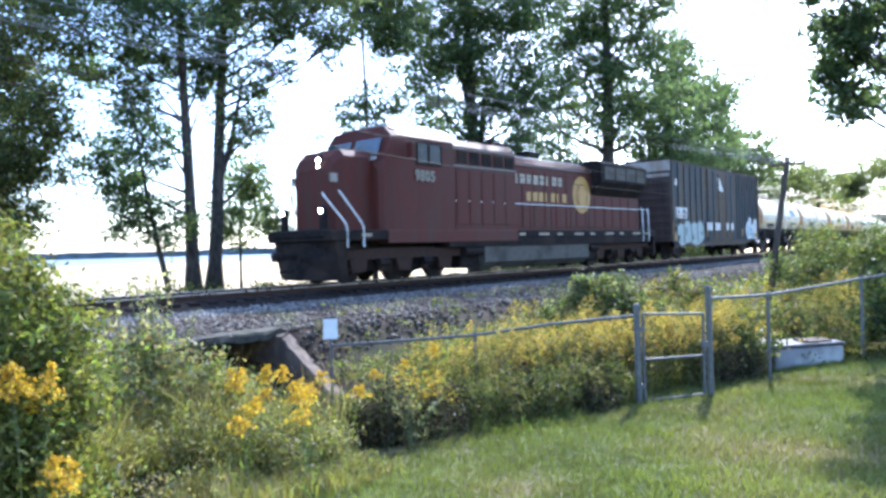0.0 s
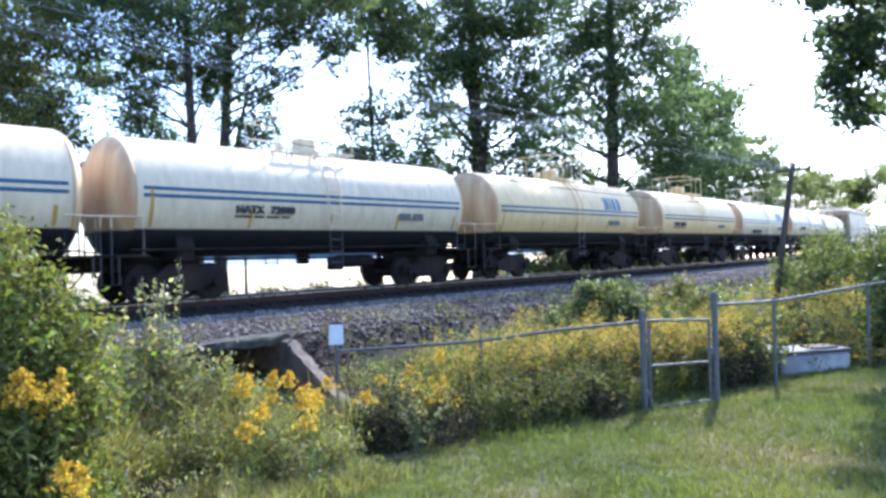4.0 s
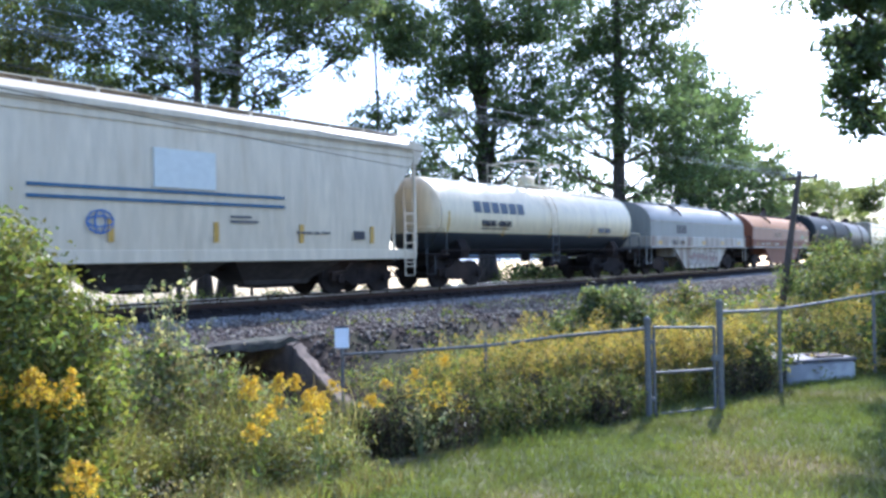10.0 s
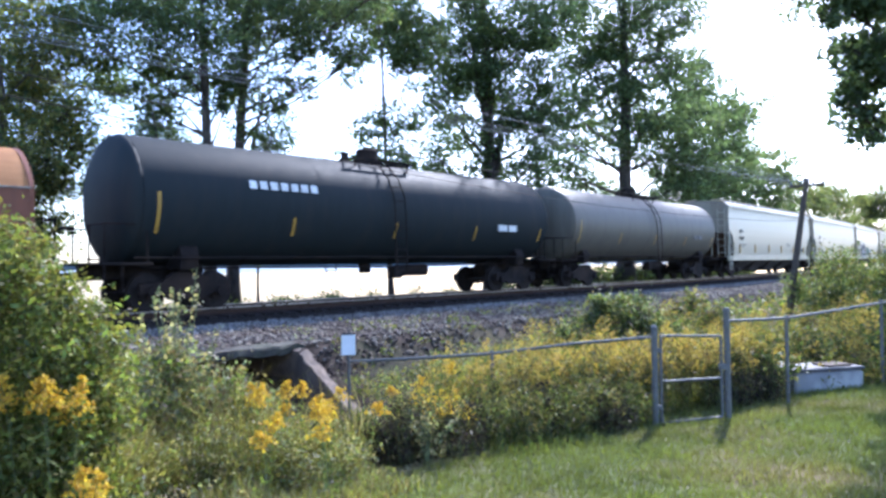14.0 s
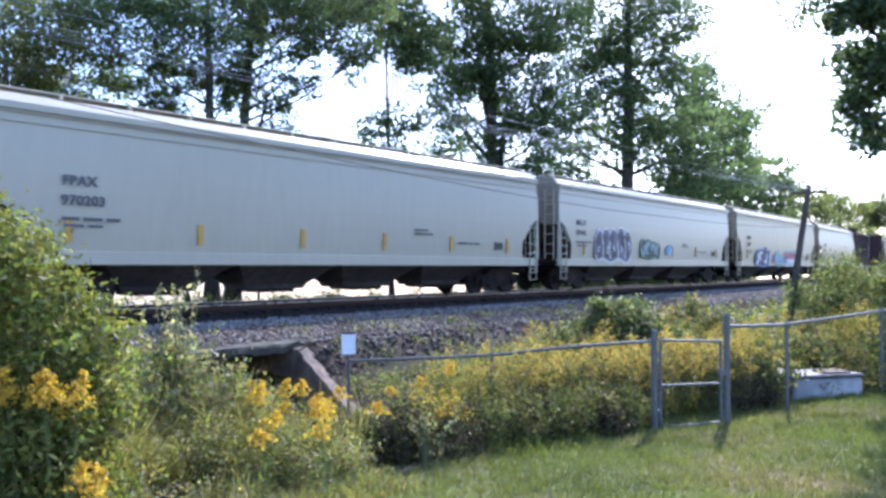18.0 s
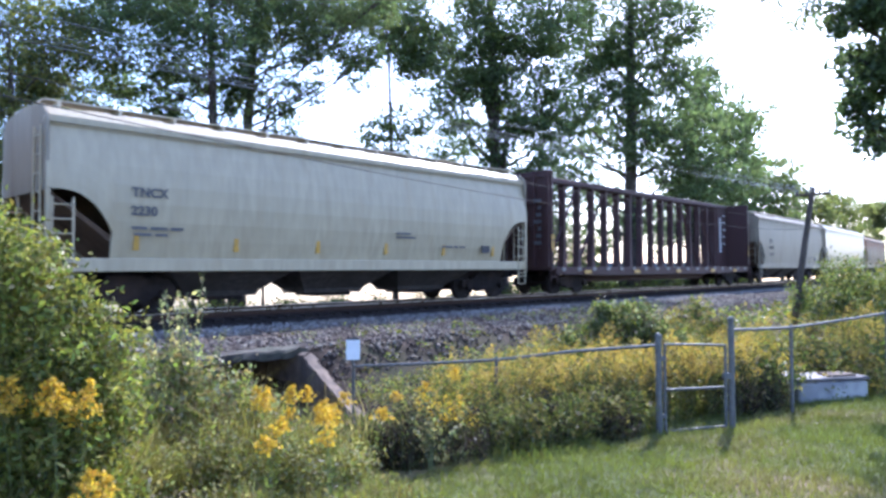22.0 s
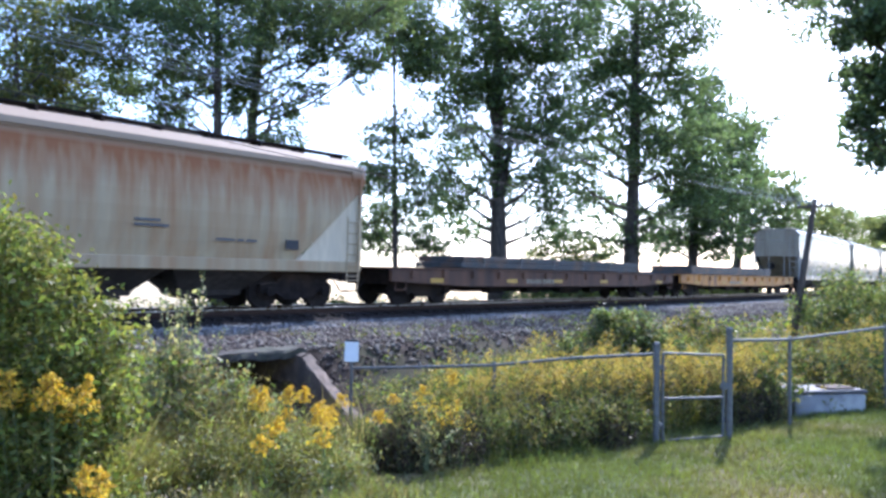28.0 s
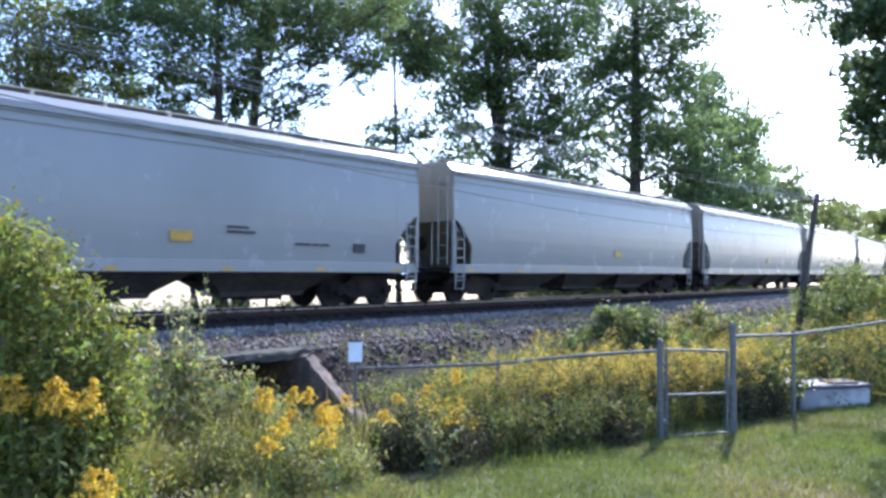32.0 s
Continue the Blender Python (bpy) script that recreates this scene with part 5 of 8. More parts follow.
        part("end_top_panel", Geo().box(min(X(-0.09), X(-0.002)), max(X(-0.09), X(-0.002)), -W + 0.01, W - 0.01, 4.82, 5.38, 0.02), BOX_PALE, root, "chalky pale panel across the end")
        coupler(root, X(-0.1), -1 if e == 0 else 1)
        bogie(root, X(1.9))
    part("white_patch", Geo().box(0.62, 1.26, Y - 0.012, Y + 0.06, 2.28, 2.86), SPRAY["white"], root)
    part("white_patch", Geo().box(1.34, 2.05, Y - 0.012, Y + 0.06, 2.28, 2.86), SPRAY["white"], root)
    lettering("IA", 0.34, BLACK_INK, root, (0.74, Y - 0.018, 2.52), "reporting_mark")
    lettering("NR", 0.34, BLACK_INK, root, (1.44, Y - 0.018, 2.52), "reporting_mark")
    bars(root, 0.68, Y - 0.012, 2.32, (0.14, 0.14, 0.14), 0.14, GOLD, 0.05, "car_number", 0.01)
    bars(root, 1.40, Y - 0.012, 2.32, (0.14, 0.14, 0.14), 0.14, BLACK_INK, 0.05, "car_number", 0.01)
    part("warning_panel", Geo().box(0.08, 0.24, Y - 0.01, Y, 1.05, 2.1), GOLD, root)
    part("warning_panel", Geo().box(0.26, 0.6, Y - 0.01, Y, 1.05, 1.45), GOLD, root)
    part("paper_panel", Geo().box(0.45, 0.72, Y - 0.01, Y, 4.05, 4.4), SPRAY["white"], root)
    tag_patch(root, 0.5, 4.6, 0.78, 2.38, Y - 0.024, ("teal", "black"), 3, 4)
    tag_patch(root, L - 2.95, L - 1.15, 1.02, 2.5, Y - 0.01, ("white", "sky", "teal"), 8, 3)
    part("white_patch", Geo().box(L - 1.05, L - 0.48, Y - 0.014, Y + 0.06, 1.42, 2.38), SPRAY["white"], root)
    part("warning_panel", Geo().box(L - 1.0, L - 0.55, Y - 0.018, Y + 0.06, 1.2, 1.41), GOLD, root)
    part("white_patch", Geo().box(L - 1.7, L - 0.42, Y - 0.008, Y + 0.06, 1.06, 1.18), SPRAY["white"], root)
    for i, x in enumerate((4.9, 5.4, 6.3, 6.75, 8.3, 9.2)):
        part("paper_panel", Geo().box(x, x + 0.35, Y - 0.12, Y - 0.1, 1.62, 2.08), SPRAY["white"], root)
    part("logo_shape", Geo().prism_y([(7.1, 4.85), (7.3, 4.82), (7.95, 4.15), (7.95, 4.02), (7.15, 4.08)], Y - 0.06, Y), SPRAY["white"], root)
    for x in (5.2, L * 0.62, L - 3.6, L - 0.6):
        part("reflector", Geo().box(x - 0.05, x + 0.05, Y - 0.02, Y, 1.25, 1.75), YELLOW, root)
    return root


def centerbeam(L):
    root = thing("centerbeam_flat_car", "empty oxide-red centre-beam lumber car with tall bulkheads", "rail car")
    W, zd = 1.5, 1.12
    part("deck", Geo().box(0, L, -W, W, zd - 0.12, zd, 0.01), OXIDE, root)
    for s in (-1, 1):
        part("side_sill", Geo().prism_y([(0.2, zd - 0.1), (L - 0.2, zd - 0.1), (L - 0.2, zd - 0.28), (L - 4.2, zd - 0.36), (4.2, zd - 0.36), (0.2, zd - 0.28)], min(s * (W - 0.1), s * W), max(s * (W - 0.1), s * W)), OXIDE, root)
        w = Geo()
        for i in range(18):
            x = 0.8 + (L - 1.6) * i / 17
            w.box(x - 0.12, x + 0.12, min(s * W, s * (W + 0.05)), max(s * W, s * (W + 0.05)), zd - 0.16, zd - 0.03, 0.01)
        part("winch_row", w, STEEL, root)
    for x in (2.6, 7.0, 11.5, 16.0, L - 2.6):
        part("reflector", Geo().box(x - 0.25, x + 0.25, -W - 0.075, -W - 0.05, zd - 0.28, zd - 0.14), YELLOW, root)
    part("fishbelly_sill", Geo().prism_y([(2.9, 1.0), (4.8, 0.45), (L - 4.8, 0.45), (L - 2.9, 1.0)], -0.35, 0.35), OXIDE, root)
    for e in (0, 1):
        X = (lambda x: x) if e == 0 else (lambda x: L - x)
        a, b = sorted((X(0.0), X(0.16)))
        bh = part("bulkhead", Geo().box(a, b, -W + 0.02, W - 0.02, zd, 4.95, 0.02), OXIDE, root, "tall ribbed end bulkhead")
        for y in (-1.35, -0.7, 0.0, 0.7, 1.35):
            part("bulkhead_post", Geo().box(min(X(-0.14), X(0.0)), max(X(-0.14), X(0)), y - 0.07, y + 0.07, zd, 4.95, 0.015), OXIDE, bh)
        for z in (1.9, 2.8, 3.7, 4.75):
            part("bulkhead_rail", Geo().box(min(X(-0.10), X(0.0)), max(X(-0.10), X(0)), -W + 0.05, W - 0.05, z - 0.05, z + 0.05), OXIDE, bh)
        sd = Geo()
        for s in (-1, 1):
            sd.prism_y([(X(0.16), zd), (X(1.75), zd), (X(1.6), 4.95), (X(0.16), 4.95)], min(s * 0.1, s * 0.18), max(s * 0.1, s * 0.18))
        part("end_gusset", sd, OXIDE, root)
        mk = Geo()
        for i in range(7):
            mk.box(min(X(-0.16), X(-0.145)), max(X(-0.16), X(-0.145)), -1.1, -0.75 - 0.1 * (i % 3), 2.0 + i * 0.28, 2.14 + i * 0.28)
        part("stencil_data", mk, GREY_INK, root)
        sm = Geo()
        for i in range(10):
            sm.box(X(1.2) - 0.1, X(1.2) + 0.12 + 0.03 * (i % 3), -0.2, -0.182, 2.0 + i * 0.22, 2.17 + i * 0.22)
            if i % 2:
                sm.box(X(0.6) - 0.25, X(0.6) + 0.15 + 0.08 * (i % 3), -0.2, -0.182, 2.3 + i * 0.22, 2.37 + i * 0.22)
        part("stencil_data", sm, WHITE_INK, root)
        part("reflector", Geo().box(min(X(0.0), X(0.18)), max(X(0.0), X(0.18)), -W - 0.0, -W + 0.03, 1.75, 2.4), YELLOW, root)
        coupler(root, X(-0.1), -1 if e == 0 else 1)
        bogie(root, X(2.1))
        ladder(root, X(0.08), -W - 0.03, 0.55, 3.8, 0.4, 9, OXIDE)
    part("top_chord", Geo().box(0.1, L - 0.1, -0.26, 0.26, 4.72, 4.95, 0.02), OXIDE, root)
    m = 17
    at = [0.65 + (L - 1.3) * i / m for i in range(m + 1)]
    for x in at[1:-1]:
        part("centre_post", Geo().loft([[(x - k, -0.15, z), (x + k, -0.15, z), (x + k, 0.15, z), (x - k, 0.15, z)] for z, k in ((zd, 0.16), (2.2, 0.085), (3.9, 0.065), (4.73, 0.11))]), OXIDE, root)
    for i in (1, 3, m - 1, m - 3):
        d = 1 if i < 8 else -1
        br = Geo()
        br.tube([(at[i], 0, zd + 0.1), (at[i + d], 0, 2.9)], 0.085, 4)
        br.tube([(at[i + d], 0, 2.9), (at[i + 2 * d], 0, 4.72)], 0.085, 4)
        part("diagonal_brace", br, OXIDE, root)
    return root


def flat_car(name_label, L, mat, loads, deck_mat, group="flat cars"):
    root = thing("flat_car", name_label, "rail car", group)
    W, zd = 1.5, 1.15
    part("side_sill", Geo().prism_y([(0, zd - 0.02), (L, zd - 0.02), (L, zd - 0.38), (L - 3.6, zd - 0.55), (3.6, zd - 0.55), (0, zd - 0.38)], -W, -W + 0.12), mat, root)
    part("side_sill", Geo().prism_y([(0, zd - 0.02), (L, zd - 0.02), (L, zd - 0.38), (L - 3.6, zd - 0.55), (3.6, zd - 0.55), (0, zd - 0.38)], W - 0.12, W), mat, root)
    n = 60
    dk = Geo()
    for i in range(n):
        x = L * i / n
        dk.box(x + 0.01, x + L / n - 0.01, -W - 0.04, W + 0.04, zd, zd + 0.06)
    part("deck_planks", dk, deck_mat, root)
    part("underframe", Geo().box(0.3, L - 0.3, -1.0, 1.0, zd - 0.5, zd, 0.02), UNDER, root)
    for i in range(13):
        x = 0.9 + (L - 1.8) * i / 12
        for s in (-1, 1):
            part("stake_pocket", Geo().box(x - 0.09, x + 0.09, min(s * W, s * (W + 0.09)), max(s * W, s * (W + 0.09)), zd - 0.26, zd - 0.03, 0.01), mat, root)
    part("brake_pipe", Geo().tube([(0.6, -0.9, 0.62), (L / 2, -0.95, 0.55), (L - 0.6, -0.9, 0.62)], 0.04, 6), UNDER, root)
    part("air_reservoir", Geo().disc(L * 0.56, -0.75, 0.5, 0.19, 1.5, "x", 12), UNDER, root)
    for k in (0.30, 0.42, 0.66):
        part("brake_hanger", Geo().box(L * k - 0.4, L * k + 0.4, -0.95, -0.55, 0.34, 0.66, 0.03), UNDER, root)
    part("centre_sill", Geo().prism_y([(2.9, zd - 0.4), (4.6, 0.38), (L - 4.6, 0.38), (L - 2.9, zd - 0.4)], -0.4, 0.4), UNDER, root)
    for x in (2.0, 6.0, 9.0, 12.5, L - 1.5):
        part("reflector", Geo().box(x - 0.3, x + 0.3, -W - 0.012, -W + 0.02, zd - 0.42, zd - 0.28), YELLOW, root)
    bars(root, 6.9, -W - 0.002, zd - 0.44, (0.14,) * 5 + (0.001,) + (0.14,) * 4, 0.16, HOPPER_OLD, 0.06, "car_number")
    for e in (0, 1):
        X = (lambda x: x) if e == 0 else (lambda x: L - x)
        bogie(root, X(1.9))
        coupler(root, X(-0.1), -1 if e == 0 else 1)
        st = Geo().tube([(X(0.15), -W, zd - 0.3), (X(0.15), -W, 0.5), (X(0.6), -W, 0.5), (X(0.6), -W, zd - 0.3)], 0.022, 5)
        part("stirrup_step", st, mat, root)
    return root


def slab_load(L, h, n, name_label, mat):
    """Stacked steel slabs strapped on timber bearers; rides on a flat car."""
    root = thing("steel_slab_stack", name_label, "steel slabs", "slabs on the flat cars")
    for i in range(int(L // 2.5)):
        x = 0.6 + i * 2.5
        part("timber_bearer", Geo().box(x - 0.06, x + 0.06, -1.2, 1.2, 0, 0.035), POLE_WOOD, root)
    z = 0.035
    for k in range(n):
        part("slab", Geo().box(0.12 * (k % 2), L - 0.15 * ((k + 1) % 2), -1.15 + 0.03 * (k % 3), 1.15 - 0.02 * k, z, z + h / n - 0.012, 0.012), mat, root)
        z += h / n
    for i in range(int(L // 2.2)):
        x = 1.2 + i * 2.2
        part("strap", Geo().box(x - 0.03, x + 0.03, -1.165, 1.165, 0.03, 0.035 + h + 0.006), GALV, root)
    return root


BRONZE = material("dull_bronze_paint", (0.30, 0.15, 0.03), 0.6, bump=0.0)
TANK_GREY = material("dusty_grey_steel", (0.11, 0.102, 0.085), 0.85, 0.0, stain=(0.04, 0.035, 0.03), spec=0.2)


def locomotive():
    """A six-axle diesel locomotive, nose first."""
    root = thing("diesel_locomotive", "red six-axle diesel freight locomotive with lit headlights", "locomotive")
    L = 22.0
    W = 1.55
    red = LOCO_RED
    part("underframe", Geo().box(0.4, L - 0.4, -W, W, 1.30, 1.62, 0.03), UNDER, root)
    for i in range(15):
        x = 1.6 + i * 1.35
        part("frame_stripe", Geo().box(x, x + (0.75 if i % 2 else 0.4), -W - 0.006, -W + 0.01, 1.42, 1.51), FADED_INK, root)
    # pilot and anticlimber
    part("pilot_plough", Geo().loft([[(0.85, -1.5, 0.14), (0.30, 0, 0.14), (0.85, 1.5, 0.14), (1.05, 1.5, 0.14), (1.05, -1.5, 0.14)], [(0.72, -1.5, 0.75), (0.42, 0, 0.75), (0.72, 1.5, 0.75), (1.05, 1.5, 0.75), (1.05, -1.5, 0.75)], [(0.62, -1.5, 1.38), (0.55, 0, 1.38), (0.62, 1.5, 1.38), (1.05, 1.5, 1.38), (1.05, -1.5, 1.38)]]), UNDER, root)
    part("anticlimber", Geo().box(0.35, 0.8, -1.3, 1.3, 1.40, 1.66, 0.05), UNDER, root)
    part("end_plate", Geo().box(L - 0.5, L - 0.3, -1.5, 1.5, 0.35, 1.45, 0.02), UNDER, root)
    # nose
    nose = Geo()
    rings = []
    for x, hw, z1 in ((0.98, 0.80, 3.34), (1.1, 0.96, 3.66), (1.42, 1.05, 3.9), (2.9, 1.15, 3.88)):
        rings.append([(x, -hw, 1.6), (x, hw, 1.6), (x, hw, z1 - 0.2), (x, hw - 0.22, z1), (x, -hw + 0.22, z1), (x, -hw, z1 - 0.2)])
    nose.loft(rings)
    part("nose", nose, red, root)
    # cab: tapering windscreen front
    cab = Geo()
    sec = lambda x, hw, zt, z0=1.6: [(x, -hw, z0), (x, hw, z0), (x, hw, zt - 0.35), (x, hw - 0.35, zt - 0.04), (x, 0, zt), (x, -hw + 0.35, zt - 0.04), (x, -hw, zt - 0.35)]
    cab.loft([sec(2.45, 1.42, 3.66), sec(2.6, 1.5, 3.86), sec(2.98, 1.54, 4.68), sec(3.3, 1.55, 4.72), sec(5.9, 1.55, 4.72)])
    cabp = part("cab", cab, red, root)
    part("cab_roof", Geo().prism_x([(-1.3, 4.62), (-1.1, 4.76), (1.1, 4.76), (1.3, 4.62)], 3.2, 5.95), STEEL, root, "pale dusty cab roof")
    for y0, y1 in ((-1.3, -0.1), (0.1, 1.3)):
        w = Geo()
        w.add([(2.60, y0, 3.80), (2.60, y1, 3.80), (2.81, y1, 4.30), (2.81, y0, 4.30)], [(0, 1, 2, 3)])
        w.add([(2.56, y0, 3.80), (2.56, y1, 3.80), (2.77, y1, 4.30), (2.77, y0, 4.30)], [(3, 2, 1, 0)])
        part("windscreen", w, GLASS, cabp)
    for s in (-1, 1):
        for a, b in ((4.12, 4.6), (4.68, 5.24)):
            y = s * 1.55
            part("cab_window", Geo().box(a, b, min(y, y + s * 0.015), max(y, y + s * 0.015), 3.62, 4.22, 0.03), CAB_GLASS, cabp)
            fr = Geo()
            for c in ((a - 0.05, a, 3.57, 4.27), (b, b + 0.05, 3.57, 4.27), (a, b, 3.57, 3.62), (a, b, 4.22, 4.27)):
                fr.box(c[0], c[1], min(y, y + s * 0.03), max(y, y + s * 0.03), c[2], c[3])
            part("window_frame", fr, UNDER, cabp)
    mir = Geo().box(3.55, 3.6, -1.85, -1.6, 3.75, 4.15, 0.01)
    part("mirror", mir, red, cabp)
    # long hood, radiator wing, roof parts
    hood = Geo().prism_x([(-1.0, 1.6), (1.0, 1.6), (1.0, 4.1), (0.8, 4.32), (-0.8, 4.32), (-1.0, 4.1)], 9.6, L - 1.1)
    part("engine_hood", hood, red, root)
    part("lower_panel", Geo().box(2.7, 9.6, -1.56, 1.56, 1.2, 1.62, 0.02), red, root)
    part("blower_cabin", Geo().prism_x([(-1.5, 1.6), (1.5, 1.6), (1.5, 4.3), (1.2, 4.55), (-1.2, 4.55), (-1.5, 4.3)], 5.92, 9.62), red, root)
    rad = Geo().prism_x([(-1.0, 3.1), (1.0, 3.1), (1.55, 3.65), (1.55, 4.4), (1.3, 4.55), (-1.3, 4.55), (-1.55, 4.4), (-1.55, 3.65)], 16.2, L - 1.2)
    part("radiator_wing", rad, UNDER, root, "dark radiator section with flared wings")
    part("roof_cap", Geo().box(9.6, 15.9, -0.7, 0.7, 4.32, 4.40, 0.03), STEEL, root)
    part("exhaust_pipe", Geo().box(12.2, 13.1, -0.35, 0.35, 4.38, 4.72, 0.04), UNDER, root)
    part("air_conditioner", Geo().box(9.2, 10.3, -0.7, 0.7, 4.5, 4.8, 0.04), UNDER, root)
    for i in range(13):
        x = 9.9 + i * 0.82
        for s in (-1, 1):
            y = s * 1.0
            part("hood_door", Geo().box(x, x + 0.74, min(y, y + s * 0.025), max(y, y + s * 0.025), 1.75, 3.05 if x > 15.8 else 3.85, 0.01), red, root)
    for i in range(5):
        x = 6.1 + i * 0.7
        for s in (-1, 1):
            y = s * 1.5
            part("cabinet_door", Geo().box(x, x + 0.62, min(y, y + s * 0.02), max(y, y + s * 0.02), 1.8, 3.6, 0.01), red, root)
            part("grille", Geo().box(x + 0.05, x + 0.57, min(y, y + s * 0.03), max(y, y + s * 0.03), 3.75, 4.15, 0.01), UNDER, root)
    for i in range(4):
        x = 16.5 + i * 1.05
        part("radiator_screen", Geo().box(x, x + 0.95, -1.575, -1.54, 3.75, 4.3, 0.01), TANK_GREY, root)
    # brand words as plain bars, round emblem
    for i, wd in enumerate((0.3, 0.34, 0.3, 0.34, 0.3, 0.12, 0.34, 0.3)):
        bars(root, 10.1 + 0.47 * i, -1.028, 3.35, (wd,), 0.34, FADED_INK, wd * 0.22, "brand_bar")
    for i, wd in enumerate((0.3, 0.34, 0.3, 0.12, 0.3, 0.12, 0.3)):
        bars(root, 11.0 + 0.45 * i, -1.028, 2.72, (wd,), 0.34, GOLD, wd * 0.22, "brand_bar")
    em = Geo().disc(15.3, -1.03, 3.08, 0.76, 0.02, "y", 28)
    part("emblem", em, GOLD, root, "round gold emblem")
    part("emblem_shape", Geo().disc(15.3, -1.045, 3.03, 0.52, 0.02, "y", 24), BRONZE, root)
    part("emblem_shape", Geo().prism_y([(15.0, 3.13), (15.15, 3.48), (15.5, 3.53), (15.65, 3.23), (15.5, 2.63), (15.1, 2.58)], -1.07, -1.056), GOLD, root)
    lettering("9805", 0.44, END_DIRT, root, (3.95, -1.58, 3.1), "road_number", 0.012, 1.12)
    # handrails, steps, ditch lights, headlight
    for s in (-1, 1):
        y = s * 1.5
        for i in range(11):
            x = 6.0 + (L - 6.9) * i / 10
            part("stanchion", Geo().tube([(x, y, 1.6), (x, y, 2.55)], 0.013, 5), red, root)
    hr = Geo()
    for s in (-1, 1):
        hr.tube([(6.0, s * 1.5, 2.55), (L - 0.9, s * 1.5, 2.55)], 0.017, 5)
    part("side_handrail", hr, WHITE_INK, root, "white-painted side handrail")
    for s in (-1, 1):
        for z in (3.66, 4.22):
            part("cabin_ledge", Geo().box(5.95, 9.6, min(s * 1.5, s * 1.56), max(s * 1.5, s * 1.56), z, z + 0.035), STEEL, root)
        part("hood_ledge", Geo().box(9.6, 16.1, min(s * 0.99, s * 1.05), max(s * 0.99, s * 1.05), 4.02, 4.05), STEEL, root)
    for s in (-1, 1):
        for e in (0, 1):
            X = (lambda x: x) if e == 0 else (lambda x: L - x)
            for k in range(4):
                sw = Geo().box(min(X(0.86), X(1.42)), max(X(0.86), X(1.42)), min(s * (1.05 + 0.12 * (3 - k)), s * 1.52), max(s * (1.05 + 0.12 * (3 - k)), s * 1.52), 0.42 + 0.33 * k, 0.46 + 0.33 * k)
                part("step", sw, UNDER, root)
            sr = Geo()
            for xx, zz in ((0.45, 2.62), (1.1, 2.70)):
                sr.tube([(X(xx + 0.6), s * 1.53, 1.1), (X(xx + 0.6), s * 1.53, 1.68), (X(xx + 0.55), s * 1.5, 1.82), (X(xx + 0.06), s * 1.25, zz - 0.15), (X(xx), s * 1.15, zz)], 0.03, 6)
            part("step_handrail", sr, WHITE_INK, root)
    fr = Geo()
    fr.tube([(0.5, 0.25, 1.62), (0.5, 0.25, 2.95), (0.5, 0.42, 2.95), (0.5, 0.42, 1.62)], 0.024, 5)
    part("front_handrail", fr, WHITE_INK, root)
    part("headlight_housing", Geo().box(1.04, 1.6, -0.45, -0.15, 3.24, 3.76, 0.04), UNDER, root)
    for z in (3.38, 3.60):
        part("headlight", Geo().disc(1.03, -0.3, z, 0.075, 0.06, "x", 14), LAMP_GLOW, root, "lit headlight")
    for y in (-0.95, 0.95):
        part("ditch_light_bracket", Geo().box(0.56, 0.74, y - 0.12, y + 0.12, 1.64, 2.28, 0.03), UNDER, root)
        part("ditch_light", Geo().disc(0.55, y, 2.15, 0.07, 0.05, "x", 14), LAMP_GLOW, root, "lit ditch light")
        part("nose_number_board", Geo().box(0.93, 1.2, y - 0.05, y + 0.03, 2.95, 3.2, 0.02), COIL_PALE, root)
    # fuel tank and trucks
    part("fuel_tank", Geo().prism_x([(-1.5, 0.45), (-1.2, 0.22), (1.2, 0.22), (1.5, 0.45), (1.5, 1.24), (-1.5, 1.24)], 7.6, 15.0), TANK_GREY, root, "grey dusty fuel tank")
    for a, b in ((6.5, 7.5), (15.1, 15.9)):
        part("equipment_box", Geo().box(a, b, -1.3, 1.3, 0.3, 1.1, 0.04), UNDER, root)
        part("air_tank", Geo().disc((a + b) / 2, -1.38, 0.86, 0.17, b - a, "x", 12), UNDER, root)
    part("walkway_skirt", Geo().box(5.6, L - 1.2, -1.54, 1.54, 1.02, 1.31, 0.02), UNDER, root)
    part("frame_core", Geo().box(0.9, L - 0.9, -0.8, 0.8, 0.5, 1.31, 0.02), UNDER, root)
    for a in (0.9, L - 6.4):
        bogie(root, a + 2.75, 3, 1.98, 0.53)
        eq = Geo().prism_y([(a - 0.1, 0.72), (a + 5.6, 0.72), (a + 5.6, 0.98), (a + 3.6, 1.06), (a + 1.9, 1.06), (a - 0.1, 0.98)], -1.3, -1.12)
        for k in range(3):
            wx = a + 0.77 + 1.98 * k
            eq.prism_y([(wx - 0.26, 0.34), (wx + 0.26, 0.34), (wx + 0.36, 0.74), (wx - 0.36, 0.74)], -1.3, -1.12)
        part("bogie_frame", eq, RAIL_SIDE, root, "grimy brown bogie frame")
        for k in range(2):
            bx = a + 1.76 + 1.98 * k
            part("brake_cylinder", Geo().disc(bx, -1.34, 0.62, 0.13, 0.42, "x", 12), UNDER, root)
            part("bogie_spring", Geo().disc(bx, -1.22, 0.5, 0.11, 0.3, "z", 10), RAIL_SIDE, root)
    part("bell", Geo().disc(7.5, 0.2, 4.62, 0.14, 0.2, "z", 12, 0.08), GOLD, root)
    coupler(root, 0.3, -1)
    coupler(root, L - 0.3, 1)
    part("windscreen_band", Geo().prism_y([(2.36, 3.62), (2.44, 3.62), (2.55, 3.72), (2.5, 3.74)], -1.3, 1.3), WHITE, cabp)
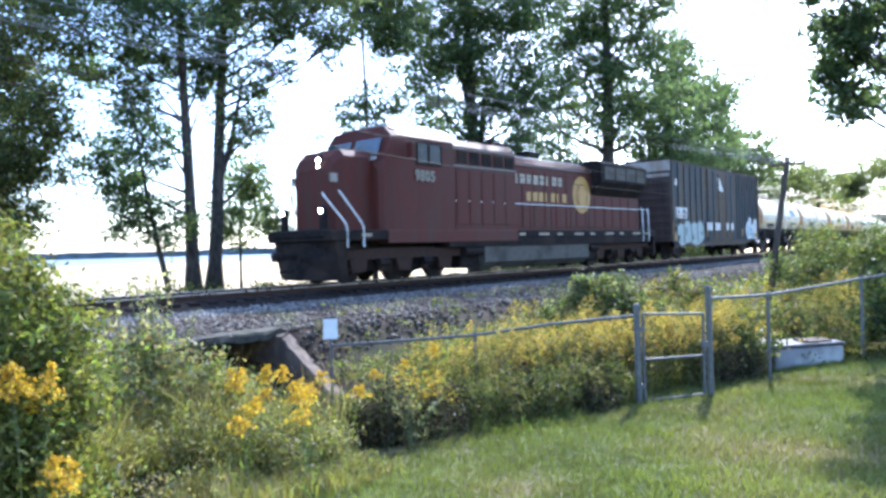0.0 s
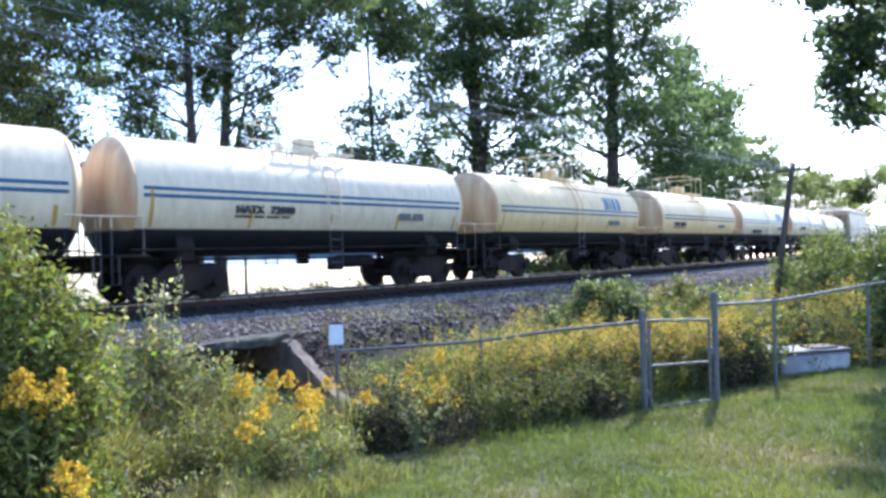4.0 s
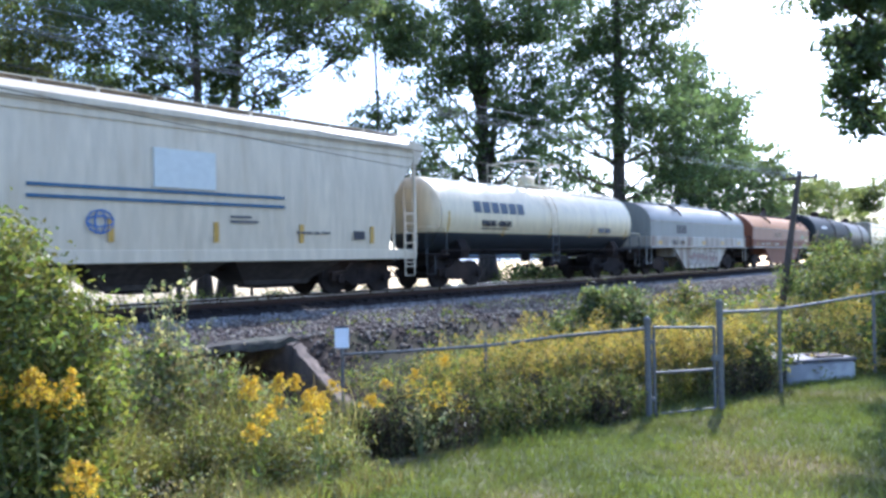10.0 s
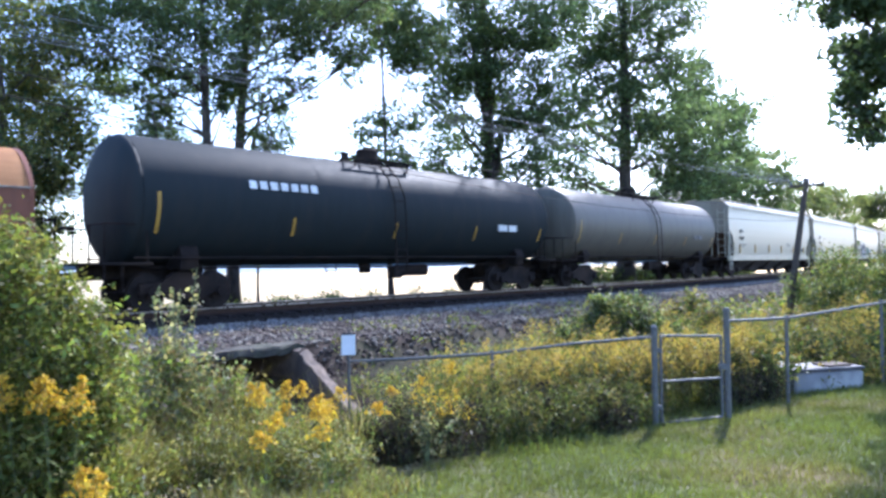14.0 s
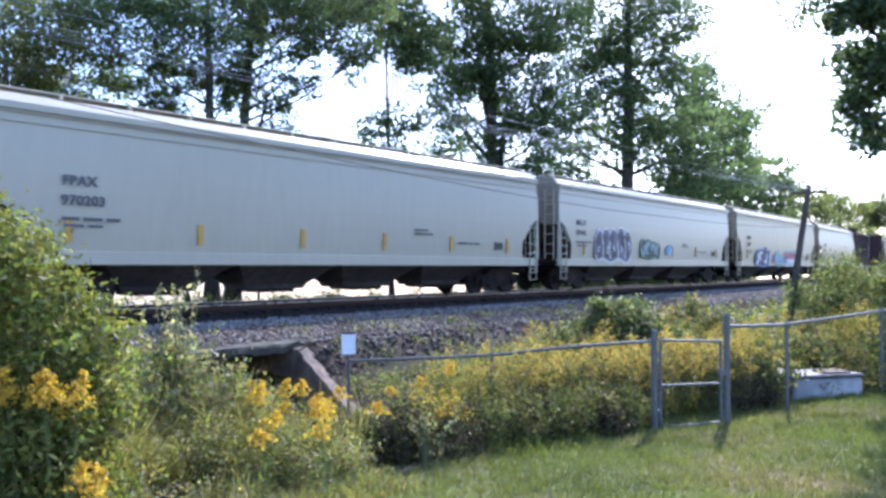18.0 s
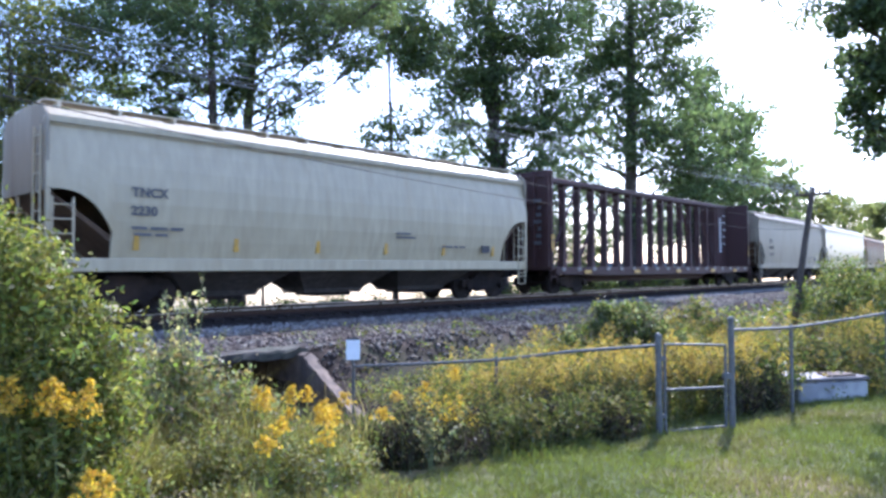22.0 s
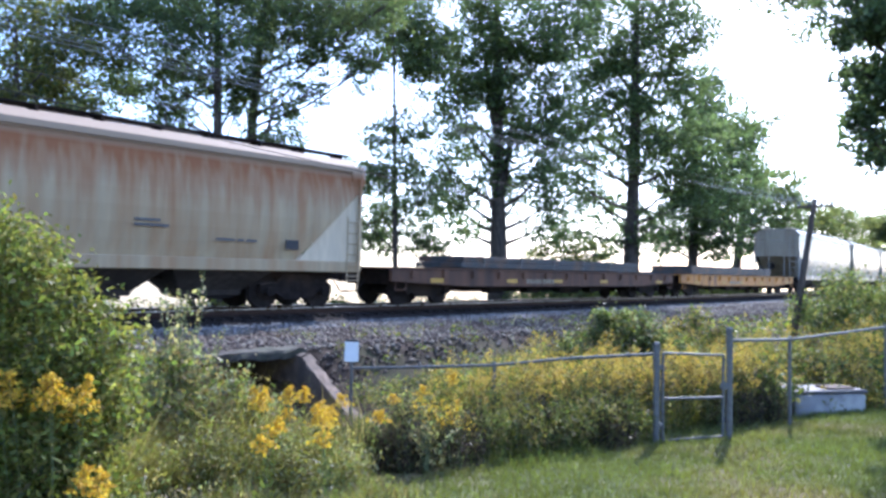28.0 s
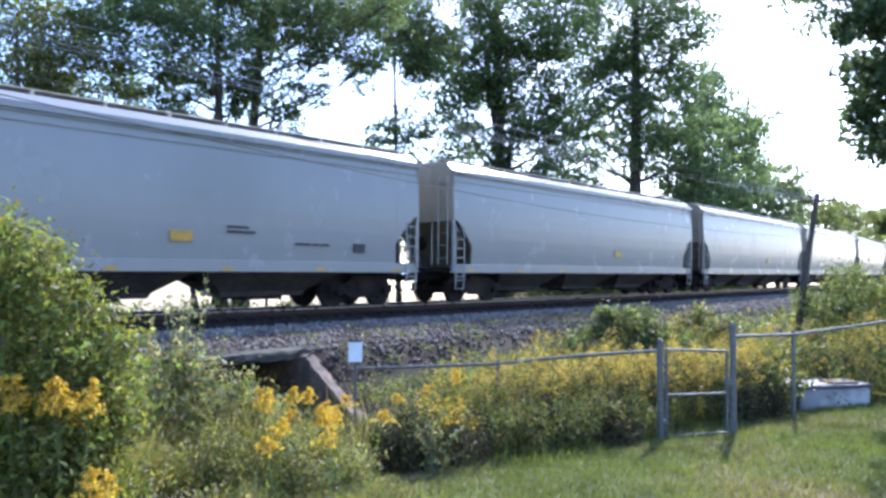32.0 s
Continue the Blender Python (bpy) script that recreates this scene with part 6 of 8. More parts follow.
    for o in root.children_recursive:
        for v in o.data.vertices:
            if v.co.z > 1.6:
                v.co.z = 1.6 + (v.co.z - 1.6) * 1.09
    return root

# ---------------------------------------------------------------- the train: every car with the place of its front along the train
TRAIN = []


def joins(ob, u, L, riders=()):
    TRAIN.append((ob, u, L, 0.0, 0.0))
    for r, dx, z in riders:
        TRAIN.append((r, u, L, dx, z))


STRIPED = "white slurry tank car with two blue stripes and dark belly"
LOGO = dict(brand=(8.45, 2.80, (0.40, 0.14, 0.36, 0.30), 0.58), brand_mat=BLUE_STRIPE)
joins(locomotive(), -221.45, 22.0)
joins(boxcar(15.35), -197.75, 15.35)
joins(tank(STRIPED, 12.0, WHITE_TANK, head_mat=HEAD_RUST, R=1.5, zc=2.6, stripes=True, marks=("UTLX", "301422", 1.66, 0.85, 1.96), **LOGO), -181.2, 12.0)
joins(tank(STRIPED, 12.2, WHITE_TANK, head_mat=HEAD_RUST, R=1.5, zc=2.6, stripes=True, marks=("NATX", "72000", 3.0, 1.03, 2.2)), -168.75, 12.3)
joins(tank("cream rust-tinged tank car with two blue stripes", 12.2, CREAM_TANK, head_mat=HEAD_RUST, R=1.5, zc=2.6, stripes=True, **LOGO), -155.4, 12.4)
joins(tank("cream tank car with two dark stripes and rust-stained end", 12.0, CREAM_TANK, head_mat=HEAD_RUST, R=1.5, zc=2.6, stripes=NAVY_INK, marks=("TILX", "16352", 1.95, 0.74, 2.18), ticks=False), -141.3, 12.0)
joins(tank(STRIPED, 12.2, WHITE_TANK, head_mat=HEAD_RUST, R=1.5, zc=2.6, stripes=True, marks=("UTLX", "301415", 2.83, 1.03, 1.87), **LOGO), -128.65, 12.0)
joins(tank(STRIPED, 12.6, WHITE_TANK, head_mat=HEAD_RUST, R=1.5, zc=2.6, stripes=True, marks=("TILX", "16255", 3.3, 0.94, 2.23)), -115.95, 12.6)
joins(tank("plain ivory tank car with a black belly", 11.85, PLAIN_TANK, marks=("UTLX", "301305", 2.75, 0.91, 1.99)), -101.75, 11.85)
joins(hopper("cream sloped-end covered hopper with blue stripes", 16.5, HOPPER_CREAM, 4.5, 3, ("ACFX", "51223", 2.9), GREY_INK, style="acf", stripes=True), -88.4, 16.5)
joins(tank("long white tank car with black lower half", 14.2, PLAIN_TANK, marks=("PROX", "42112", 2.6, 0.95), brand=(2.15, 2.62, (0.42,) * 6, 0.42)), -70.95, 14.4)
joins(coil_car("grey steel-coil car with rounded hood and graffiti", 13.6, COIL_GREY, COIL_PALE, ("CGLX", "12085"), True), -55.3, 13.6)
joins(coil_car("red-brown steel-coil car with rounded hood", 15.2, COIL_RED, COIL_DARK), -39.8, 15.2)
joins(tank("large black tank car with white markings", 16.7, BLACK_TANK, R=1.62, zc=2.70, brand=(3.2, 3.05, (0.22,) * 7, 0.22), brand_mat=WHITE_INK, ink=WHITE_INK, platform_mat=UNDER, caged=False), -22.8, 16.7)
joins(tank("dull grey tank car with dark bands", 15.8, GREY_TANK, R=1.6, zc=2.68, ink=WHITE_INK, platform_mat=UNDER, caged=False), -4.8, 15.8)
joins(hopper("light grey covered hopper with bowed sides", 18.6, HOPPER_GREY, 4.2, 4, ("FPAX", "970249", 2.4)), 12.7, 18.6)
joins(hopper("light grey covered hopper with bowed sides", 18.7, HOPPER_GREY, 4.2, 4, ("FPAX", "970203", 2.4)), 32.7, 18.7)
joins(hopper("light grey covered hopper covered in graffiti lettering", 18.2, HOPPER_GREY, 4.2, 3, ("MLLX", "97142", 1.9), graffiti=[(2.7, 6.0, 1.2, 2.75, ("violet", "black", "white"), 5, 5), (6.9, 9.0, 1.35, 2.35, ("black", "teal", "green"), 6, 4), (9.7, 10.4, 1.55, 2.15, ("sky", "blue"), 9, 1)]), 52.8, 18.2)
joins(hopper("light tan covered hopper with blue graffiti lettering", 18.6, HOPPER_TAN, 4.2, 3, ("MLLX", "26337", 2.4), BLACK_INK, graffiti=[(3.3, 6.8, 1.0, 2.3, ("black", "white", "blue"), 11, 4), (6.85, 7.6, 1.2, 2.0, ("violet", "red"), 12, 1), (7.7, 9.5, 1.0, 2.1, ("sky", "teal", "green"), 15, 2), ("2TRAINZ", 10.05, 12.95, 1.0, 1.98)]), 72.4, 18.6)
joins(hopper("light grey covered hopper with round-cut ends", 16.4, HOPPER_TAN, 4.22, 3, ("TNCX", "2230", 2.4), bow=0.30, cut=1.35), 92.7, 16.4)
joins(centerbeam(21.9), 110.8, 21.9)
joins(hopper("weathered grey covered hopper with rust patches", 16.4, HOPPER_OLD, 4.2, 3, ("CITX", "222153", 2.7), BLACK_INK, yellow=False, cut=1.1), 134.4, 16.4)
joins(hopper("light grey covered hopper with clean sides", 18.7, HOPPER_GREY, 4.2, 3, ("MLLX", "", 2.2)), 152.1, 18.7)
joins(hopper("old hopper streaked with orange rust", 17.0, RUSTY, 3.95, 4, ("NLSX", "1256", 2.7), GREY_INK, style="slant", yellow=False, ribs=0, bow=0.26), 172.15, 17.0)
SLAB = material("hot_rolled_steel", (0.05, 0.053, 0.055), 0.6, 0.0, spec=0.35, stain=(0.12, 0.07, 0.04), stain_scale=1.2)
joins(flat_car("rusty brown flat car carrying steel slabs", 19.2, BROWN_FLAT, 1, BROWN_FLAT), 190.4, 19.2, [(slab_load(12.6, 0.42, 2, "stack of dark steel slabs strapped to the flat car", SLAB), 3.6, 1.21)])
joins(flat_car("faded orange flat car carrying steel slabs", 19.6, ORANGE, 1, ORANGE), 210.55, 19.6, [(slab_load(13.6, 0.46, 1, "thick dark steel slab strapped to the flat car", SLAB), 2.2, 1.21)])
CLEAN = dict(eave=4.35, pockets=3, yellow="sill")
lead = hopper("clean light grey covered hopper with bright roof edge", 18.7, WHITE, marks=("CPCX", "617066", 2.5), mark_mat=BLACK_INK, **CLEAN)
joins(lead, 231.45, 18.7)
follow = hopper("clean light grey covered hopper with bright roof edge", 18.4, WHITE, **CLEAN)
joins(follow, 251.7, 18.4)
for k in range(5):
    joins(copy_thing(follow, Matrix()), 271.6 + 19.9 * k, 18.4)


def train_pose(u, L, dx, dz, t):
    """Where a car stands at t seconds: its two trucks on the line of the track."""
    s = u - (14.647 * (t - 16) + 0.0018 * (t - 16) ** 2)
    a, b = on_track(s + 0.12 * L), on_track(s + 0.88 * L)
    d = (b - a).normalized()
    p = a + d * (dx - 0.12 * L)
    return pose(p.x, p.y, RAIL_Z + dz, 0, 0, math.degrees(math.atan2(d.y, d.x)))


def motions():
    for ob, u, L, dx, dz in TRAIN:
        walk(ob, [(t, train_pose(u, L, dx, dz, t)) for t in range(0, 33)])

# ---------------------------------------------------------------- trees behind the track and over the lawn
TREES = [  # place, height of trunk top and its lean, trunk radius, fork, leaf tint, label, crown lobes (aside, up, radius)
    (-15.55, 24.94, 10.5, -0.12, 0.24, 0, 3, "dark leafy tree beside the lake",
     [(-0.1, 10.1, 1.93), (1.3, 9.9, 1.07), (-0.2, 7.6, 1.71), (0.6, 6.2, 1.51), (2.1, 6.2, 1.17), (3.0, 6.4, 0.76), (1.5, 4.6, 1.07), (-0.1, 4.2, 1.17), (0.9, 3.1, 0.82), (2.5, 5.2, 0.86), (-0.8, 12.1, 1.93), (-1.9, 8.8, 1.93), (-1.8, 5.6, 1.71), (0.1, 5.2, 1.39), (1.2, 5.2, 1.07), (2.4, 7.4, 0.86), (0.7, 3.5, 1.07), (-0.1, 2.4, 1.17), (1.6, 3.2, 0.82), (-1.3, 3.2, 1.51)]),
    (-15.96, 26.94, 10.7, -0.06, 0.20, 0, 2, "slender leafy tree beside the lake",
     [(0.3, 12.5, 1.29), (-0.2, 9.2, 1.07), (0.9, 8.1, 0.86)]),
    (-9.87, 29.94, 16.2, -0.25, 0.30, 0, 0, "tall straight-trunked tree with open leafy crown",
     [(-4.0, 11.3, 1.43), (-2.3, 11.8, 1.67), (-3.2, 9.6, 1.31), (-1.5, 9.6, 1.19), (0.1, 11.8, 1.79), (-2.2, 8.0, 0.91), (-3.3, 6.2, 0.72), (-2.4, 5.2, 0.72), (0.6, 10.1, 0.84), (-0.2, 14.5, 2.15), (-2.2, 14.7, 1.91), (-3.9, 14.0, 1.19), (-5.3, 12.7, 0.84), (-1.1, 10.6, 1.07), (0.7, 8.7, 0.72), (-2.8, 12.8, 1.31), (-4.7, 9.8, 0.91), (-1.2, 6.9, 0.62)]),
    (-9.35, 30.94, 16.7, 1.12, 0.33, 1, 1, "tall tree with forked trunk and open leafy crown",
     [(0.8, 11.4, 1.28), (2.5, 12.2, 1.36), (3.4, 11.1, 0.69), (1.8, 9.5, 0.99), (1.1, 7.1, 0.94), (1.7, 5.7, 0.74), (4.8, 12.2, 1.36), (5.3, 10.6, 0.74), (3.2, 13.7, 1.60), (1.2, 15.0, 2.22), (4.2, 14.7, 1.48), (6.5, 13.2, 0.99), (2.2, 13.5, 1.11), (0.2, 13.2, 1.36), (3.1, 9.9, 0.69), (4.0, 13.2, 1.04), (5.8, 11.5, 0.69), (0.1, 9.9, 0.94), (2.1, 7.9, 0.79)]),
    (-10.06, 27.94, 8.2, -1.58, 0.13, 0, 0, "slender leaning tree with small leafy crown",
     [(-1.2, 6.8, 1.09), (-0.5, 5.7, 0.89), (-1.6, 4.4, 1.03), (-2.3, 5.5, 0.78), (-1.8, 3.4, 1.03), (-0.4, 3.3, 1.14)]),
    (-8.69, 32.94, 7.8, 0.04, 0.07, 0, 1, "young slender tree among taller trunks",
     [(0.3, 3.9, 1.47), (1.4, 3.3, 1.00), (-0.0, 5.6, 0.92), (0.8, 4.6, 1.00), (-0.8, 3.5, 0.79)]),
    (-2.72, 35.94, 16.9, -0.56, 0.15, 0, 1, "narrow tree with drooping leafy branches",
     [(-0.3, 13.9, 1.66), (0.9, 14.5, 1.43), (-1.0, 8.8, 0.83), (0.4, 9.1, 1.29), (-1.6, 6.9, 1.03), (-0.2, 6.9, 1.35), (-1.9, 4.8, 1.35), (-0.1, 4.3, 1.61), (1.1, 6.1, 1.15), (-2.5, 3.4, 0.89), (1.6, 3.5, 1.03), (-0.6, 16.6, 1.92), (1.5, 12.2, 1.23), (0.6, 12.5, 0.89), (2.0, 13.9, 1.06)]),
    (2.88, 41.94, 20.1, -0.35, 0.55, 2, 0, "massive tree with thick forked trunk and dense crown",
     [(-2.0, 16.0, 1.84), (0.4, 16.4, 2.41), (2.4, 15.0, 1.84), (-2.9, 12.6, 1.40), (-0.6, 12.3, 2.21), (1.8, 11.3, 1.84), (-1.9, 9.9, 1.54), (0.5, 9.2, 1.74), (-2.9, 6.2, 1.20), (-2.2, 4.9, 1.15), (2.7, 7.9, 1.30), (3.3, 6.6, 1.10), (-3.2, 8.3, 1.20), (-1.3, 19.1, 2.68), (2.0, 19.1, 2.68), (-4.2, 14.6, 1.34), (3.7, 16.1, 1.54), (3.9, 13.3, 1.34), (3.5, 10.3, 1.27), (4.1, 18.8, 1.67), (-0.9, 6.9, 1.00), (1.5, 6.9, 1.30), (2.6, 5.0, 1.15), (-2.6, 6.9, 1.3), (-2.6, 10.8, 1.6), (3.2, 11.8, 1.5), (1.0, 14.0, 1.9), (-1.4, 14.2, 1.8)]),
    (13.18, 51.94, 24.6, 0.41, 0.62, 0, 0, "massive tree with thick trunk and broad crown",
     [(-3.3, 19.5, 2.28), (0.0, 20.4, 2.73), (3.1, 20.4, 2.28), (-2.4, 15.3, 2.28), (0.9, 15.7, 2.73), (4.0, 16.8, 1.49), (-2.4, 11.1, 2.07), (0.5, 11.6, 2.73), (-3.0, 8.2, 1.32), (-1.7, 7.2, 1.49), (2.5, 12.4, 2.28), (3.0, 8.7, 2.28), (1.3, 5.7, 1.82), (-0.8, 23.7, 3.31), (2.9, 22.9, 2.07), (-4.5, 13.6, 1.66), (-4.7, 9.4, 1.57), (-4.0, 5.7, 1.41), (-1.1, 4.5, 1.57), (4.4, 19.6, 1.49), (4.7, 14.5, 1.37), (-1.0, 13.4, 2.2), (2.8, 17.6, 2.1), (-3.2, 17.4, 1.9), (5.2, 11.6, 1.9), (0.0, 18.0, 2.1), (5.4, 8.2, 1.9), (-5.2, 11.6, 1.5)]),
    (21.01, 61.94, 19.5, 0.68, 0.50, 0, 0, "broad leafy tree beside the railway",
     [(1.2, 18.0, 2.27), (0.2, 14.0, 2.71), (3.2, 15.8, 1.97), (1.2, 10.0, 2.71), (-0.3, 6.3, 2.57), (4.1, 13.0, 2.27), (3.2, 8.8, 2.71), (2.2, 5.4, 2.22), (-1.2, 8.5, 1.97), (-2.2, 5.0, 1.78), (5.1, 10.1, 1.88)]),
    (29.85, 74.94, 19.0, 2.06, 0.50, 0, 1, "broad leafy tree beside the railway",
     [(2.4, 17.8, 1.79), (2.4, 13.6, 2.75), (3.5, 9.5, 2.75), (4.9, 11.6, 2.15), (1.8, 7.0, 2.75), (5.8, 7.1, 2.15)]),
    (46.42, 94.94, 13.1, 0.01, 0.45, 0, 2, "distant leafy tree beside the railway",
     [(-0.4, 12.3, 1.97), (0.4, 8.5, 2.87), (2.0, 9.7, 2.12), (-1.9, 7.0, 2.27)]),
    (65.55, 117.94, 13.1, 0.03, 0.45, 0, 2, "distant leafy tree beside the railway",
     [(-1.8, 12.9, 2.44), (0.5, 10.3, 2.82), (-3.5, 9.8, 2.44), (1.9, 7.5, 2.82)]),
    (77.83, 129.94, 14.3, 0.05, 0.45, 0, 2, "distant leafy tree beside the railway",
     [(-1.5, 11.7, 2.90), (1.4, 11.5, 2.90), (3.6, 12.3, 3.62), (6.7, 13.4, 4.14), (1.6, 8.2, 3.11)]),
    (7.72, 47.94, 5.0, -0.02, 0.06, 0, 3, "pale green sapling on the lake bank",
     [(-1.2, 3.8, 1.0), (0.8, 3.5, 1.25), (-2.1, 2.8, 0.85), (2.2, 3.4, 0.9), (-0.4, 4.8, 0.7), (0.2, 2.2, 1.2), (1.6, 2.1, 1.0)]),
    (10.17, 12.94, 9.3, -0.23, 0.22, 0, 0, "near tree whose leafy branches overhang the lawn",
     [(-2.9, 6.7, 0.50), (-2.3, 6.7, 0.62), (-2.7, 5.8, 0.43), (-2.2, 5.6, 0.57), (-2.5, 4.9, 0.37), (-2.2, 4.5, 0.37), (-1.4, 6.5, 0.93), (-0.9, 5.1, 1.04), (0.2, 6.1, 1.24), (-1.7, 8.0, 1.14), (-0.2, 8.8, 1.24), (-3.0, 7.6, 0.47)]),
    # unseen tree added right of the view so its crown shades the chest
    (18.50, 25.50, 14.5, -0.30, 0.30, 0, 1, "tall leafy tree out of view, added to shade the chest",
     [(-5.3, 12.9, 1.40), (-4.0, 13.1, 1.40), (-2.2, 13.2, 1.80), (0.0, 13.5, 2.00)]),
]

for i, spec in enumerate(TREES):
    tree(*spec, seed=31 + i)


# ---------------------------------------------------------------- shrubs, weeds and grass
def leafy(name, label, category, x, y, blobs, leaf, mats, weights, seed, density=1.6, group="", kind="", aspect=1.7, sink=0.05):
    """A shrub: stems fanning from the ground to clusters of leaves; blobs: (dx, dy, height, radius)."""
    rnd = np.random.RandomState(seed)
    z0 = ground_z(x, y) - sink
    root = thing(name, label, category, group, kind)
    root.location = (x, y, z0)
    g = Geo()
    centres = []
    for dx, dy, up, r in blobs:
        m = 10
        d = rnd.normal(size=(m, 3))
        d /= np.linalg.norm(d, axis=1)[:, None]
        T = d * r * (0.4 + 0.6 * rnd.rand(m, 1)) + np.array([dx, dy, up])
        T[:, 2] = np.maximum(T[:, 2], 0.04)
        count = int(density * math.pi * r * r / (leaf * leaf * 0.147))
        centres.append(clumps(T, max(1, count // m), r * 0.3, rnd, 0.9))
        base = np.array([dx * 0.3, dy * 0.3, 0.0])
        for q in T[::2]:
            g.tube([base, base * 0.4 + q * 0.6 + (0, 0, 0.08 * up), q], 0.008, 4, 0.003)
    tagged(part("branchwork", g, STEM, root), kind="stuff")
    c = np.concatenate(centres)
    c[:, 2] = np.maximum(c[:, 2], 0.02)
    v, f = leaf_arrays(c, rnd, leaf, aspect)
    mesh_from("foliage", v, f, mats, rnd.choice(len(mats), len(f), p=weights), root)
    return root


MIX = [SHRUB[0], SHRUB[1], SHRUB[2], SHRUB[3]]
FIELD = SHRUB[:6]
# tall shrub at the near edge of the lawn
leafy("shrub", "tall yellow-green leafy shrub beside the lawn", "shrub", -3.05, 5.15, [(-0.9, 0.1, 2.0, 0.45), (-0.55, 0.1, 2.35, 0.36), (-0.15, 0.1, 2.2, 0.3), (0.1, 0, 2.05, 0.28), (0.32, 0, 1.8, 0.28), (0.42, 0, 1.5, 0.32), (0.52, 0, 0.85, 0.32), (-0.5, 0, 0.9, 0.6), (-0.15, 0.1, 1.45, 0.5), (-0.4, 0, 1.95, 0.4), (0.15, 0, 1.15, 0.45), (0.3, -0.1, 0.7, 0.4), (-0.1, 0, 0.45, 0.5), (0.0, 0, 1.72, 0.3)], 0.058, MIX, [0.52, 0.06, 0.4, 0.02], 201, 1.9, aspect=2.4)
leafy("shrub", "yellow-green leafy shrub beside the lawn", "shrub", -2.75, 4.9, [(0, 0, 0.6, 0.42), (0.1, 0.1, 1.05, 0.34), (-0.25, 0, 1.0, 0.4), (0.25, 0, 0.35, 0.35), (0.0, 0, 1.35, 0.25)], 0.055, MIX, [0.52, 0.1, 0.36, 0.02], 202, 1.9, aspect=2.4)
leafy("shrub", "bushy green shrub on the bank of the ditch", "shrub", -3.6, 7.4, [(0, 0, 0.45, 0.5), (0.5, 0.2, 0.55, 0.42), (-0.5, 0, 0.6, 0.5), (0.9, 0, 0.4, 0.35)], 0.06, [SHRUB[0], SHRUB[1], SHRUB[5], SHRUB[3]], [0.22, 0.06, 0.38, 0.34], 203, 1.1)
leafy("shrub", "bushy green shrub with glossy leaves", "shrub", -2.5, 7.6, [(0, 0, 0.55, 0.42), (0.4, 0.1, 0.6, 0.38), (-0.3, 0.2, 0.95, 0.4), (0.75, 0, 0.35, 0.32), (-0.6, 0, 1.15, 0.32), (0.1, 0.1, 0.95, 0.32)], 0.06, [SHRUB[0], SHRUB[1], SHRUB[5], SHRUB[3]], [0.22, 0.05, 0.40, 0.33], 204, 1.05)
leafy("shrub", "low mixed weeds on the bank of the ditch", "weeds", -1.9, 6.6, [(0, 0, 0.3, 0.4), (0.5, 0.2, 0.35, 0.4), (-0.5, 0, 0.4, 0.45), (0.8, 0.3, 0.25, 0.32)], 0.045, [SHRUB[4], SHRUB[0], SHRUB[5], SHRUB[6]], [0.4, 0.2, 0.25, 0.15], 205, 1.6, aspect=3.0)
# vine-covered shrubs between fence and track
leafy("shrub", "vine-covered shrub with silvery leaf tops on the railway bank", "shrub", 3.6, 15.0, [(-0.95, 0, 0.6, 0.42), (-0.35, 0.2, 1.0, 0.45), (0.35, 0, 1.0, 0.5), (0.85, -0.1, 0.75, 0.45), (-0.05, -0.2, 0.45, 0.5), (-0.25, 0.2, 1.45, 0.22), (0.1, 0.3, 1.2, 0.4), (0.6, -0.3, 0.35, 0.5), (-0.6, -0.1, 0.3, 0.45)], 0.075, FIELD, [0.14, 0.42, 0.04, 0.10, 0.04, 0.26], 206, 2.9)
leafy("shrub", "brown-green shrub on the railway bank", "shrub", 6.5, 18.2, [(-0.7, 0, 0.7, 0.5), (0, 0.2, 0.95, 0.55), (0.7, 0, 0.85, 0.5), (0.3, 0, 0.4, 0.5), (-1.1, 0, 0.4, 0.4)], 0.10, FIELD, [0.12, 0.3, 0.1, 0.28, 0.14, 0.06], 207, 1.5)
leafy("shrub", "dense green shrub beside the wooden pole", "shrub", 12.1, 20.0, [(-1.4, 0, 0.9, 0.6), (-0.6, 0.3, 1.4, 0.6), (0.2, 0, 1.5, 0.65), (1.0, 0.3, 1.6, 0.7), (0, -0.3, 0.7, 0.8), (1.6, 0, 1.0, 0.8)], 0.09, FIELD, [0.22, 0.4, 0.06, 0.06, 0.1, 0.16], 208, 1.5)
leafy("shrub", "dense green shrub beside the wooden pole", "shrub", 13.6, 23.5, [(-1.4, 0, 1.2, 0.7), (-0.5, 0.3, 1.8, 0.7), (0.4, 0, 1.6, 0.8), (1.4, 0.3, 1.7, 0.8), (0, -0.3, 0.8, 0.9), (2.2, 0, 1.2, 0.9)], 0.10, FIELD, [0.25, 0.4, 0.08, 0.05, 0.1, 0.12], 209, 1.5)
leafy("shrub", "dark leafy shrub beside the white chest", "shrub", 7.6, 11.6, [(-0.2, 0, 0.5, 0.5), (0.2, 0.1, 1.0, 0.5), (0.7, 0, 0.7, 0.6), (0.1, 0, 0.25, 0.4)], 0.09, MIX, [0.2, 0.7, 0.08, 0.02], 210, 2.0)
leafy("shrub", "dark purple-brown weeds behind the fence", "weeds", 4.5, 10.6, [(-0.5, 0, 0.25, 0.35), (0, 0.1, 0.45, 0.4), (0.4, 0, 0.3, 0.35)], 0.08, MIX, [0.1, 0.75, 0.05, 0.10], 211, 2.0)


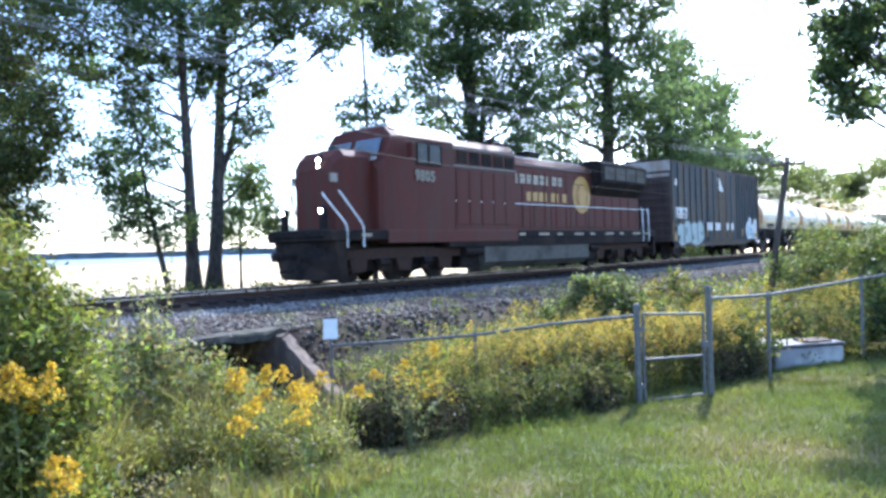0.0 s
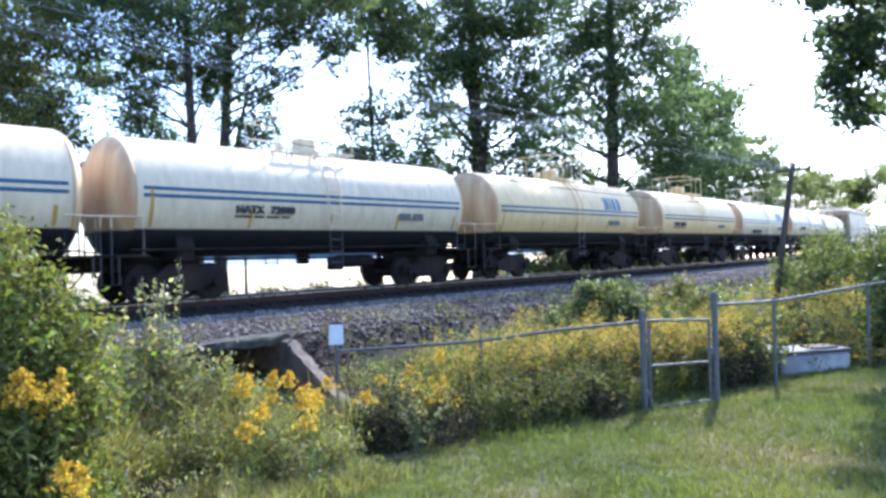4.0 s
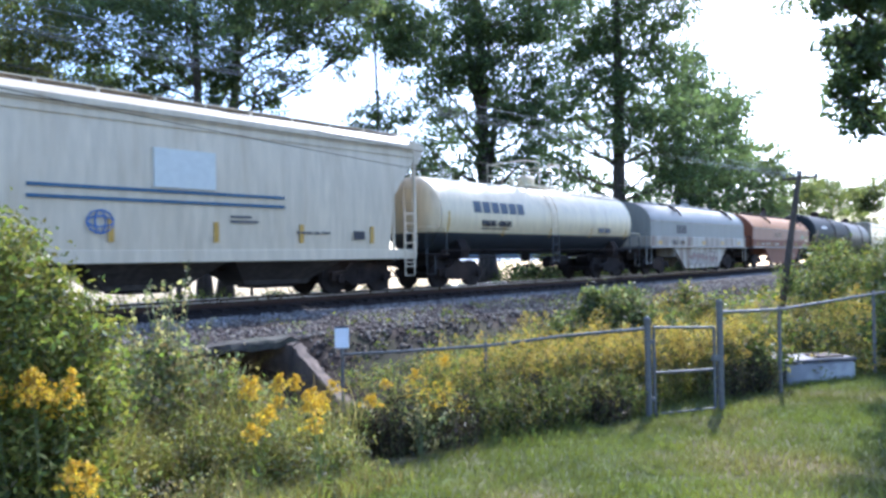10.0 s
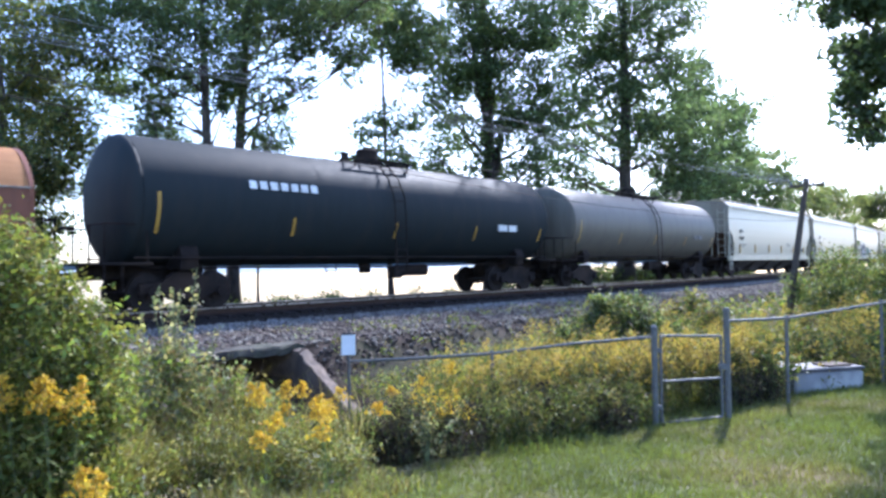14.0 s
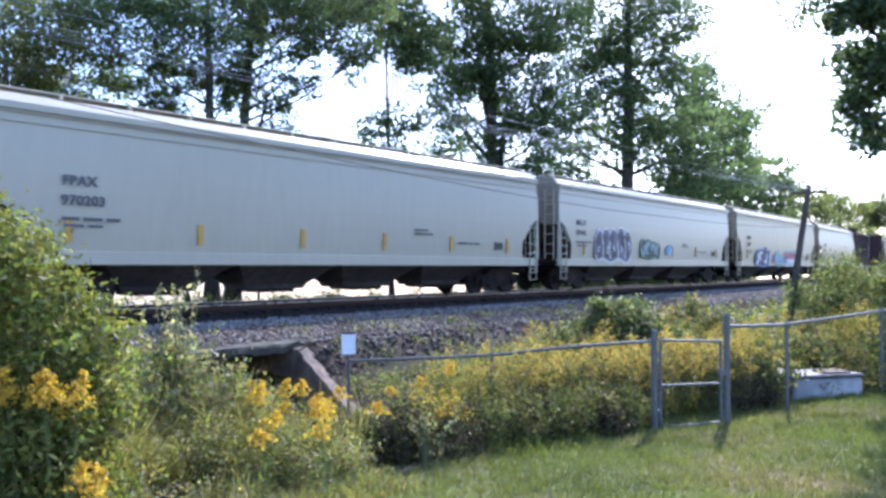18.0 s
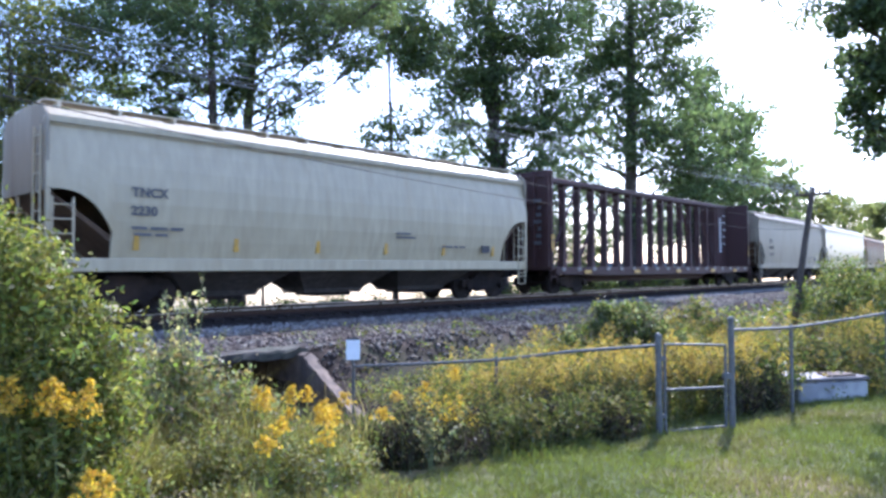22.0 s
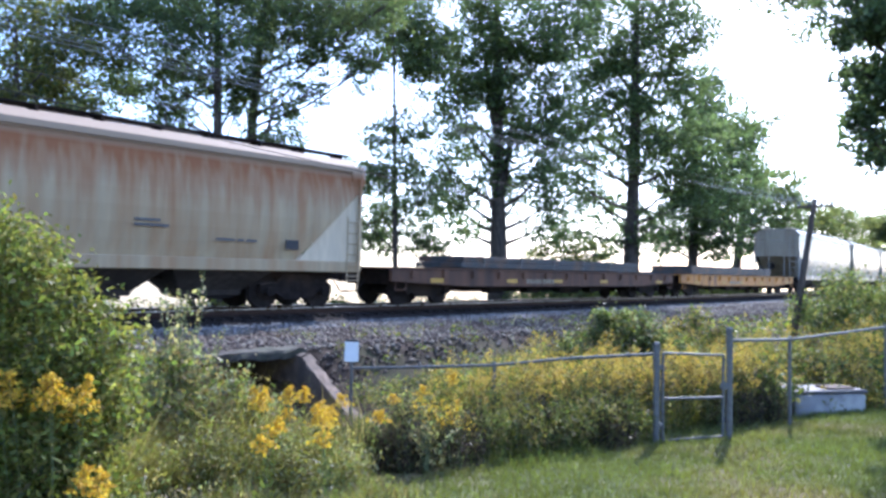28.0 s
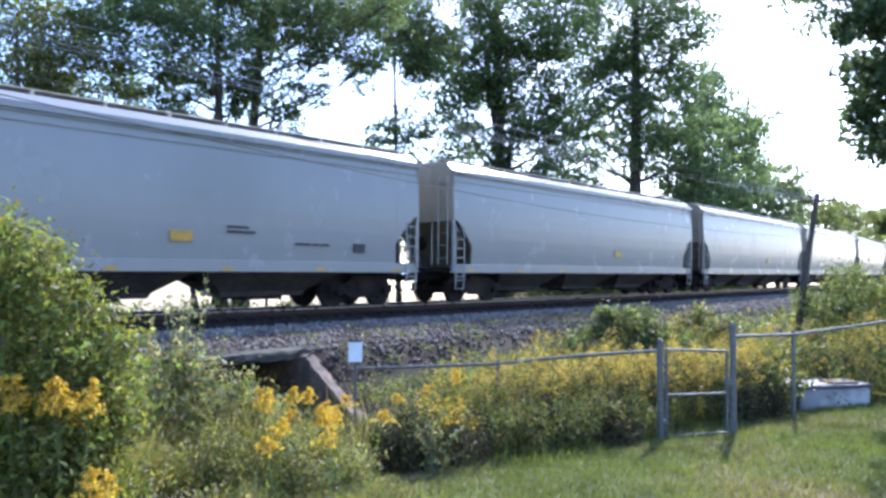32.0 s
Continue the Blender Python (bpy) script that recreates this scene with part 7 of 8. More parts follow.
leafy("shrub", "green shrub beside the culvert", "shrub", -4.7, 10.9, [(0, 0, 0.5, 0.55), (0.6, 0.1, 0.6, 0.5), (-0.7, 0, 0.75, 0.6), (0.2, 0, 0.95, 0.35)], 0.075, MIX, [0.45, 0.25, 0.15, 0.15], 212, 2.0)
leafy("shrub", "green shrub beside the culvert", "shrub", -3.5, 9.9, [(0, 0, 0.4, 0.45), (0.5, 0.1, 0.45, 0.4), (-0.5, 0, 0.6, 0.5)], 0.08, MIX, [0.45, 0.2, 0.2, 0.15], 213, 2.0)
leafy("shrub", "dark leafy shrub behind the white chest", "shrub", 6.0, 11.9, [(-0.5, 0, 0.35, 0.4), (0.1, 0.1, 0.5, 0.42), (0.6, 0, 0.45, 0.4), (-0.4, 0.1, 0.55, 0.3)], 0.07, FIELD, [0.14, 0.36, 0.10, 0.12, 0.23, 0.05], 214, 1.8)


def goldenrod(seed, h):
    """One goldenrod: a leaning stem, narrow leaves up its length and a feathery yellow plume."""
    rnd = np.random.RandomState(seed)
    root = thing("goldenrod_plant", "flowering goldenrod with a yellow plume", "flower", "goldenrods")
    lean = rnd.normal(size=2) * 0.08
    path = [np.array([lean[0] * k * k, lean[1] * k * k, h * k]) for k in (0, 0.25, 0.5, 0.75, 1.0)]
    part("stem", Geo().tube(path, 0.005, 5, 0.002), STEM, root)
    c = []
    for k in np.linspace(0.12, 0.86, 34):
        p = np.array([lean[0] * k * k, lean[1] * k * k, h * k])
        c.append(p + rnd.normal(size=3) * (0.035, 0.035, 0.008))
    v, f = leaf_arrays(np.array(c), rnd, 0.075, 5.0)
    mesh_from("leaves", v, f, [SHRUB[0], SHRUB[1]], rnd.randint(0, 2, len(f)), root)
    pl = []
    for b in range(13):
        k = 0.86 + 0.14 * b / 12
        p = np.array([lean[0] * k * k, lean[1] * k * k, h * k])
        a = rnd.rand() * 6.28
        reach = 0.115 * (1.1 - (k - 0.86) / 0.14) + 0.02
        for s in np.linspace(0.15, 1, 16):
            pl.append(p + np.array([math.cos(a) * reach * s, math.sin(a) * reach * s, 0.05 * math.sin(s * 2.4)]) + rnd.normal(size=3) * 0.010)
    v, f = leaf_arrays(np.array(pl), rnd, 0.026, 1.2)
    tagged(mesh_from("plume", v, f, BLOOM, None, root), kind="stuff")
    return root


RODS = [goldenrod(300 + i, h) for i, h in enumerate((1.42, 1.25, 0.85, 1.0, 0.75))]
NEAR_RODS = [(-2.75, 4.6), (-2.62, 4.72), (-2.45, 4.6), (-2.42, 4.8), (-2.5, 4.5), (-2.86, 4.65), (-2.3, 4.35), (-2.24, 4.4)]
ROD_SPOTS = [
             (-2.35, 7.9), (-2.0, 7.7), (-1.65, 7.5), (-1.25, 7.35), (-1.6, 7.0), (-1.4, 7.8), (-1.1, 7.6), (-2.15, 8.1),
             (-1.43, 5.75), (-1.52, 5.9), (-0.9, 5.5), (-0.98, 5.7), (-1.05, 6.3), (-1.75, 6.4), (-0.75, 6.9), (-0.35, 10.0), (0.05, 10.2), (-0.7, 10.3)]
for i, (x, y) in enumerate(ROD_SPOTS):
    copy_thing(RODS[2 + i % 3], pose(x, y, ground_z(x, y) - 0.02, 0, 0, 77 * i))
for i, (x, y) in enumerate(NEAR_RODS):
    copy_thing(RODS[1 if i in (3, 6, 7) else 0], pose(x, y, ground_z(x, y) - (0.14 if i < 6 else 0.55), 0, 0, 77 * i))
for i, (x, y) in enumerate(((-3.05, 4.75), (-2.95, 4.9), (-1.95, 7.45), (-1.55, 7.65), (-1.15, 7.2))):
    RODS[i].matrix_basis = pose(x, y, ground_z(x, y) - 0.02, 0, 0, 50 * i)


def weed_field(name, label, n, area, tall, leaf, mats, weights, bloom, seed, aspect=3.0, tuft=0.07, per=16, rise=0.0, flower=None, mounds=0):
    """Many small weeds standing together: leaf clusters up each stem and, on some, a yellow plume. area: s0, s1, q0, q1 in track terms."""
    rnd = np.random.RandomState(seed)
    C, B = [], []
    s0, s1, q0, q1 = area
    spots = np.stack([s0 + (s1 - s0) * rnd.rand(mounds), q0 + (q1 - q0) * rnd.rand(mounds), 0.65 + 0.5 * rnd.rand(mounds)], 1) if mounds else None
    for _ in range(n):
        s, q = s0 + (s1 - s0) * rnd.rand(), q0 + (q1 - q0) * rnd.rand()
        k = 1.0
        if mounds:
            m = spots[rnd.randint(mounds)]
            d = rnd.normal(size=2) * 0.2
            s, q = m[0] + d[0], m[1] + d[1]
            k = m[2] * max(0.25, 1.0 - 4.5 * (d[0] ** 2 + d[1] ** 2))
        if 5.8 < s < 8.6 and 4.9 < q < 8.8:
            continue
        p = on_track(s, q)
        z = ground_z(p.x, p.y)
        h = k * tall * (0.55 + 0.6 * rnd.rand()) * (0.75 + 0.5 * noise.noise(Vector((p.x * 0.8, p.y * 0.8, 9))))
        k = rnd.rand(per) ** 0.8
        pts = np.stack([p.x + rnd.normal(size=per) * tuft, p.y + rnd.normal(size=per) * tuft, z + h * k], 1)
        C.append(pts)
        if rnd.rand() < bloom:
            m = 34
            kk = rnd.rand(m)
            w = 0.085 * (1.15 - kk)
            B.append(np.stack([p.x + rnd.normal(size=m) * w, p.y + rnd.normal(size=m) * w, z + h * (0.88 + 0.26 * kk)], 1))
    v, f = leaf_arrays(np.concatenate(C), rnd, leaf, aspect, -rise)
    tagged(mesh_from(name, v, f, mats, rnd.choice(len(mats), len(f), p=weights)), label, "weeds", kind="stuff")
    if B:
        v, f = leaf_arrays(np.concatenate(B), rnd, 0.035, 1.3)
        tagged(mesh_from(name + "_blooms", v, f, flower or BLOOM), "yellow goldenrod blooms above the weeds", "flowers", kind="stuff")


weed_field("goldenrod_thicket", "thick goldenrod and weeds behind the fence", 3000, (8.4, 15.8, 8.9, 11.7), 1.25, 0.085, FIELD, [0.18, 0.26, 0.14, 0.14, 0.22, 0.06], 0.16, 401, 4.5, 0.06, 18, 0.9, BLOOM_FADED, 85)
weed_field("ditch_weeds", "mixed green weeds filling the ditch", 420, (5.9, 8.2, 8.9, 10.4), 0.7, 0.06, FIELD, [0.34, 0.22, 0.10, 0.08, 0.16, 0.10], 0.03, 402, 3.5, 0.07, 18, 0.7, BLOOM_FADED, 16)
weed_field("roadside_weeds", "tall weeds and goldenrod right of the gate", 1200, (13.0, 24.0, 10.5, 15.0), 1.2, 0.10, FIELD, [0.14, 0.18, 0.19, 0.14, 0.30, 0.05], 0.35, 403, 4.0, 0.07, 16, 0.7, BLOOM_FADED, 70)
weed_field("bank_weeds", "sparse green weeds on the ballast slope", 150, (9.0, 26.0, 3.6, 8.0), 0.34, 0.08, FIELD, [0.3, 0.25, 0.1, 0.15, 0.05, 0.15], 0.0, 404, 2.2, 0.12)
weed_field("foreground_weeds", "mixed green and dry weeds at the lawn's edge", 1600, (0.2, 4.7, 8.8, 12.0), 0.75, 0.055, FIELD, [0.13, 0.12, 0.10, 0.20, 0.31, 0.14], 0.0, 405, 3.5, 0.06, 20, 0.6, None, 70)
weed_field("lawn_edge_weeds", "low pale grass and weeds at the lawn's edge", 700, (0.8, 4.7, 11.2, 13.0), 0.28, 0.045, FIELD, [0.26, 0.02, 0.10, 0.16, 0.22, 0.24], 0.0, 411, 5.0, 0.05, 14, 1.2, None, 60)
weed_field("seeding_weeds", "pale fuzzy seed heads among the near weeds", 320, (1.4, 4.8, 8.6, 12.4), 0.85, 0.032, [SHRUB[6], SHRUB[3], SHRUB[5]], [0.5, 0.25, 0.25], 0.0, 412, 1.5, 0.05, 30, 0.3, None, 34)
weed_field("near_bank_weeds", "tangled green weeds beside the culvert", 1100, (0.5, 5.7, 5.9, 10.0), 0.95, 0.07, FIELD, [0.24, 0.12, 0.14, 0.20, 0.12, 0.18], 0.0, 406, 2.4, 0.09)
weed_field("shore_weeds", "low weeds along the lake bank", 420, (-6.0, 15.0, -9.5, -5.0), 0.85, 0.12, MIX, [0.4, 0.4, 0.12, 0.08], 0.0, 407, 2.0, 0.2)
# canopy shade over the far bank is put into these two dark leaf mixes
weed_field("shore_scrub", "low shrubs along the lake bank", 800, (16.0, 60.0, -9.5, -5.5), 1.15, 0.14, [SHRUB[0], SHRUB[1], WITHERED_SHADED], [0.2, 0.6, 0.2], 0.0, 413, 2.0, 0.2, mounds=70)
weed_field("shore_brush", "brush on the bank behind the track, leaves darkened for shade", 1300, (36.0, 80.0, -12.5, -7.5), 2.0, 0.20, [SHRUB[0], SHRUB[1], WITHERED_SHADED], [0.1, 0.65, 0.25], 0.0, 414, 1.8, 0.3, 22)
weed_field("chest_weeds", "tall weeds and scrub behind the white chest", 700, (11.8, 16.0, 12.4, 15.6), 0.85, 0.08, FIELD, [0.12, 0.24, 0.14, 0.16, 0.29, 0.05], 0.3, 409, 4.0, 0.07, 16, 0.6, BLOOM_FADED, 40)
weed_field("slope_weeds", "patchy weeds at the foot of the ballast", 1300, (8.5, 19.0, 6.3, 9.2), 0.55, 0.075, FIELD, [0.22, 0.25, 0.08, 0.2, 0.1, 0.15], 0.0, 410, 3.0, 0.12, mounds=120)
weed_field("far_weeds", "green scrub beside the far track", 900, (24.0, 70.0, 7.0, 15.0), 0.95, 0.18, MIX, [0.35, 0.35, 0.2, 0.1], 0.08, 408, 2.0, 0.3)


def clump(name, label, category, x, y, h, w, bloom, seed, weights):
    """A dense rounded stand of tall weeds, leafy to the ground, with plumes along its top where it flowers."""
    rnd = np.random.RandomState(seed)
    root = thing(name, label, category, "weed clumps along the fence")
    root.location = (x, y, ground_z(x, y) - 0.03)
    g = Geo()
    C, B = [], []
    for i in range(int(95 * w * w / 0.12)):
        a, r = rnd.rand() * 6.28, w * math.sqrt(rnd.rand())
        dx, dy = r * math.cos(a), r * math.sin(a)
        tall = h * (1.02 - 0.42 * (r / w) ** 2) * (0.8 + 0.32 * rnd.rand())
        lx, ly = dx * 1.22 + rnd.normal() * 0.03, dy * 1.22 + rnd.normal() * 0.03
        if i % 4 == 0:
            g.tube([(dx, dy, 0), ((dx + lx) / 2, (dy + ly) / 2, tall * 0.55), (lx, ly, tall)], 0.006, 4, 0.003)
        k = rnd.rand(34) ** 0.75
        C.append(np.stack([dx + (lx - dx) * k + rnd.normal(size=34) * 0.035, dy + (ly - dy) * k + rnd.normal(size=34) * 0.035, tall * k + 0.02], 1))
        if rnd.rand() < 0.65 * bloom:
            kk = rnd.rand(30)
            sp = 0.055 * (1.2 - kk)
            B.append(np.stack([lx + rnd.normal(size=30) * sp, ly + rnd.normal(size=30) * sp, tall * (0.9 + 0.24 * kk)], 1))
    tagged(part("branchwork", g, STEM, root), kind="stuff")
    v, f = leaf_arrays(np.concatenate(C), rnd, 0.05, 3.8, -0.35)
    mesh_from("foliage", v, f, FIELD + [WITHERED_SHADED], rnd.choice(7, len(f), p=weights), root)
    if B:
        v, f = leaf_arrays(np.concatenate(B), rnd, 0.032, 1.3)
        tagged(mesh_from("bloom", v, f, BLOOM_FADED if h > 0.8 else BLOOM, None, root), kind="stuff")


# the brown mix darkens clumps that stand for shaded gaps in the thicket
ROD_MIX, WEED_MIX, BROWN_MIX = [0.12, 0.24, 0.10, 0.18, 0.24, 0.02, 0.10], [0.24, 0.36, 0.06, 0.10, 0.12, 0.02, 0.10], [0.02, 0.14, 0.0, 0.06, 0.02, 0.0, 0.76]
CLUMPS = [  # place, height, half width, share in flower, leaves
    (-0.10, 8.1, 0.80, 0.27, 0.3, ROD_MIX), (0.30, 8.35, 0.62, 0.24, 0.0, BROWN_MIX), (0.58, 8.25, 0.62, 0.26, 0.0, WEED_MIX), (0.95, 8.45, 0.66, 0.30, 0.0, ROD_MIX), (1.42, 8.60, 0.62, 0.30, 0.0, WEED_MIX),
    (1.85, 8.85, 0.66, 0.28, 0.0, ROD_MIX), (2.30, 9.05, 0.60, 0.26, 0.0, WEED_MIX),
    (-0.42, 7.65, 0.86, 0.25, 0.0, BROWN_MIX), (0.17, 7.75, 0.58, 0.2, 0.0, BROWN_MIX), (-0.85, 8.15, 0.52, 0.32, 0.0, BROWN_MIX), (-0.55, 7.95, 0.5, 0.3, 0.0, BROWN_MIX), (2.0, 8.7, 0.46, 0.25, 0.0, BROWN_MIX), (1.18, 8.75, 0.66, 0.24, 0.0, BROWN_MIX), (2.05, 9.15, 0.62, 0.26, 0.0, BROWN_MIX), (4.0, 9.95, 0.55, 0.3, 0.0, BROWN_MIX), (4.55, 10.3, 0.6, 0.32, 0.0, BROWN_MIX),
    (-0.95, 9.40, 0.62, 0.36, 0.0, WEED_MIX), (-0.45, 9.60, 0.66, 0.34, 0.0, WEED_MIX), (0.60, 9.10, 0.84, 0.32, 0.12, WEED_MIX), (1.05, 9.30, 0.90, 0.34, 0.4, ROD_MIX),
    (1.55, 9.45, 0.92, 0.34, 0.25, WEED_MIX), (2.05, 9.60, 0.94, 0.34, 0.5, ROD_MIX), (2.55, 9.75, 0.94, 0.34, 0.6, ROD_MIX), (3.05, 9.85, 0.92, 0.34, 0.6, ROD_MIX),
    (3.55, 10.0, 0.98, 0.34, 0.6, ROD_MIX), (4.05, 10.35, 1.00, 0.36, 0.5, ROD_MIX), (4.55, 10.7, 0.98, 0.36, 0.4, ROD_MIX), (1.35, 9.95, 1.00, 0.36, 0.6, ROD_MIX),
    (2.25, 10.2, 1.02, 0.36, 0.6, ROD_MIX), (3.25, 10.5, 1.05, 0.36, 0.5, ROD_MIX)]
for i, (x, y, h, w, bloom, weights) in enumerate(CLUMPS):
    flowering = bloom > 0.2
    clump("goldenrod_clump" if flowering else "weed_clump", "dense goldenrod clump in yellow flower beside the fence" if flowering else ("withering weed clump in the ditch, darkened for shade" if weights is BROWN_MIX else "dense green weed clump beside the fence"),
          "flower" if flowering else "weeds", x, y, h, w, bloom, 700 + i, weights)


def grass_tufts(name, label, n, area, tall, seed, weights):
    """Long thin upright blades in loose tufts. area: s0, s1, q0, q1 in track terms."""
    rnd = np.random.RandomState(seed)
    s0, s1, q0, q1 = area
    P, H = [], []
    for _ in range(n // 14):
        s, q = s0 + (s1 - s0) * rnd.rand(), q0 + (q1 - q0) * rnd.rand()
        if 5.8 < s < 8.6 and 4.9 < q < 8.8:
            continue
        c = on_track(s, q)
        z = ground_z(c.x, c.y)
        P.append(np.stack([c.x + rnd.normal(size=14) * 0.05, c.y + rnd.normal(size=14) * 0.05, np.full(14, z - 0.01)], 1))
        H.append(np.full(14, 0.35 + 0.95 * max(0.0, min(1.0, 0.5 + 1.1 * noise.noise(Vector((c.x * 1.3, c.y * 1.3, 4)))))))
    p = np.concatenate(P)
    m = len(p)
    h = tall * (0.5 + 0.8 * rnd.rand(m)) * np.concatenate(H)
    a = rnd.rand(m) * 6.28
    d = np.stack([np.cos(a), np.sin(a), np.zeros(m)], 1) * (0.0035 + 0.003 * rnd.rand(m))[:, None]
    lean = rnd.normal(size=(m, 2)) * 0.4 * h[:, None]
    mid = p + np.stack([lean[:, 0] * 0.35, lean[:, 1] * 0.35, h * 0.6], 1)
    tip = p + np.stack([lean[:, 0], lean[:, 1], h], 1)
    v = np.stack([p - d, p + d, mid + d * 0.8, tip, mid - d * 0.8], 1).reshape(-1, 3)
    k = (np.arange(m) * 5)[:, None]
    f4 = np.concatenate([k, k + 1, k + 2, k + 4], 1)
    f3 = np.concatenate([k + 4, k + 2, k + 3], 1)
    tri = np.concatenate([f4[:, [0, 1, 2]], f4[:, [0, 2, 3]], f3])
    idx = np.tile(rnd.choice(6, m, p=weights), 3)
    tagged(mesh_from(name, v, tri, FIELD, idx), label, "grass", kind="stuff")


grass_tufts("bank_grass", "feathery golden-green grass on the near bank", 30000, (0.9, 4.7, 9.0, 11.7), 0.62, 601, [0.10, 0.12, 0.18, 0.14, 0.46, 0.0])
grass_tufts("straw_grass", "pale dry straw grass at the lawn's edge", 7000, (2.0, 4.5, 11.0, 13.0), 0.22, 604, [0.10, 0.03, 0.14, 0.27, 0.28, 0.18])
grass_tufts("dry_stalks", "tangled tan and straw-coloured stalks on the near bank", 9000, (1.0, 5.4, 7.0, 11.6), 0.85, 605, [0.04, 0.04, 0.14, 0.52, 0.22, 0.04])
grass_tufts("fence_grass", "long green grass along the foot of the fence", 6000, (6.0, 15.0, 12.3, 13.2), 0.12, 602, [0.6, 0.2, 0.1, 0.0, 0.1, 0.0])
grass_tufts("ditch_grass", "long grass in the weedy ditch", 6000, (8.6, 20.0, 8.0, 11.5), 0.7, 603, [0.2, 0.15, 0.15, 0.2, 0.2, 0.1])


def dry_weed(x, y, h, seed):
    rnd = random.Random(seed)
    root = thing("dry_weed", "tall dry weed with pale seed heads", "weeds", "dry weeds")
    root.location = (x, y, ground_z(x, y) - 0.03)
    r = np.random.RandomState(seed)
    for k in range(6):
        heads = []
        dx, dy = rnd.uniform(-0.35, 0.35), rnd.uniform(-0.2, 0.2)
        hh = h * rnd.uniform(0.7, 1.0)
        g = Geo().tube([(0, 0, 0), (dx * 0.3, dy * 0.3, hh * 0.5), (dx, dy, hh)], 0.010, 4, 0.005)
        for j in range(38):
            t = rnd.uniform(0.5, 1.0)
            heads.append((dx * t * t + rnd.gauss(0, 0.03), dy * t * t + rnd.gauss(0, 0.03), hh * t + rnd.gauss(0, 0.02)))
        stalk = part("stalk", g, STEM, root)
        v, f = leaf_arrays(np.array(heads), r, 0.055, 1.6)
        tagged(mesh_from("seed_head", v, f, [SHRUB[6], SHRUB[5]], r.randint(0, 2, len(f)), stalk), kind="stuff")


for i, (x, y, h) in enumerate(((-3.0, 7.9, 2.45), (-3.25, 8.0, 2.2), (-2.8, 7.8, 2.1), (-3.4, 8.6, 1.8), (-0.35, 8.3, 0.75), (-0.1, 8.1, 0.7), (-0.6, 8.0, 0.6), (-0.2, 7.5, 0.6))):
    dry_weed(x, y, h, 500 + i)


def lawn():
    rnd = np.random.RandomState(9)
    n = 170000
    x = -1.6 + 12.5 * rnd.rand(n)
    y = 3.6 + 8.2 * rnd.rand(n) ** 1.2
    keep = []
    s = x * DIR.x + y * DIR.y
    q = x * NEAR.x + y * NEAR.y + TRACK_D
    keep = (q > 11.6 + 1.0 * (s < 9.6) + 0.2 * np.sin(s * 2.1)) & (np.abs(x) < 0.75 * y + 0.3)
    x, y = x[keep], y[keep]
    gx, gy = np.linspace(-2, 10.5, 90), np.linspace(3, 12.5, 70)
    Z = np.array([[ground_z(a, b) for b in gy] for a in gx])
    i = np.clip(((x + 2) / 12.5 * 89).astype(int), 0, 88)
    j = np.clip(((y - 3) / 9.5 * 69).astype(int), 0, 68)
    fx, fy = (x + 2) / 12.5 * 89 - i, (y - 3) / 9.5 * 69 - j
    z = Z[i, j] * (1 - fx) * (1 - fy) + Z[i + 1, j] * fx * (1 - fy) + Z[i, j + 1] * (1 - fx) * fy + Z[i + 1, j + 1] * fx * fy
    k = 26000
    bx, by = -7 + 16 * rnd.rand(k), -5 + 9.2 * rnd.rand(k)
    far = (bx * NEAR.x + by * NEAR.y + TRACK_D > 13.0) & ~((by > 3.6) & (np.abs(bx) < 0.75 * by + 0.3))
    bx, by = bx[far], by[far]
    x, y = np.concatenate([x, bx]), np.concatenate([y, by])
    z = np.concatenate([z, [ground_z(p, q) for p, q in zip(bx, by)]])
    m = len(x)
    a = rnd.rand(m) * 6.28
    h = 0.035 + 0.05 * rnd.rand(m)
    w = 0.005 + 0.005 * rnd.rand(m)
    lean = rnd.normal(size=(m, 2)) * 0.03
    p = np.stack([x, y, z - 0.008], 1)
    d = np.stack([np.cos(a) * w, np.sin(a) * w, np.zeros(m)], 1)
    tip = p + np.stack([lean[:, 0], lean[:, 1], h], 1)
    v = np.stack([p - d, p + d, tip], 1).reshape(-1, 3)
    tagged(mesh_from("lawn_grass", v, np.arange(3 * m).reshape(m, 3), GRASS), "short green lawn with dry patches", "grass", kind="stuff")


lawn()


# ---------------------------------------------------------------- fence, gate, sign, chest, culvert, pole and wires
def pipe_post(name, x, y, z0, z1, r, parent):
    p = part(name, Geo().tube([(x, y, z0 - 0.15), (x, y, z1)], r, 12), GALV, parent)
    part("post_cap", Geo().disc(x, y, z1 + 0.015, r * 1.15, 0.03, "z", 12, r * 0.6), GALV, p)
    return p


fence = thing("pipe_fence", "galvanised pipe fence along the lawn's edge", "fence")
F = [(-1.40, 10.27, 0.64), (0.62, 9.54, 0.82), (2.62, 8.92, 1.13), (3.57, 9.02, 1.33), (4.77, 9.94, 1.21), (6.75, 11.0, 1.34), (8.9, 12.1, 1.45)]
for i, (x, y, z) in enumerate(F):
    pipe_post("post", x, y, ground_z(x, y), z + (0.05 if i in (2, 3) else 0.0), 0.04 if i in (2, 3) else 0.024, fence)
for (x0, y0, z0), (x1, y1, z1) in ((F[0], F[1]), (F[1], F[2]), (F[3], F[4]), (F[4], F[5]), (F[5], F[6])):
    a = 0.09 if (x0, y0) == F[3][:2] else 0.02
    part("top_rail", Geo().tube([(x0, y0, z0 - a), ((x0 + x1) / 2, (y0 + y1) / 2, (z0 + z1) / 2 - a / 2 - 0.015), (x1, y1, z1 - (0.07 if (x1, y1) == F[2][:2] else 0.02))], 0.021, 8), GALV, fence)

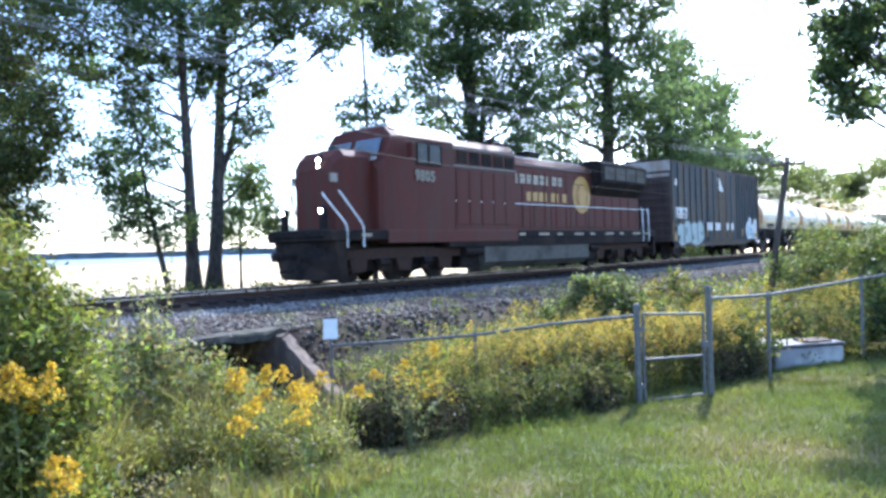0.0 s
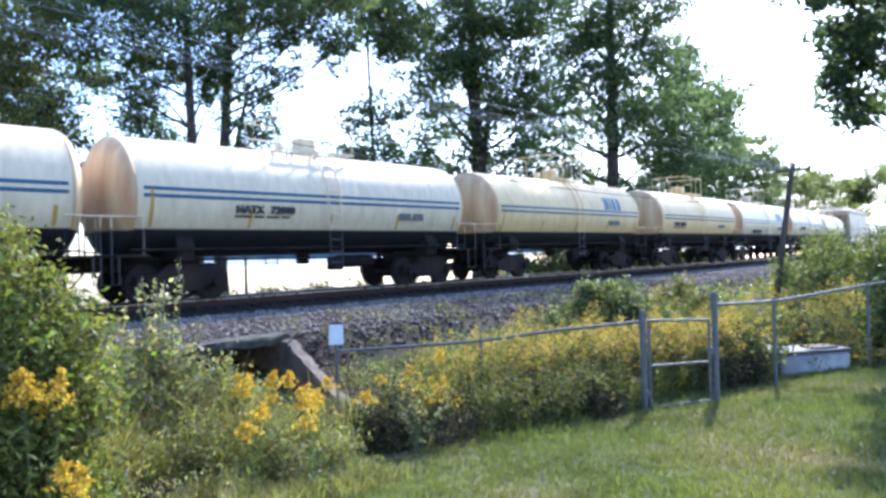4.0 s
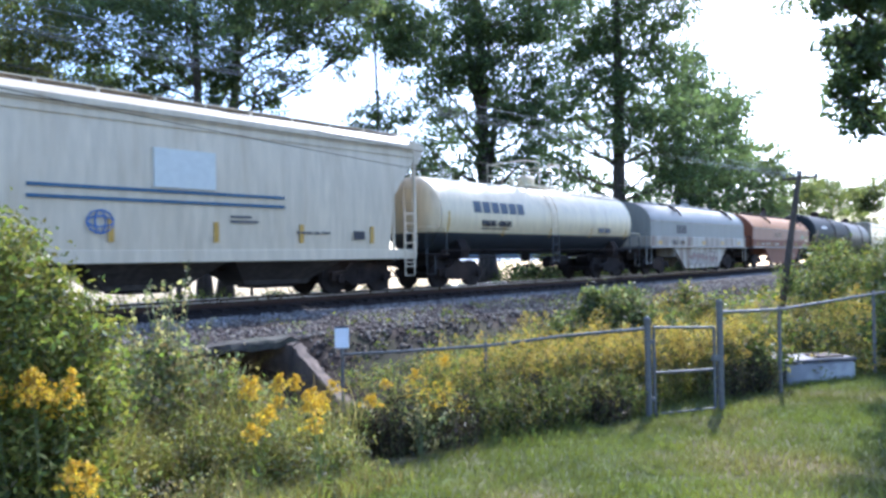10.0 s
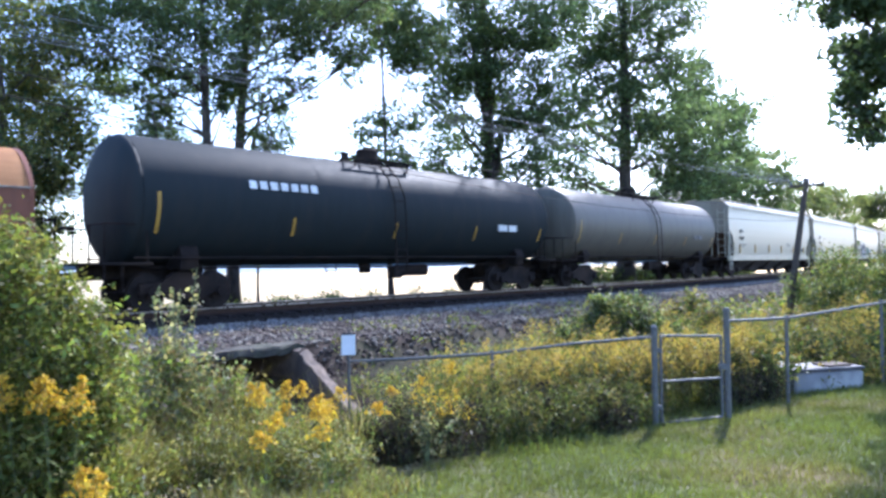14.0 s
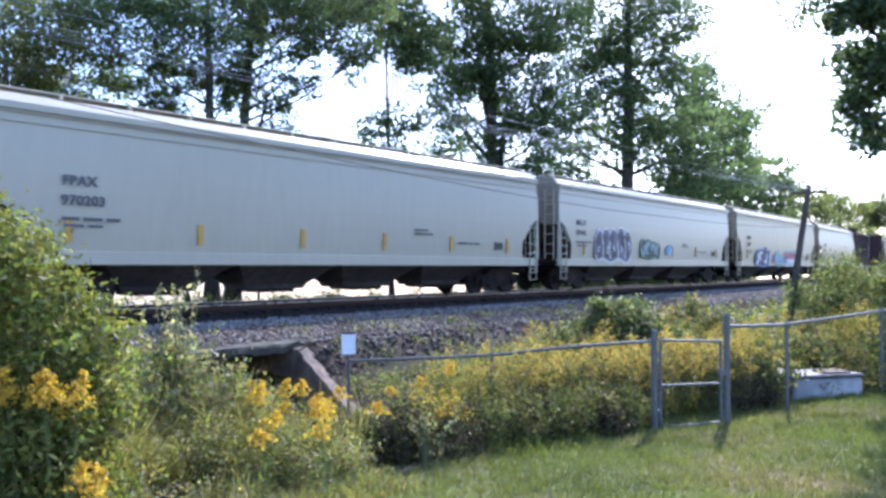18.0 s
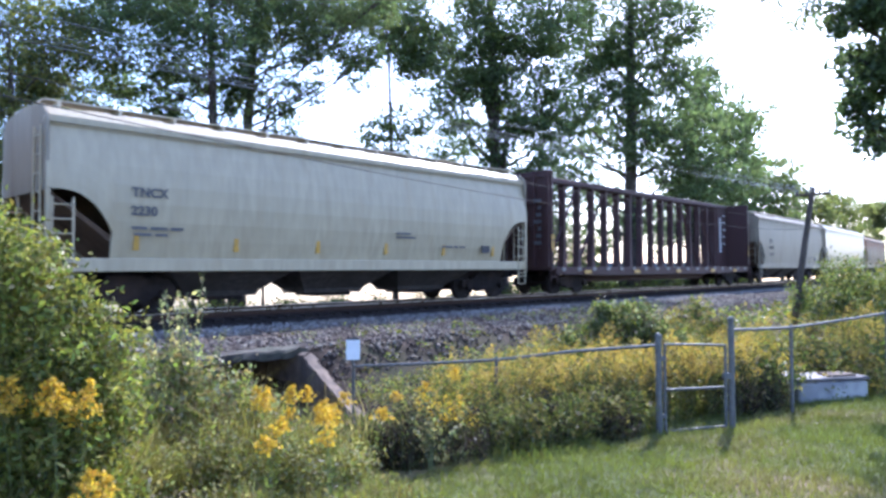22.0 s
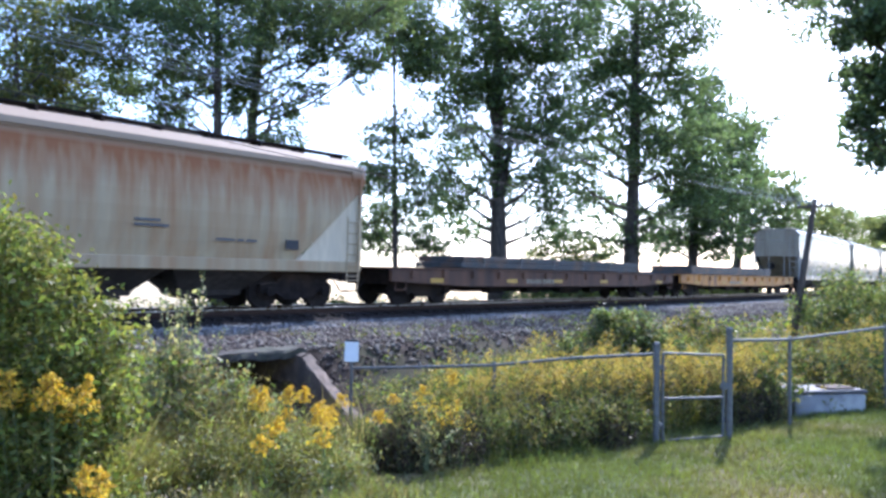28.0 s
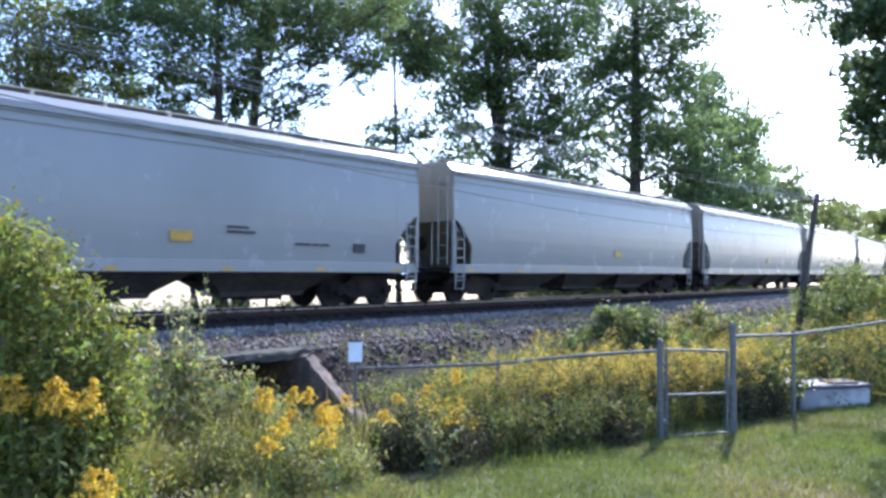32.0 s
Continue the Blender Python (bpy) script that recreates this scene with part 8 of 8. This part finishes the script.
gate = thing("pipe_gate", "galvanised tubular gate, closed, between two posts", "gate")
gx0, gy0, gx1, gy1 = 2.70, 8.93, 3.49, 9.01
fr = Geo()
fr.tube([(gx0, gy0, 0.0), (gx0, gy0, 1.08)], 0.02, 8)
part("gate_stile", fr, GALV, gate)
part("gate_stile", Geo().tube([(gx1, gy1, 0.04), (gx1, gy1, 1.06)], 0.02, 8), GALV, gate)
for z0, z1 in ((1.07, 1.05), (0.50, 0.52), (-0.02, 0.03)):
    part("gate_rail", Geo().tube([(gx0, gy0, z0), (gx1, gy1, z1)], 0.017, 8), GALV, gate)
part("hinge", Geo().box(2.63, 2.71, 8.90, 8.96, 0.86, 0.92, 0.01), GALV, gate)
part("hinge", Geo().box(2.63, 2.71, 8.90, 8.96, 0.14, 0.20, 0.01), GALV, gate)
part("latch", Geo().box(3.46, 3.57, 8.98, 9.05, 0.62, 0.70, 0.01), GALV, gate)

sign = thing("small_sign", "small white sign plate with dark top edge on fence post", "sign")
sign.matrix_world = pose(-1.40, 10.22, 0.88, 0, 0, 6)
part("sign_plate", Geo().box(-0.10, 0.10, -0.012, 0.0, -0.16, 0.13, 0.004), SIGN_FACE, sign)
part("sign_top", Geo().box(-0.09, 0.09, -0.02, 0.012, 0.13, 0.16, 0.004), BLACK_INK, sign)
part("sign_stem", Geo().tube([(0, 0.03, -0.28), (0, 0.03, 0.1)], 0.02, 8), GALV, sign)

chest = thing("storage_chest", "white plastic storage chest behind the fence", "chest")
cz = ground_z(5.7, 11.0)
chest.matrix_world = pose(5.70, 10.95, cz - 0.07, 0, 0, 12)
part("chest_body", Geo().box(-0.60, 0.60, -0.28, 0.28, 0.0, 0.36, 0.03), WHITE_BOX, chest)
part("chest_lid", Geo().box(-0.62, 0.62, -0.30, 0.30, 0.365, 0.42, 0.02), LID, chest, "dark grey lid")
part("lid_board", Geo().box(0.0, 0.44, -0.22, 0.1, 0.425, 0.45, 0.005), CONCRETE, chest)
part("chest_foot", Geo().box(-0.5, 0.5, -0.24, 0.24, -0.05, 0.0), WHITE_BOX, chest)

culvert = thing("culvert", "old weathered concrete culvert mouth under the track", "culvert")


def cq(s, q, z):
    return on_track(s, q, z)


def slab_between(name, mat, corners, thick, parent):
    """A slab from four top corners (s, q, z), thick downwards."""
    g = Geo()
    a, b, c, d = [cq(*k) for k in corners]
    n, m = 14, 14
    grid = []
    for lay in (0, 1):
        for i in range(n + 1):
            for j in range(m + 1):
                u, w = i / n, j / m
                p = (a * (1 - u) + b * u) * (1 - w) + (d * (1 - u) + c * u) * w - Vector((0, 0, thick * lay))
                e = 0.10 if (i in (0, n) or j in (0, m)) else 0.04
                p += Vector((noise.noise(p * 3.1), noise.noise(p * 3.3 + Vector((5, 0, 0))), noise.noise(p * 2.7 + Vector((0, 7, 0))))) * e
                p += Vector((0, 0, noise.noise(p * 11) * 0.012 - (0.03 if lay == 0 and (i in (0, n) or j in (0, m)) else 0)))
                grid.append(p)
    f = []
    o = (n + 1) * (m + 1)
    at = lambda i, j, lay: lay * o + i * (m + 1) + j
    for i in range(n):
        for j in range(m):
            f += [(at(i, j + 1, 0), at(i + 1, j + 1, 0), at(i + 1, j, 0), at(i, j, 0)), (at(i, j, 1), at(i + 1, j, 1), at(i + 1, j + 1, 1), at(i, j + 1, 1))]
    for i in range(n):
        f += [(at(i, 0, 0), at(i + 1, 0, 0), at(i + 1, 0, 1), at(i, 0, 1)), (at(i, m, 1), at(i + 1, m, 1), at(i + 1, m, 0), at(i, m, 0))]
    for j in range(m):
        f += [(at(0, j, 1), at(0, j + 1, 1), at(0, j + 1, 0), at(0, j, 0)), (at(n, j, 0), at(n, j + 1, 0), at(n, j + 1, 1), at(n, j, 1))]
    return part(name, g.add(grid, f), mat, parent)


slab_between("lintel", MOSSY, [(5.9, 5.3, 0.44), (8.5, 5.3, 0.49), (8.5, 5.62, 0.45), (5.9, 5.62, 0.40)], 0.15, culvert)
slab_between("barrel_roof", CONCRETE, [(5.4, 0.5, 0.36), (8.5, 0.5, 0.34), (8.5, 5.27, 0.34), (5.4, 5.27, 0.34)], 0.1, culvert)
slab_between("barrel_wall", CONCRETE, [(5.6, 0.5, 0.3), (5.9, 0.5, 0.3), (5.9, 5.8, 0.25), (5.6, 5.8, 0.25)], 1.1, culvert)
slab_between("barrel_wall", CONCRETE, [(8.2, 0.5, 0.3), (8.5, 0.5, 0.3), (8.5, 5.8, 0.32), (8.2, 5.8, 0.31)], 1.1, culvert)
slab_between("wing_wall", CONCRETE, [(8.2, 5.8, 0.28), (8.45, 5.8, 0.30), (7.75, 8.3, -0.44), (7.5, 8.3, -0.46)], 0.9, culvert)
slab_between("wing_wall", CONCRETE, [(5.6, 5.8, 0.2), (5.9, 5.8, 0.2), (5.6, 7.4, -0.3), (5.3, 7.4, -0.32)], 0.8, culvert)
slab_between("culvert_floor", SOIL, [(5.5, 0.5, -0.68), (8.3, 0.5, -0.68), (8.3, 6.9, -0.60), (5.5, 6.9, -0.60)], 0.1, culvert)

pole = thing("utility_pole", "old leaning wooden utility pole with small crossarm", "pole")
pb = Vector((11.50, 23.93, ground_z(11.5, 23.93)))
pt = Vector((12.28, 23.93, 4.75))
part("pole_shaft", Geo().tube([pb - Vector((0, 0, 0.2)), pb + (pt - pb) * 0.5, pt], 0.12, 12, 0.085), POLE_WOOD, pole)
arm = pt - Vector((0, 0, 0.25))
pole_s = pt.dot(DIR)
part("crossarm", Geo().tube([arm - NEAR * 0.55, arm + NEAR * 0.55], 0.05, 6), POLE_WOOD, pole)
for k in (-0.5, -0.2, 0.2, 0.5):
    part("insulator", Geo().disc(*(arm + NEAR * k + Vector((0, 0, 0.1))), 0.035, 0.1, "z", 10), GLASS, pole)
WIRE = material("weathered_wire", (0.3, 0.3, 0.3), 0.16, 1.0, bump=0.0)
for k, dz in ((-0.5, 0.12), (-0.2, 0.10), (0.2, 0.14), (0.5, -0.22)):
    w = thing("overhead_wire", "thin bright overhead wire along the railway", "wire", "overhead wires")
    s0 = arm.dot(DIR)
    far_q = 9.9 + k
    pts = []
    for i in range(15):
        t = i / 14
        s = s0 + (-12.0 - s0) * t
        p = on_track(0, far_q) + DIR * s
        a = arm + NEAR * k + Vector((0, 0, 0.13))
        p = Vector((p.x, p.y, 0)) * min(1, 4 * t) + Vector((a.x, a.y, 0)) * (1 - min(1, 4 * t))
        pts.append((p.x, p.y, arm.z + 0.13 + dz * min(1, 3 * t) - 0.55 * 4 * t * (1 - t) * 0.5))
    part("wire_strand", Geo().tube(pts, 0.005, 6), WIRE, w)

LOW_WIRE = material("dark_low_wire", (0.05, 0.045, 0.04), 0.7, 0.0, bump=0.0, spec=0.1)
for q, zs in ((9.9, (4.9, 3.55, 3.21, 3.18, 3.5)), (9.7, (5.2, 3.86, 3.58, 3.56, 3.85))):
    w = thing("overhead_wire", "thin dark low-hanging wire along the railway", "wire", "overhead wires")
    curve = np.polyfit((-12.0, 4.8, 10.4, 16.0, pole_s), zs, 3)
    pts = []
    for i in range(19):
        s = -12.0 + (pole_s + 12.0) * i / 18
        p = on_track(0, q) + DIR * s
        k = min(1.0, max(0.0, (s - 14.0) / (pole_s - 14.0)))
        p = p * (1 - k) + Vector((pt.x, pt.y, 0)) * k
        pts.append((p.x, p.y, float(np.polyval(curve, s))))
    part("wire_strand", Geo().tube(pts, 0.006, 5), LOW_WIRE, w)

motions()
